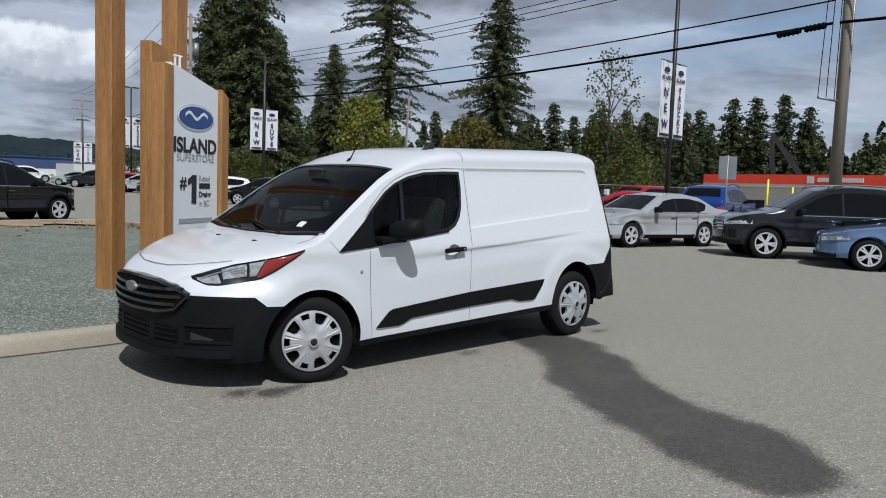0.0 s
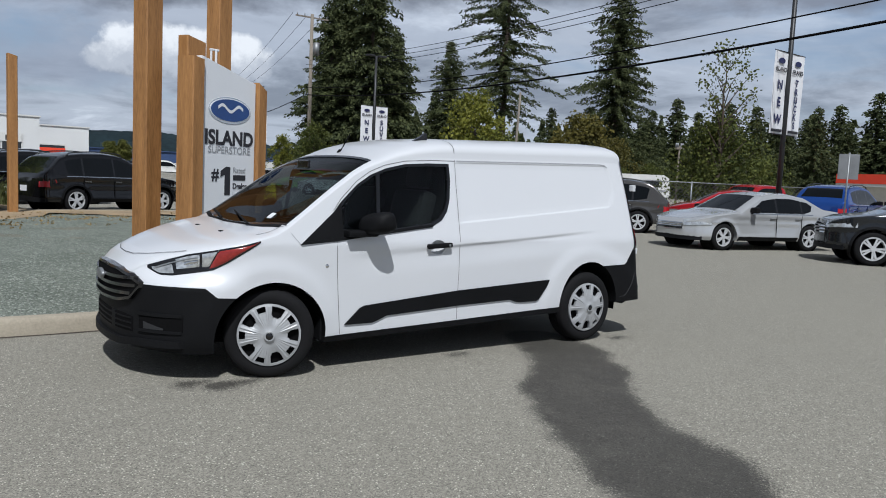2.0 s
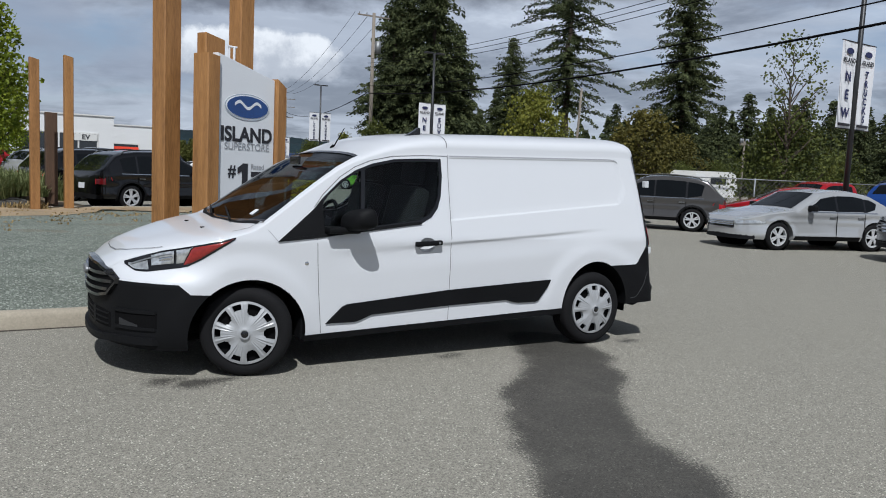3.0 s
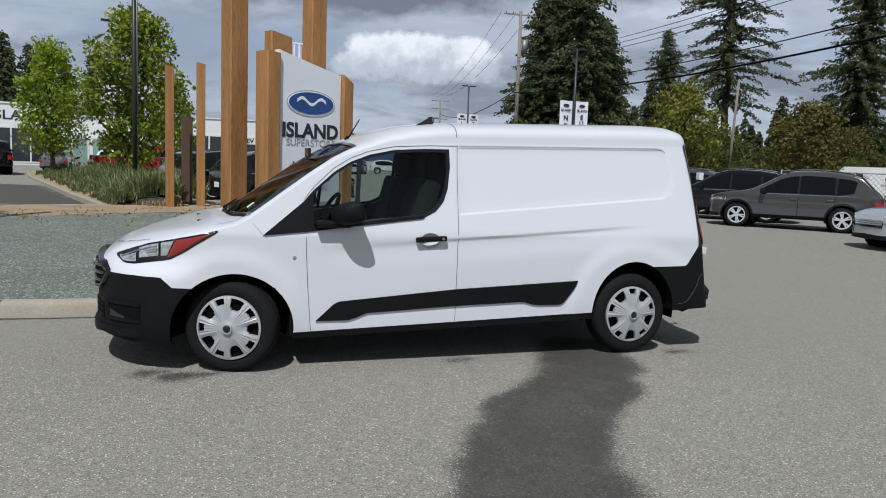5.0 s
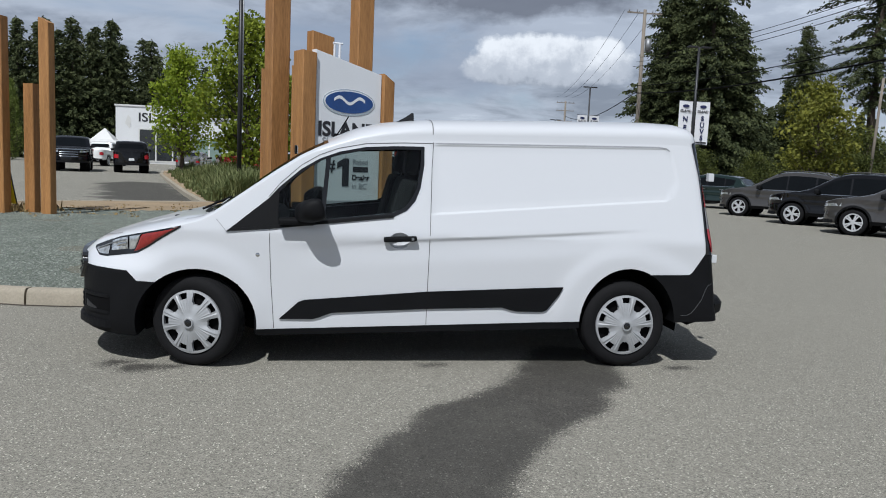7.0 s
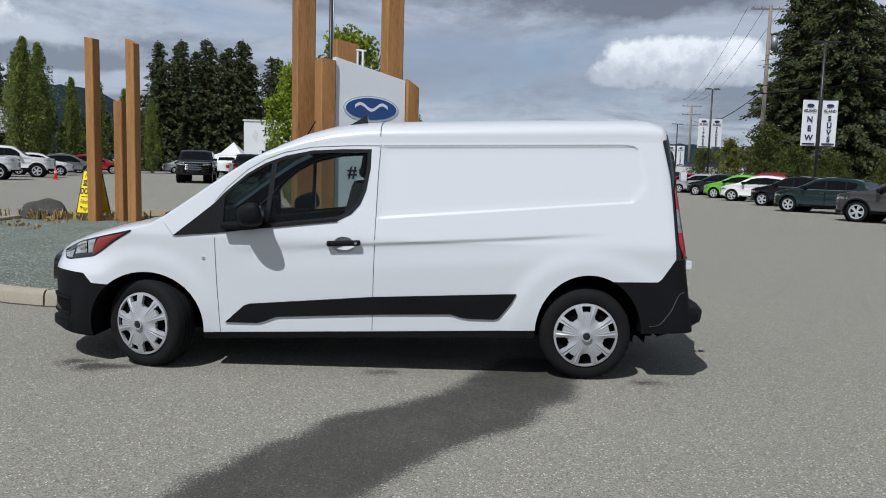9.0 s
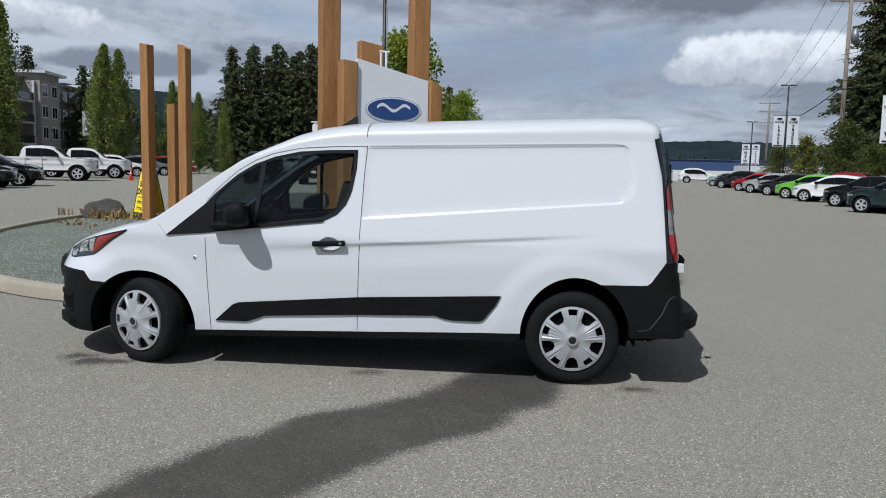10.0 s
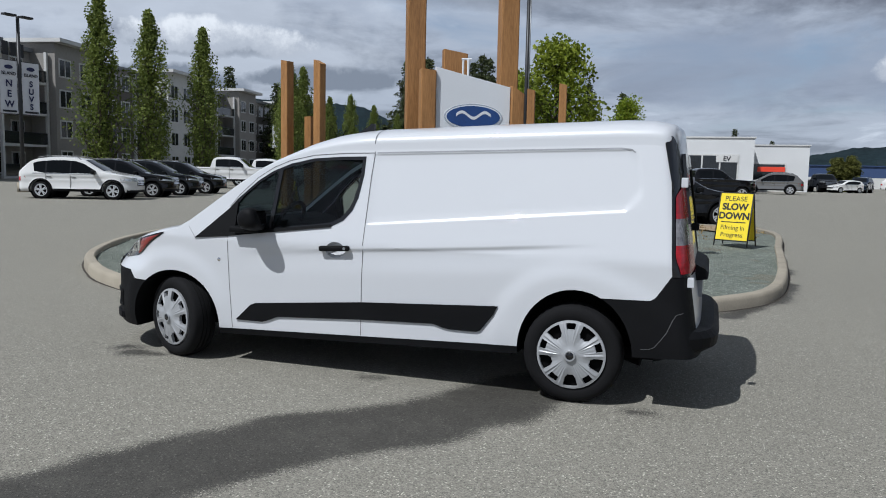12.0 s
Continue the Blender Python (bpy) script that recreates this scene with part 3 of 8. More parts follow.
def van_side(x, z):
    """How far the flank stands in from the plan outline."""
    v = 0.25 * max(z - 0.93, 0.0)
    if z < 0.30:
        v += 0.035 * ((0.30 - z) / 0.1) ** 2 * 0.5
    if -0.1 < x:
        crease = crease_z(x)
        fade = (0.45 * smooth_step(0.5, 0.9, x) + 0.35 * smooth_step(1.0, 2.2, x)) * (1 - smooth_step(2.55, 3.3, x))
        v += fade * 0.017 * smooth_step(0.0, 0.032, crease - z) * (1 - smooth_step(0.035, 0.20, crease - z))
        v += 0.008 * smooth_step(0.0, 0.020, panel_depth(x, z)) * smooth_step(1.60, 1.64, x)
    v += 0.155 * smooth_step(0.62, 0.80, z) * smooth_step(-0.12, -0.66, x)
    for hx, hz, r0 in ((0.0, 0.31, 0.50), (3.062, 0.32, 0.55)):
        r = math.hypot(x - hx, z - hz)
        v -= 0.016 * (1 - smooth_step(r0 - 0.07, r0 + 0.06, r)) * smooth_step(0.15, 0.45, z)
    return v


def rear_lean(x, z):
    return (0.135 * (1.70 - z) + 0.02 * max(0, 1.0 - z)) * smooth_step(3.2, 3.62, x)


def crease_z(x):
    return 0.845 + 0.066 * (x - 0.5) + 0.012 * max(x - 2.5, 0)


def van_rows(x, zb, zs):
    """Heights of the rows of the skin: they gather along the crease and the edges of the pressed panel."""
    c, low, top = crease_z(x), 1.072 + 0.088 * (x - 1.6), min(1.572 + 0.030 * (x - 1.63), zs - 0.02)
    keys = [zb, c - 0.06, c + 0.004, low - 0.006, low + 0.020, top - 0.020, top + 0.006, zs]
    counts = [20, 8, 4, 6, 9, 7, 3]
    counts_sum = sum(counts)
    g = smooth_step(0.9, 1.5, x)
    out, k = [], 0
    for a, b, n in zip(keys, keys[1:], counts):
        for i in range(n):
            even = zb + (zs - zb) * k / counts_sum
            out.append(even + (a + (b - a) * i / n - even) * g)
            k += 1
    return out + [zs]


def van_solid(x0=-0.874, x1=3.659, inset=0.0, step=0.028, low=None):
    """The closed outer skin between two stations, set in by a little for the hollow of the cab."""
    xs, x = [], x0
    while x < x1:
        xs.append(x)
        front, back = x + 0.875, 3.66 - x
        x += 0.012 if 3.30 < x < 3.50 else step if 0.25 < front and back > 0.2 else max(0.004, step * 0.35 * min(1, front / 0.12, back / 0.08))
    xs.append(x1)
    rows = 56
    tops = 22
    verts, faces = [], []
    for x in xs:
        w, zs, zt, n = van_half(x) - inset, along(SHOULDER, x), along(ROOF, x) - inset, along(SHARP, x)
        zb = along(SILL, x) if low is None else low
        zs = min(zs - inset * 0.4, zt - 0.02)
        zs = max(zs, zb + 0.02)
        zt = max(zt, zs + 0.012)
        half = [(0.0, zb)]
        for z in van_rows(x, zb, zs):
            half.append((max(w - van_side(x, z) * min(1, w / 0.5), 0.004), z))
        vs = half[-1][0]
        for k in range(1, tops):
            a = math.pi / 2 * k / tops
            half.append((vs * math.cos(a) ** (2 / n), zs + (zt - zs) * math.sin(a) ** (2 / n)))
        half.append((0.0, zt))
        ring = [(x + rear_lean(x, z), -y, z) for y, z in half] + [(x + rear_lean(x, z), y, z) for y, z in reversed(half[1:-1])]
        verts += ring
    m = len(ring)
    for s in range(len(xs) - 1):
        for k in range(m):
            j = (k + 1) % m
            faces.append((s * m + k, s * m + j, (s + 1) * m + j, (s + 1) * m + k))
    faces += [tuple(range(m)), tuple(range(len(verts) - 1, len(verts) - m - 1, -1))]
    bm = bmesh.new()
    vs = [bm.verts.new(v) for v in verts]
    for f in faces:
        bm.faces.new([vs[i] for i in f])
    bmesh.ops.recalc_face_normals(bm, faces=bm.faces)
    return bm


def finish(me, angle=32):
    me.polygons.foreach_set("use_smooth", [True] * len(me.polygons))
    me.set_sharp_from_angle(angle=radians(angle))
    me.materials.clear()
    return me


def top_z(x, y):
    w = van_half(x)
    zs, zt, n = along(SHOULDER, x), along(ROOF, x), along(SHARP, x)
    vs = w - van_side(x, zs)
    return zs + (zt - zs) * max(1 - (abs(y) / vs) ** n, 0) ** (1 / n)


def front_x(y):
    """The nose in plan, at bumper height."""
    return -0.875 + 0.78 * (1 - max(1 - (abs(y) / HALF) ** 2.5, 0) ** 0.4)


# outline of the black glass area of the cab door, driver's side
DOOR_GLASS = [(0.22, 0.930), (0.49, 1.155), (0.56, 1.235), (0.70, 1.36), (0.82, 1.435), (0.96, 1.49), (1.14, 1.53), (1.35, 1.545), (1.55, 1.55), (1.55, 1.42), (1.525, 1.26), (1.49, 1.17), (1.43, 1.10), (1.34, 1.055), (1.20, 1.04), (0.95, 1.01), (0.50, 0.955)]
CAB_GLASS = [(0.545, 0.985), (0.545, 1.18), (0.60, 1.25), (0.72, 1.352), (0.84, 1.425), (0.97, 1.47), (1.14, 1.508), (1.35, 1.522), (1.525, 1.525), (1.525, 1.42), (1.50, 1.265), (1.465, 1.185), (1.41, 1.122), (1.33, 1.082), (1.20, 1.065), (0.95, 1.035)]


def flank_y(x, z):
    return -(van_half(x) - van_side(x, z))


def shell_plate(outline, side, out, thick):
    """A plate that follows the flank: outline of (x, z) in the driver's side, set out from it."""
    bm = bmesh.new()
    n = len(outline)
    a = [bm.verts.new((x, side * (flank_y(x, z) - out), z)) for x, z in outline]
    b = [bm.verts.new((x, side * (flank_y(x, z) - out + thick), z)) for x, z in outline]
    bm.faces.new(a)
    bm.faces.new(b[::-1])
    for i in range(n):
        bm.faces.new((a[i], a[(i + 1) % n], b[(i + 1) % n], b[i]))
    return bm


def ring_plate(outer, inner, side, out, thick):
    """A frame between two outlines with the same count of corners."""
    bm = bmesh.new()
    loops = []
    for o in (out, out - thick):
        loops.append([[bm.verts.new((x, side * (flank_y(x, z) - o), z)) for x, z in line] for line in (outer, inner)])
    n = len(outer)
    for i in range(n):
        j = (i + 1) % n
        bm.faces.new((loops[0][0][i], loops[0][0][j], loops[0][1][j], loops[0][1][i]))
        bm.faces.new((loops[1][0][i], loops[1][1][i], loops[1][1][j], loops[1][0][j]))
        bm.faces.new((loops[0][0][i], loops[1][0][i], loops[1][0][j], loops[0][0][j]))
        bm.faces.new((loops[0][1][i], loops[0][1][j], loops[1][1][j], loops[1][1][i]))
    return bm


def seam_strip(points, side, width=0.0055, out=0.0015):
    """A narrow dark ribbon on the flank, for shut lines and the panel's painted shade line."""
    pts = []
    for (x0, z0), (x1, z1) in zip(points, points[1:]):
        count = max(2, int(math.hypot(x1 - x0, z1 - z0) / 0.04))
        pts += [(x0 + (x1 - x0) * k / count, z0 + (z1 - z0) * k / count) for k in range(count)]
    pts.append(points[-1])
    verts, faces = [], []
    for i, (x, z) in enumerate(pts):
        a, b = pts[max(i - 1, 0)], pts[min(i + 1, len(pts) - 1)]
        t = Vector((b[0] - a[0], b[1] - a[1])).normalized()
        for s in (-1, 1):
            px, pz = x - t.y * s * width / 2, z + t.x * s * width / 2
            verts.append((px + rear_lean(px, pz), side * (flank_y(px, pz) - out), pz))
    for i in range(len(pts) - 1):
        faces.append((2 * i, 2 * i + 1, 2 * i + 3, 2 * i + 2))
    return mesh_from("seam", verts, faces)


def wheel_parts(parent, m, radius=0.319, rim=0.219, width=0.2):
    """Tyre with tread blocks and a ten-spoke silver wheel cover; the outer face looks along -y."""
    w = part("wheel", mesh_from("wheel_core", *lathe([(0.02, 0.001), (0.02, rim - 0.01), (0.16, rim - 0.01), (0.16, 0.001)], 40)), DARK, parent, "", m)
    s = radius - rim
    prof = [(0.012, rim - 0.004), (0.002, rim + 0.008), (-0.004, rim + s * 0.3), (-0.004, rim + s * 0.55), (0.006, rim + s * 0.82), (0.022, rim + s * 0.95), (0.045, radius - 0.001)]
    grooves = []
    for g in (0.065, 0.098, 0.131):
        grooves += [(g - 0.005, radius), (g - 0.004, radius - 0.008), (g + 0.004, radius - 0.008), (g + 0.005, radius)]
    prof += grooves + [(width - 0.045, radius - 0.001), (width - 0.02, rim + s * 0.9), (width, rim + s * 0.5), (width - 0.01, rim)]
    v, f = lathe(prof, 72)
    for i, p in enumerate(v):
        r = math.hypot(p[0], p[2])
        if r > radius - 0.012 and (i % 72) % 2 and not any(abs(p[1] - g) < 0.006 for g in (0.065, 0.098, 0.131)):
            k = (r - 0.0045) / r
            v[i] = (p[0] * k, p[1], p[2] * k)
    part("tyre", mesh_from("tyre", v, f, angle=38), RUBBER, w, "black tyre with a grooved tread")
    # cover: a polar sheet with five large and five small windows near its edge, ribs running to the hub
    grow = rim / 0.212
    radii = [0.0, 0.02, 0.030, 0.034, 0.05, 0.07, 0.09, 0.11, 0.122, 0.130, 0.138, 0.148, 0.158, 0.166, 0.175, 0.185, 0.193, 0.198, 0.206, 0.212]
    cols = 160
    verts, faces = [], []

    def opening(r, a):
        """Positive inside a window: distance to its edge in radians along the rim."""
        d = math.degrees(a) % 72.0
        wide, tight = min(d, 72.0 - d), abs(d - 36.0)
        big = min(14.0 - 300 * max(0.146 - r, 0) - wide, (r - 0.120) * 400, (0.196 - r) * 400)
        small = min(8.0 - tight, (r - 0.154) * 400, (0.196 - r) * 400)
        return max(big, small)

    def height(r, a):
        d = math.degrees(a) % 72.0
        wide = min(d, 72.0 - d)
        dome = 0.030 * (1 - (r / 0.212) ** 2)
        hub = -0.012 * (1 - smooth_step(0.028, 0.04, r))
        band = smooth_step(0.05, 0.12, r) * (1 - smooth_step(0.196, 0.205, r))
        ribs = 0.0
        for c, w, k in ((19.5, 3.0, 0.006), (27.5, 2.2, 0.004), (35.0, 2.2, 0.003)):
            ribs += k * max(0.0, 1 - abs(wide - c) / w)
        hollow = 0.010 * (1 - smooth_step(4.0, 17.0, wide)) * smooth_step(0.06, 0.13, r) * (1 - smooth_step(0.192, 0.2, r))
        return -dome - 0.008 - ribs * band + hollow + hub

    for r in radii:
        for c in range(cols):
            a = 2 * math.pi * c / cols
            verts.append((r * grow * math.cos(a), height(r, a), r * grow * math.sin(a)))
    for i in range(len(radii) - 1):
        for c in range(cols):
            if opening((radii[i] + radii[i + 1]) / 2, 2 * math.pi * (c + 0.5) / cols) > 0:
                continue
            d = (c + 1) % cols
            faces.append((i * cols + c, i * cols + d, (i + 1) * cols + d, (i + 1) * cols + c))
    bm = bmesh.new()
    vs = [bm.verts.new(v) for v in verts]
    for fc in faces:
        bm.faces.new([vs[i] for i in fc])
    bmesh.ops.remove_doubles(bm, verts=bm.verts, dist=0.0004)
    loose = [v for v in bm.verts if not v.link_faces]
    bmesh.ops.delete(bm, geom=loose, context="VERTS")
    rims = [e for e in bm.edges if e.is_boundary]
    out = bmesh.ops.extrude_edge_only(bm, edges=rims)
    for v in (g for g in out["geom"] if isinstance(g, bmesh.types.BMVert)):
        v.co.y += 0.022
    me = bpy.data.meshes.new("wheel_cover")
    bmesh.ops.recalc_face_normals(bm, faces=bm.faces)
    bm.to_mesh(me)
    bm.free()
    cover = part("wheel_cover", finish(me, 24), SILVER, w, "silver plastic wheel cover with ten spokes")
    me2 = mesh_from("centre_cap", *lathe([(-0.056, 0.001), (-0.056, 0.018), (-0.052, 0.024), (-0.030, 0.026)], 24), angle=40)
    part("cap_ring", mesh_from("cap_ring", *lathe([(-0.040, 0.026), (-0.054, 0.027), (-0.054, 0.034), (-0.034, 0.037)], 24), angle=40), SILVER, w)
    part("centre_cap", me2, GLOSS_BLACK, w, "small dark centre cap")
    return w


def curved_front(ys, z0, z1, depth, out):
    """A solid band that follows the nose in plan: z0 and z1 are functions of y."""
    bm = bmesh.new()
    rows = []
    lean = lambda z: along(((0.58, 0.0), (0.68, 0.006), (0.74, 0.026), (0.80, 0.06)), z)
    for y in ys:
        x = front_x(y) - out
        lo, up = x + lean(z0(y)), x + lean(z1(y))
        rows.append([bm.verts.new(p) for p in ((lo, y, z0(y)), (up, y, z1(y)), (up + depth, y, z1(y)), (lo + depth, y, z0(y)))])
    for a, b in zip(rows, rows[1:]):
        for k in range(4):
            bm.faces.new((a[k], a[(k + 1) % 4], b[(k + 1) % 4], b[k]))
    bm.faces.new(rows[0])
    bm.faces.new(rows[-1][::-1])
    bmesh.ops.recalc_face_normals(bm, faces=bm.faces)
    return bm


def spread(a, b, n):
    return [a + (b - a) * i / (n - 1) for i in range(n)]


def lamp_plate(xs, low, high, side, out, thick, zadd=0.0):
    """A lens wrapped round the front wing: x stations with lower and upper edge."""
    verts, faces = [], []
    rows = 8
    for x in xs:
        w = van_half(x)
        for k in range(rows + 1):
            z = low(x) + (high(x) - low(x)) * k / rows
            zs, zt, n = along(SHOULDER, x), along(ROOF, x), along(SHARP, x)
            y = w - van_side(x, min(z, zs))
            if z > zs:
                y = (w - van_side(x, zs)) * max(1 - ((z - zs) / (zt - zs)) ** n, 0.02) ** (1 / n)
            bulge = 1 - abs(2 * k / rows - 1) ** 4
            verts.append((x - out * 0.35, -side * (y + out * (0.35 + 0.65 * bulge)) * -1 * -1, z))
    m = rows + 1
    for i in range(len(xs) - 1):
        for k in range(rows):
            faces.append((i * m + k, (i + 1) * m + k, (i + 1) * m + k + 1, i * m + k + 1))
    return mesh_from("lens", verts, faces, smooth=True)


def build_van():
    van = empty("panel_van", pose(0, 0.905, 0), "white panel van with black bumpers, front wheels turned, on the asphalt", "van")

    # regions of black plastic, cut from the same skin
    def region(outline):
        return prism(outline, "y", -1.2, 1.2)

    front_r = [(-1.0, 0.0), (-1.0, 0.645), (-0.6, 0.645), (-0.43, 0.640), (-0.36, 0.578), (-0.18, 0.572), (0.3, 0.572), (0.3, 0.0)]
    rear_r = [(3.05, 0.0), (3.05, 0.69), (3.535, 0.70), (3.565, 0.722), (3.662, 0.87), (4.2, 0.87), (4.2, 0.0)]
    tail_r = [(3.64, 0.505), (3.64, 0.95), (4.2, 0.95), (4.2, 0.505)]
    sill_r = [(0.3, 0.0), (0.3, 0.255), (0.46, 0.260), (1.6, 0.300), (2.70, 0.340), (3.05, 0.345), (3.05, 0.0)]

    def arches():
        out = []
        for hx, hz, r, rx in ((0.025, 0.285, 0.385, 0.40), (3.075, 0.33, 0.405, 0.365)):
            pts = [(hx + rx * math.cos(a), hz + r * math.sin(a)) for a in spread(0, 2 * math.pi, 49)[:-1]]
            out += [prism(pts, "y", -1.2, -0.55), prism(pts, "y", 0.55, 1.2)]
        return out

    def windscreen_plan(grow=0.0):
        pts = [(scr(0, v)[0] - grow, v) for v in spread(-0.83 - grow, 0.83 + grow, 15)]
        pts += [(scr(1, v)[0] + grow, v) for v in spread(0.69 + grow, -0.69 - grow, 15)]
        return pts

    def scr(s, v):
        xb, xt = 0.01 + 0.12 * (v / 0.83) ** 2, 0.865 + 0.015 * (v / 0.69) ** 2
        x = xb + (xt - xb) * s
        return x, top_z(x, v)

    skin = to_mesh(van_solid())
    front = cut(skin.copy(), to_mesh(region(front_r)), "INTERSECT")
    front = cut(front, to_mesh(*arches()))
    rear = cut(skin.copy(), to_mesh(region(rear_r)), "INTERSECT")
    rear = cut(rear, to_mesh(prism(tail_r, "y", -0.755, 0.755)))
    rear = cut(rear, to_mesh(*arches()))
    sill = cut(skin.copy(), to_mesh(region(sill_r)), "INTERSECT")
    sill = cut(sill, to_mesh(*arches()))
    hollow = van_solid(0.12, 1.60, 0.055, 0.06, 0.50)
    tail = cut(to_mesh(region(rear_r)), to_mesh(prism(tail_r, "y", -0.755, 0.755)))
    body = cut(skin, tail)
    body = cut(body, to_mesh(region(front_r), region(sill_r), *arches()))
    body = cut(body, to_mesh(hollow))
    body = cut(body, to_mesh(prism(DOOR_GLASS, "y", -1.2, -0.4), prism(DOOR_GLASS, "y", 0.4, 1.2), prism(windscreen_plan(), "z", 0.97, 2.0)))
    bowls = []
    for s in (-1, 1):
        bm = bmesh.new()
        bmesh.ops.create_uvsphere(bm, u_segments=32, v_segments=20, radius=1.0)
        for v in bm.verts:
            v.co = Vector((1.385 + v.co.x * 0.078, s * (0.905 - 0.012 + 0.0) + v.co.y * 0.034, 0.893 + v.co.z * 0.058))
        bowls.append(bm)
    body = cut(body, to_mesh(*bowls))
    finish(body, 28)
    body.materials.append(WHITE_PAINT)
    body.materials.append(INTERIOR)
    body.materials.append(DARK)
    for poly in body.polygons:
        x, y, z = poly.center
        if 0.08 < x < 1.61 and z > 0.45 and abs(y) < van_half(x) - van_side(x, z) - 0.045 and z < top_z(x, y) - 0.04:
            poly.material_index = 1
        for hx, hz, r, rx in ((0.025, 0.285, 0.385, 0.40), (3.075, 0.33, 0.405, 0.365)):
            if abs(math.hypot((x - hx) / rx, (z - hz) / r) - 1) < 0.03 and abs(y) < 0.895 and abs(poly.normal.y) < 0.5:
                poly.material_index = 2
    part("body_shell", body, None, van, "glossy white painted steel body")
    part("front_bumper", finish(front), BLACK_PLASTIC, van, "grained black plastic bumper")
    part("rear_bumper", finish(rear), BLACK_PLASTIC, van, "grained black plastic bumper")
    part("sill_trim", finish(sill), BLACK_PLASTIC, van, "black plastic sill")
    # step of the rear bumper
    def stepper():
        bm = bmesh.new()
        ys = spread(-0.885, 0.885, 29)
        rows = []
        for y in ys:
            edge = 3.945 - 0.17 * (abs(y) / 0.885) ** 8
            rows.append([bm.verts.new(p) for p in ((3.56, y, 0.318), (edge - 0.07, y, 0.372), (edge - 0.008, y, 0.41), (edge, y, 0.475), (edge - 0.035, y, 0.515), (3.68, y, 0.54))])
        for a, b in zip(rows, rows[1:]):
            for k in range(6):
                bm.faces.new((a[k], a[(k + 1) % 6], b[(k + 1) % 6], b[k]))
        bm.faces.new(rows[0])
        bm.faces.new(rows[-1][::-1])
        return bm
    part("bumper_step", stepper(), BLACK_PLASTIC, van, "black plastic bumper step")

    # wheel housings
    for hx, hz in ((0.02, 0.30), (3.07, 0.33)):
        for s in (-1, 1):
            v, f = lathe([(-0.855, 0.415), (-0.56, 0.415), (-0.56, 0.001)], 40)
            f = [q for q in f if sum(v[i][2] for i in q) / 4 > -0.06]
            me = mesh_from("wheel_housing", [(x, y * -s, z) for x, y, z in v], f)
            part("wheel_housing", me, DARK, van, "", pose(hx, 0, hz))
    part("underbody", box(-0.7, -0.62, 0.26, 3.6, 0.62, 0.34, 0.02), DARK, van)
    part("axle", tube((3.06, -0.7, 0.3), (3.06, 0.7, 0.3), 0.05), DARK, van)
    for s in (-1, 1):
        flap = box(0.405, -0.0, -0.10, 0.425, 0.14, 0.10, 0.008)
        part("mud_flap", flap, BLACK_PLASTIC, van, "", pose(0.0, -0.86 if s < 0 else 0.72, 0.32))

    # wheels: the front pair is steered
    wheel_parts(van, pose(0.0, -0.905, 0.306, 0, 0, -20), 0.311, 0.216)
    wheel_parts(van, pose(3.062, -0.905, 0.318, 0, 17, 0))
    wheel_parts(van, pose(0.0, 0.905, 0.306, 0, 0, 160), 0.311, 0.216)
    wheel_parts(van, pose(3.062, 0.905, 0.318, 0, 40, 180))

    # glass
    verts, faces = [], []
    nu, nv = 21, 13
    for j in range(nv):
        s = -0.03 + 1.06 * j / (nv - 1)
        for i in range(nu):
            v = (0.84 - 0.14 * s) * (2 * i / (nu - 1) - 1)
            x, z = scr(s, v)
            verts.append((x + 0.006, v, z - 0.006))
    for j in range(nv - 1):
        for i in range(nu - 1):
            faces.append((j * nu + i, (j + 1) * nu + i, (j + 1) * nu + i + 1, j * nu + i + 1))
    part("windscreen", mesh_from("windscreen", verts, faces, smooth=True), SCREEN_GLASS, van, "dark reflecting raked windscreen")
    # black ceramic edge of the screen
    verts, faces = [], []
    loop = [(s, -1) for s in spread(0, 1, 8)] + [(1, f) for f in spread(-1, 1, 16)[1:-1]] + [(s, 1) for s in spread(1, 0, 8)] + [(0, f) for f in spread(1, -1, 16)[1:-1]]
    for s, f in loop:
        for inner in (0, 1):
            ss = min(max(s, 0.035 * inner), 1 - 0.035 * inner)
            v = (0.84 - 0.14 * ss) * f * (1 - 0.022 * inner)
            x, z = scr(ss + (0.01 if s > 0.5 else -0.01) * (1 - inner), v)
            verts.append((x, v, z - 0.002))
    n = len(loop)
    for i in range(n):
        j = (i + 1) % n
        faces.append((2 * i, 2 * j, 2 * j + 1, 2 * i + 1))
    part("windscreen_edge", mesh_from("windscreen_edge", verts, faces), GLOSS_BLACK, van)
    for s in (1, -1):
        part("door_window", mesh_from("door_window", [(x, s * (flank_y(x, z) + 0.012), z) for x, z in CAB_GLASS], [tuple(range(len(CAB_GLASS)))]), GLASS, van, "clear cab door glass")
        # same count of corners for frame and pane: the black sail in front is a plate of its own
        frame_out = [(0.50, 0.955)] + DOOR_GLASS[1:9] + DOOR_GLASS[9:16]
        part("window_frame", ring_plate(frame_out, CAB_GLASS, s, 0.003, 0.03), GLOSS_BLACK, van, "black window frame")
        part("sail_panel", shell_plate([(0.215, 0.925), (0.49, 1.155), (0.555, 1.23), (0.555, 0.96), (0.50, 0.952)], s, 0.005, 0.02), BLACK_PLASTIC, van, "black plastic corner panel")
        bar = shell_plate([(0.835, 1.015), (0.865, 1.018), (0.90, 1.46), (0.868, 1.45)], s, 0.002, 0.014)
        part("window_divider", bar, GLOSS_BLACK, van)
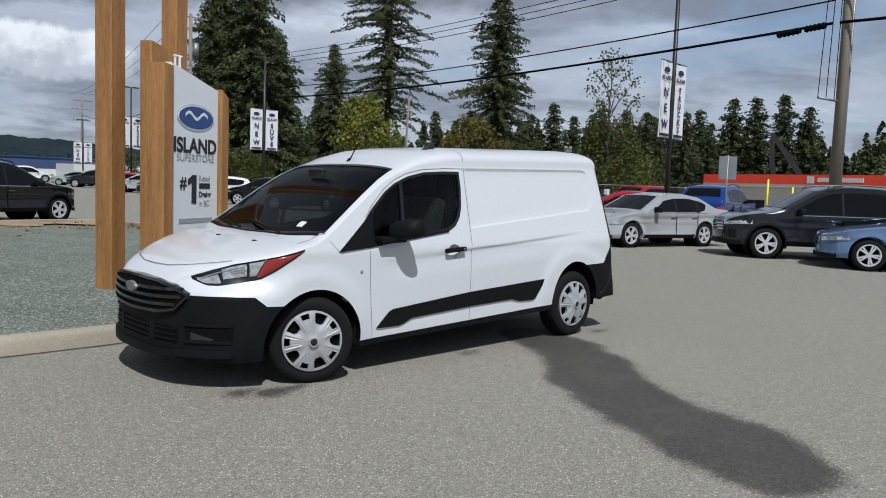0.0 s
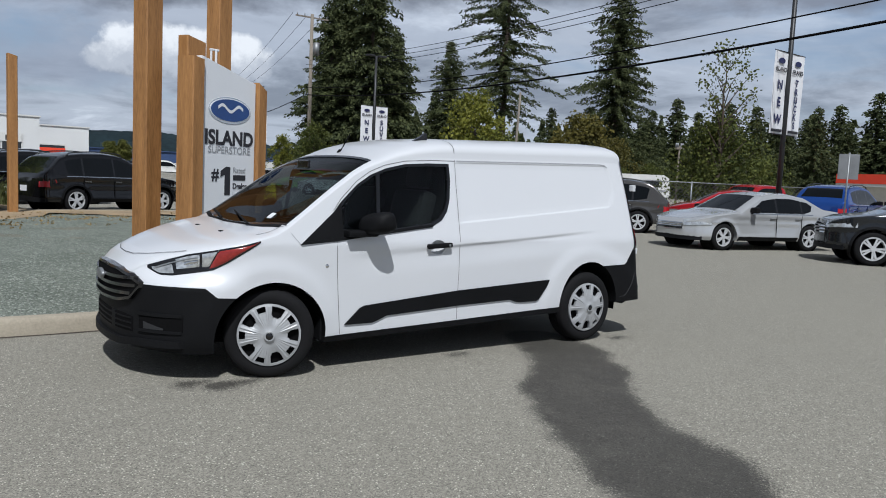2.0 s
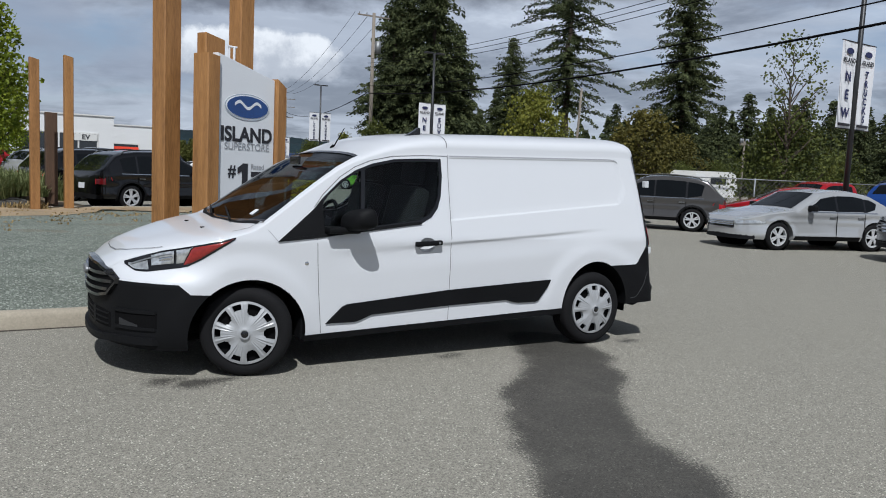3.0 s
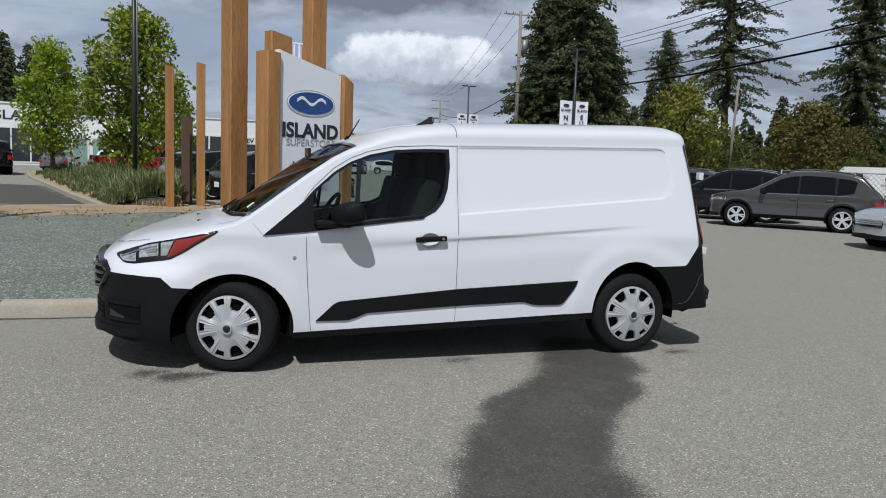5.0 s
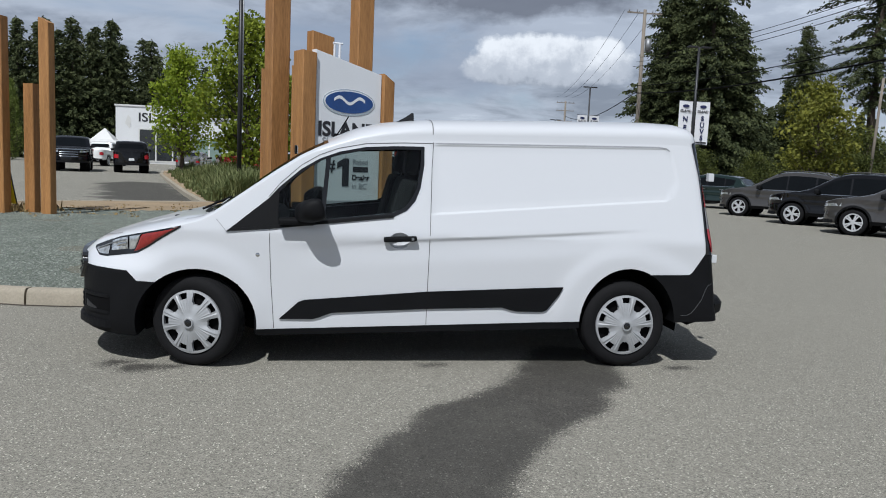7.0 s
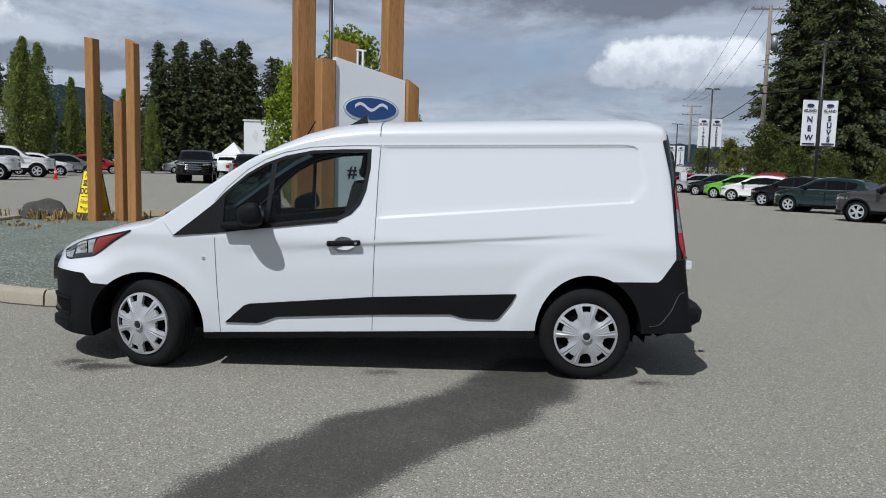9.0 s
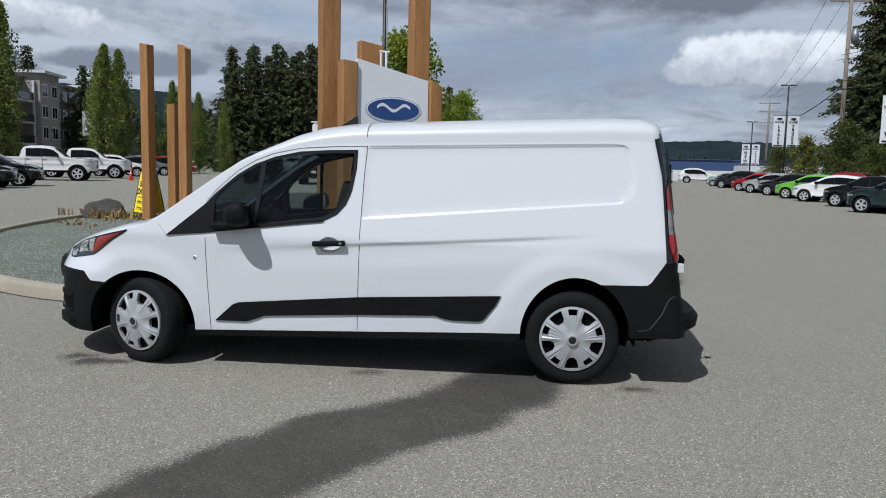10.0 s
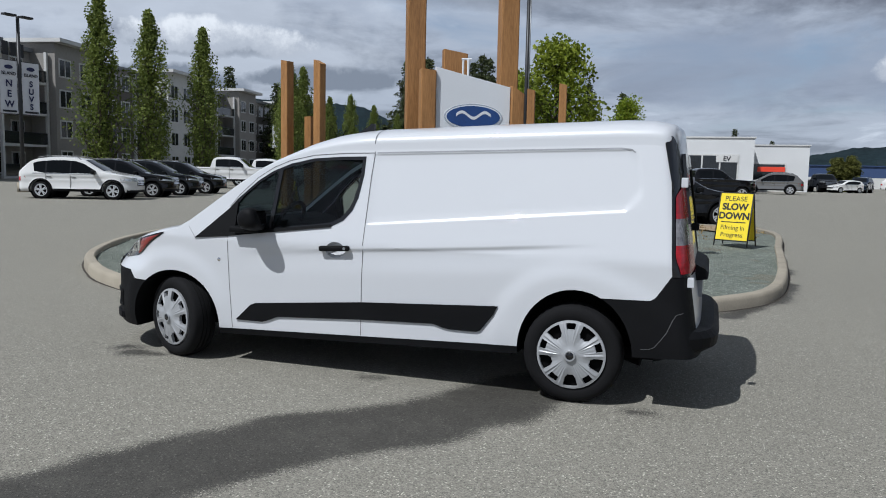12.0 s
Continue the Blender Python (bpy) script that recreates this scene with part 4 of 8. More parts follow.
        part("waist_rail", shell_plate([(0.22, 0.926), (0.50, 0.95), (0.95, 1.004), (1.20, 1.034), (1.34, 1.05), (1.335, 1.07), (1.20, 1.056), (0.95, 1.026), (0.50, 0.972), (0.24, 0.945)], s, 0.010, 0.02), BLACK_PLASTIC, van)
        # shut lines
        part("door_seam", seam_strip([(0.50, 0.95), (0.505, 0.80), (0.515, 0.60), (0.54, 0.268)], s, 0.0042), SEAM, van)
        part("door_seam", seam_strip([(1.615, 1.585), (1.605, 1.40), (1.598, 1.03), (1.592, 0.64), (1.59, 0.305)], s, 0.0042), SEAM, van)
        part("door_seam", seam_strip([(0.49, 1.165), (0.56, 1.255), (0.70, 1.385), (0.82, 1.46), (0.95, 1.512), (1.14, 1.553), (1.40, 1.57), (1.612, 1.575)], s, 0.0052), SEAM, van)
        # grey ribbon painted as the shade along the pressed panel's top edge
        part("panel_edge_shade", seam_strip([(1.63, 1.577), (2.5, 1.603), (3.30, 1.626), (3.36, 1.618), (3.385, 1.60)], s, 0.008), INK_GREY, van)
        part("wing_seam", seam_strip([(0.150, 1.005), (0.215, 0.93)], s, 0.004), INK_GREY, van)
        # side rubbing strip
        strip = [(0.575, 0.335), (0.70, 0.452), (0.74, 0.468), (1.59, 0.54), (2.575, 0.590), (2.545, 0.53), (2.46, 0.42), (2.43, 0.408), (2.25, 0.408), (2.20, 0.415), (2.13, 0.436), (1.59, 0.418), (0.93, 0.382), (0.85, 0.350), (0.80, 0.335)]
        bm = shell_plate(strip, s, 0.012, 0.02)
        part("side_strip", bm, BLACK_PLASTIC, van, "black plastic rubbing strip")
        # handle in its bowl
        bm = bmesh.new()
        add_box(bm, -0.115, -0.018, -0.019, 0.115, 0.018, 0.019, 0.013)
        grip = part("door_handle", bm, BLACK_PLASTIC, van, "black door handle", pose(1.387, s * -0.922, 0.906, 0, -3, 0))
        part("key_cap", tube((0.085, -0.0195 * s, 0), (0.085, -0.012 * s, 0), 0.010, n=14), GREY_METAL, grip)
        # round badge on the wing
        v, f = lathe([(-0.004, 0.001), (-0.004, 0.010), (-0.001, 0.014), (0.004, 0.015)], 20)
        part("wing_badge", mesh_from("wing_badge", [(x + 0.425, s * (flank_y(0.425, 0.772) + y), z + 0.772) for x, y, z in v], f, angle=40), CHROME, van)
        # mirror
        bm = bmesh.new()
        bmesh.ops.create_cube(bm, size=1.0)
        bmesh.ops.subdivide_edges(bm, edges=bm.edges, cuts=5, use_grid_fill=True)
        for vv in bm.verts:
            u = vv.co * 2
            r = (abs(u.x) ** 4 + abs(u.y) ** 4 + abs(u.z) ** 4) ** 0.25
            u = u / max(r, 1e-6)
            wide = 1 - 0.20 * max(-u.x, 0) * abs(u.z)
            vv.co = Vector((u.x * 0.082 * (1 - 0.12 * u.z) - 0.035 * (s * u.y), u.y * 0.125 * wide, u.z * 0.078 * (1 - 0.22 * max(-u.x, 0)) - 0.014 * s * u.y))
        for f in bm.faces:
            f.smooth = True
        mir = part("door_mirror", bm, BLACK_PLASTIC, van, "black plastic door mirror", pose(0.765, s * -1.005, 1.085, 0, -8, 0))
        part("mirror_glass", box(0.066, -0.085, -0.052, 0.086, 0.085, 0.056, 0.012), MIRROR, mir, "mirror glass")
        arm = bmesh.new()
        add_box(arm, 0.56, -0.98, 0.985, 0.80, -0.84, 1.03, 0.015)
        bmesh.ops.transform(arm, matrix=Matrix.Diagonal((1, s, 1, 1)), verts=arm.verts)
        part("mirror_arm", arm, BLACK_PLASTIC, van)

        # head lamps: dark surround, bright reflector, orange corner
        low = lambda x: along(((-0.715, 0.748), (-0.665, 0.712), (-0.60, 0.712), (-0.40, 0.748), (-0.364, 0.757), (-0.29, 0.800), (-0.20, 0.862), (-0.07, 0.944)), x)
        high = lambda x: along(((-0.715, 0.766), (-0.60, 0.815), (-0.50, 0.853), (-0.31, 0.900), (-0.07, 0.956)), x)
        part("headlamp_surround", lamp_plate(spread(-0.715, -0.072, 34), low, high, s, 0.006, 0.01), GLOSS_BLACK, van)
        lo2 = lambda x: low(x) + 0.013
        hi2 = lambda x: max(high(x) - 0.012, lo2(x) + 0.002)
        lead = lambda x: min(hi2(x), lo2(x) + 0.004 + 1.9 * max(x + 0.385, 0))
        part("headlamp", lamp_plate(spread(-0.692, -0.585, 10), lo2, lambda x: lo2(x) + 0.72 * (hi2(x) - lo2(x)), s, 0.011, 0.01), CLEAR_LENS, van, "clear headlamp lens")
        part("headlamp", lamp_plate(spread(-0.565, -0.44, 10), lambda x: lo2(x) + 0.020, hi2, s, 0.013, 0.01), CLEAR_LENS, van, "clear headlamp lens")
        part("headlamp", lamp_plate(spread(-0.425, -0.335, 10), lambda x: max(lo2(x), lead(x) + 0.012), hi2, s, 0.0125, 0.01), CLEAR_LENS, van, "clear headlamp lens")
        part("lamp_divider", lamp_plate(spread(-0.68, -0.45, 12), lambda x: hi2(x) - 0.022, lambda x: hi2(x) - 0.012, s, 0.016, 0.01), GREY_METAL, van)
        part("turn_signal", lamp_plate(spread(-0.385, -0.085, 22), lo2, lead, s, 0.011, 0.01), AMBER_LENS, van, "orange-red corner lens")
        part("headlamp_bulb", lamp_plate(spread(-0.52, -0.45, 8), lambda x: lo2(x) + 0.040, lambda x: hi2(x) - 0.030, s, 0.018, 0.01), CHROME, van)

        # tail lamps and dark rear pillars, wrapped round the rear corner
        def corner(z0, z1, e0, e1, out, name, material, label=""):
            verts, faces = [], []
            nz, ne = 14, 10
            for j in range(nz):
                z = z0 + (z1 - z0) * j / (nz - 1)
                a0, a1 = (e0(z), e1(z)) if callable(e0) else (e0, e1)
                for i in range(ne):
                    x = a0 + (a1 - a0) * i / (ne - 1)
                    y = van_half(x) - van_side(x, z)
                    nx = smooth_step(3.5, 3.66, x)
                    verts.append((x + rear_lean(x, z) + out * nx, -s * (y + out * (1 - 0.6 * nx)), z))
            for j in range(nz - 1):
                for i in range(ne - 1):
                    faces.append((j * ne + i, j * ne + i + 1, (j + 1) * ne + i + 1, (j + 1) * ne + i))
            me = mesh_from(name, verts, faces, smooth=True)
            part(name, me, material, van, label)

        left = lambda z: along(((0.86, 3.545), (1.31, 3.572), (1.404, 3.577), (1.668, 3.556), (1.705, 3.59)), z)
        right = lambda z: along(((1.37, 3.655), (1.66, 3.622), (1.705, 3.602)), z)
        inner = lambda z: left(z) + 0.018 + 0.03 * smooth_step(1.32, 1.40, z) + 0.02 * smooth_step(0.98, 0.87, z)
        corner(0.85, 1.41, left, right, 0.004, "lamp_surround", GLOSS_BLACK)
        corner(1.20, 1.395, inner, right, 0.010, "tail_lamp", RED_LENS, "red tail lamp lens")
        corner(1.04, 1.20, inner, right, 0.0095, "reversing_lamp", TAIL_CLEAR, "clear reversing lens")
        corner(0.87, 1.04, inner, right, 0.010, "tail_lamp", RED_LENS, "red tail lamp lens")
        corner(1.395, 1.705, left, right, 0.007, "rear_pillar_trim", GLOSS_BLACK, "gloss black pillar trim")
        part("bumper_seam", seam_strip([(3.40, 0.395), (3.43, 0.40), (3.45, 0.415), (3.50, 0.51), (3.53, 0.59), (3.548, 0.622), (3.58, 0.635)], s, 0.003, 0.003), SEAM, van)
        bm = box(3.80, -0.03, -0.03, 3.84, 0.03, 0.03, 0.006)
        part("door_hinge", bm, WHITE_PAINT, van, "", pose(-0.125, -s * 0.80, 1.42) @ Matrix.Scale(0.8, 4, (0, 1, 0)))
        part("door_hinge", box(3.80, -0.03, -0.03, 3.84, 0.03, 0.03, 0.006), WHITE_PAINT, van, "", pose(-0.06, -s * 0.82, 0.815) @ Matrix.Scale(0.8, 4, (0, 1, 0)))

    # rear doors: dark glass, black handle bar, plate bar, wiper
    def back_x(y, z):
        return 3.66 + rear_lean(3.66, z) + 0.008

    for s in (-1, 1):
        pts = [(0.05, 1.16), (0.61, 1.16), (0.58, 1.57), (0.54, 1.60), (0.05, 1.61)]
        bm = bmesh.new()
        a = [bm.verts.new((back_x(0, z), s * y, z)) for y, z in pts]
        b = [bm.verts.new((back_x(0, z) - 0.02, s * y, z)) for y, z in pts]
        bm.faces.new(a)
        bm.faces.new(b[::-1])
        for i in range(5):
            bm.faces.new((a[i], a[(i + 1) % 5], b[(i + 1) % 5], b[i]))
        part("rear_window", bm, GLOSS_BLACK, van, "dark rear door glass")
    part("rear_handle", prism([(3.76, 0.78), (3.855, 0.795), (3.862, 0.83), (3.84, 0.86), (3.76, 0.90)], "y", -0.46, 0.46), BLACK_PLASTIC, van, "black rear door handle bar")
    part("number_plate", box(3.79, -0.36, 0.66, 3.826, -0.04, 0.78, 0.004), INK_GREY, van, "blank light plate")
    bm = bmesh.new()
    add_tube(bm, (3.765, -0.30, 1.14), (3.715, -0.50, 1.50), 0.008)
    add_box(bm, 3.735, -0.34, 1.10, 3.785, -0.27, 1.15, 0.012)
    part("rear_wiper", bm, BLACK_PLASTIC, van, "black rear wiper")

    # front: grille with three bars, lower intake, fog lamp wells, lip
    edge = lambda y: smooth_step(0.36, 0.58, abs(y))
    gz0 = lambda y: along(((0.0, 0.508), (0.36, 0.520), (0.50, 0.548), (0.578, 0.632)), abs(y))
    gz1 = lambda y: along(((0.0, 0.728), (0.30, 0.720), (0.46, 0.695), (0.578, 0.646)), abs(y))
    part("grille", curved_front(spread(-0.57, 0.57, 41), gz0, gz1, 0.07, 0.020), DARK, van, "black grille opening")
    part("grille_rim", curved_front(spread(-0.578, 0.578, 41), lambda y: gz1(y) - 0.006, lambda y: gz1(y) + 0.012, 0.07, 0.025), GLOSS_BLACK, van)
    part("grille_rim", curved_front(spread(-0.578, 0.578, 41), lambda y: gz0(y) - 0.012, lambda y: gz0(y) + 0.008, 0.07, 0.027), GLOSS_BLACK, van)
    for h, reach in ((0.560, 0.50), (0.612, 0.54), (0.664, 0.53)):
        part("grille_bar", curved_front(spread(-reach, reach, 35), lambda y: h - 0.012 + 0.02 * (y / 0.55) ** 2, lambda y: h + 0.010 + 0.02 * (y / 0.55) ** 2, 0.03, 0.027), GLOSS_BLACK, van, "gloss black bar")
    v, f = lathe([(-0.010, 0.001), (-0.010, 0.9), (-0.004, 1.0), (0.01, 1.0)], 28)
    part("oval_badge", mesh_from("oval_badge", [(-0.908 + y, x * 0.085, 0.652 + z * 0.036) for x, y, z in v], f, angle=50), GREY_METAL, van, "plain dark oval badge")
    part("lower_intake", curved_front(spread(-0.50, 0.50, 29), lambda y: 0.315, lambda y: 0.43 - 0.02 * edge(y), 0.04, 0.004), DARK, van)
    for k in range(3):
        h = 0.335 + 0.035 * k
        part("intake_bar", curved_front(spread(-0.49, 0.49, 29), lambda y: h - 0.004, lambda y: h + 0.006, 0.02, 0.009), BLACK_PLASTIC, van)
    for y in (-0.25, 0.25):
        part("intake_post", curved_front(spread(y - 0.03, y + 0.03, 4), lambda q: 0.315, lambda q: 0.43, 0.02, 0.010), BLACK_PLASTIC, van)
    part("bumper_lip", curved_front(spread(-0.80, 0.80, 41), lambda y: 0.215 + 0.02 * edge(y), lambda y: 0.262 + 0.02 * edge(y), 0.10, 0.028), BLACK_PLASTIC, van, "black plastic lip")
    for s in (-1, 1):
        ys = [s * q for q in spread(0.56, 0.80, 12)]
        part("fog_well", curved_front(ys, lambda y: 0.345, lambda y: 0.445, 0.02, 0.006), DARK, van)
        part("fog_brow", curved_front(ys, lambda y: 0.440, lambda y: 0.462, 0.03, 0.016), BLACK_PLASTIC, van)
        part("fog_sill", curved_front(ys, lambda y: 0.330, lambda y: 0.350, 0.03, 0.016), BLACK_PLASTIC, van)
        part("fog_blank", curved_front([s * q for q in spread(0.60, 0.72, 6)], lambda y: 0.352, lambda y: 0.40 - 0.3 * abs(abs(y) - 0.6), 0.02, 0.010), DARK_METAL, van, "dark fog lamp blank")

    # bonnet shut lines, washer jets
    def top_strip(points, width, out=0.0025):
        verts, faces = [], []
        pts = []
        for (x0, y0), (x1, y1) in zip(points, points[1:]):
            count = max(2, int(math.hypot(x1 - x0, y1 - y0) / 0.03))
            pts += [(x0 + (x1 - x0) * k / count, y0 + (y1 - y0) * k / count) for k in range(count)]
        pts.append(points[-1])
        for i, (x, y) in enumerate(pts):
            a, b = pts[max(i - 1, 0)], pts[min(i + 1, len(pts) - 1)]
            t = Vector((b[0] - a[0], b[1] - a[1])).normalized()
            for q in (-1, 1):
                px, py = x - t.y * q * width / 2, y + t.x * q * width / 2
                verts.append((px, py, top_z(px, py) + out))
        for i in range(len(pts) - 1):
            faces.append((2 * i, 2 * i + 1, 2 * i + 3, 2 * i + 2))
        return mesh_from("seam", verts, faces)

    line = [(-0.50, -0.665), (-0.56, -0.60), (-0.60, -0.54), (-0.685, -0.40), (-0.735, -0.20), (-0.745, 0)]
    part("bonnet_seam", top_strip(line + [(x, -y) for x, y in reversed(line[:-1])], 0.005, 0.006), SEAM, van)
    for s in (-1, 1):
        part("bonnet_seam", top_strip([(0.135, s * 0.845), (0.10, s * 0.805), (0.04, s * 0.795), (-0.07, s * 0.80)], 0.006), SEAM, van)
    part("scuttle", top_strip([(0.105, -0.80), (0.035, -0.5), (-0.005, 0), (0.035, 0.5), (0.105, 0.80)], 0.03, 0.003), BLACK_PLASTIC, van, "black plastic scuttle")
    for y in (-0.42, 0.12):
        part("washer_jet", box(-0.20, y - 0.02, top_z(-0.2, y) - 0.005, -0.17, y + 0.02, top_z(-0.2, y) + 0.008, 0.004), BLACK_PLASTIC, van)
    for y, span in ((-0.45, 0.62), (0.12, 0.55)):
        bm = bmesh.new()
        p0 = Vector((0.0, y, top_z(0.0, y) + 0.02))
        p1x = 0.10 + 0.10
        p1 = Vector((p1x * 0.6, y + span, top_z(p1x * 0.6, y + span) + 0.012))
        add_tube(bm, p0, p1, 0.009, 0.006, 8)
        part("windscreen_wiper", bm, BLACK_PLASTIC, van, "black wiper")
    # roof: seam behind the cab, rod aerial, fin aerial
    part("roof_seam", top_strip([(1.61, 0.7365 * math.sin(a)) for a in spread(-math.pi / 2, math.pi / 2, 41)], 0.006, 0.004), SEAM, van)
    bm = bmesh.new()
    add_tube(bm, (0.93, -0.04, top_z(0.93, -0.04) - 0.01), (1.03, -0.04, top_z(0.93, -0.04) + 0.16), 0.006, 0.004, 8)
    add_tube(bm, (0.92, -0.04, top_z(0.93, -0.04) - 0.01), (0.94, -0.04, top_z(0.93, -0.04) + 0.02), 0.016, 0.01, 10)
    part("rod_aerial", bm, DARK, van, "short black rod aerial")
    fin = [(1.365, 0), (1.39, 0.012), (1.44, 0.042), (1.475, 0.068), (1.49, 0.066), (1.495, 0.0)]
    part("fin_aerial", prism([(x, z + top_z(1.43, -0.488) - 0.008) for x, z in fin], "y", -0.506, -0.470), GLOSS_BLACK, van, "black fin aerial")
    # stickers
    x, z = scr(0.13, -0.50)
    part("screen_sticker", box(-0.03, -0.035, -0.002, 0.03, 0.035, 0.002), SIGN_WHITE, van, "small white sticker", pose(x, -0.50, z - 0.004, 0, -37, 0))

    # inside of the cab
    part("dashboard", prism([(0.10, 0.62), (0.14, 0.99), (0.30, 1.05), (0.50, 1.02), (0.56, 0.95), (0.52, 0.62)], "y", -0.78, 0.78), INTERIOR, van, "dark grey dashboard")
    for y in (-0.40, 0.40):
        bm = bmesh.new()
        add_box(bm, 0.85, -0.25, 0.55, 1.38, 0.25, 0.74, 0.06)
        part("seat", bm, SEAT_CLOTH, van, "dark grey cloth seat", pose(0, y, 0))
        bm = bmesh.new()
        add_box(bm, -0.07, -0.24, 0.0, 0.08, 0.24, 0.64, 0.05)
        part("seat_back", bm, SEAT_CLOTH, van, "", pose(1.32, y, 0.70, 0, 14, 0))
        bm = bmesh.new()
        add_box(bm, -0.05, -0.14, 0.0, 0.05, 0.14, 0.19, 0.04)
        part("head_rest", bm, SEAT_CLOTH, van, "", pose(1.485, y, 1.34, 0, 8, 0))
    bm = bmesh.new()
    ring = []
    for i in range(32):
        a = 2 * math.pi * i / 32
        ring.append([bm.verts.new(((0.18 + 0.016 * math.cos(b)) * math.cos(a), (0.18 + 0.016 * math.cos(b)) * math.sin(a), 0.016 * math.sin(b))) for b in spread(0, 2 * math.pi, 9)[:-1]])
    for i in range(32):
        for k in range(8):
            bm.faces.new((ring[i][k], ring[(i + 1) % 32][k], ring[(i + 1) % 32][(k + 1) % 8], ring[i][(k + 1) % 8]))
    add_box(bm, -0.17, -0.03, -0.01, 0.17, 0.03, 0.01, 0.005)
    add_tube(bm, (0, 0, 0), (0, 0, -0.2), 0.06, 0.05)
    part("steering_wheel", bm, INTERIOR, van, "black steering wheel", pose(0.72, -0.40, 1.03, 0, -62, 0) @ pose(0, 0, 0, 0, 0, 90))
    part("bulkhead", prism([(-0.80, 0.5), (0.80, 0.5), (0.80, 1.0), (0.68, 1.50), (0.52, 1.64), (-0.52, 1.64), (-0.68, 1.50), (-0.80, 1.0)], "x", 1.56, 1.58), INTERIOR, van, "grey cab bulkhead")
    part("rear_view_mirror", box(0.62, -0.11, 1.46, 0.64, 0.11, 1.53, 0.01), GLOSS_BLACK, van)


build_van()


# ---- timber posts and the sign board ----
def slanted_post(w, d, h, drop, rng):
    """Square timber with softened, slightly uneven edges and a slanted sawn top."""
    bm = bmesh.new()
    c = 0.012
    base = [(-w / 2 + c, -d / 2), (w / 2 - c, -d / 2), (w / 2, -d / 2 + c), (w / 2, d / 2 - c), (w / 2 - c, d / 2), (-w / 2 + c, d / 2), (-w / 2, d / 2 - c), (-w / 2, -d / 2 + c)]
    rows = []
    levels = 14
    for k in range(levels + 1):
        z = h * k / levels
        row = []
        for x, y in base:
            top = h - drop * (0.5 + x / w)
            zz = z if k < levels else top
            zz = min(zz, top)
            j = 0.003 * noise.noise(Vector((x * 9 + w * 50, y * 9, z * 2.3 + h)))
            row.append(bm.verts.new((x * (1 + j * 4), y * (1 + j * 4), zz)))
        rows.append(row)
    n = len(base)
    for a, b in zip(rows, rows[1:]):
        for i in range(n):
            bm.faces.new((a[i], a[(i + 1) % n], b[(i + 1) % n], b[i]))
    bm.faces.new(rows[0][::-1])
    bm.faces.new(rows[-1])
    return bm


def stand_post(x, y, w, d, h, turn, drop=0.0, dark=False, z=0.05, label="square honey-brown timber post standing in the gravel", group="timber posts"):
    ob = part("timber_post", slanted_post(w, d, h, drop, random), TIMBER_DARK if dark else TIMBER)
    ob.matrix_basis = pose(x, y, z, 0, 0, turn)
    tagged(ob, label, "post", group)
    return ob


BOARD_TURN = 28.6
stand_post(0.24, 4.36, 0.235, 0.225, 7.2, BOARD_TURN, label="very tall square honey-brown timber post beside the sign")
stand_post(1.27, 5.00, 0.235, 0.225, 7.6, BOARD_TURN, label="very tall square honey-brown timber post behind the sign")
for x, y, h in ((-0.78, 15.3, 3.60), (-0.03, 15.8, 3.78)):
    stand_post(x, y, 0.20, 0.19, h, 8, 0.05, label="slim honey-brown timber post at the island's back edge", group="posts at the bed")
stand_post(-0.38, 16.5, 0.26, 0.22, 2.42, 8, 0, True, label="short dark-stained timber post between two paler ones", group="posts at the bed")
stand_post(-5.28, 10.5, 0.22, 0.20, 3.80, -20, 0.04, label="slim honey-brown timber post beside the rock", group="posts at the rock")
stand_post(-4.44, 10.46, 0.22, 0.18, 3.78, -20, 0.10, label="slim honey-brown timber post with a slanted top", group="posts at the rock")
stand_post(-4.83, 10.75, 0.22, 0.18, 2.56, -20, 0, label="short brown timber post between two taller ones", group="posts at the rock")


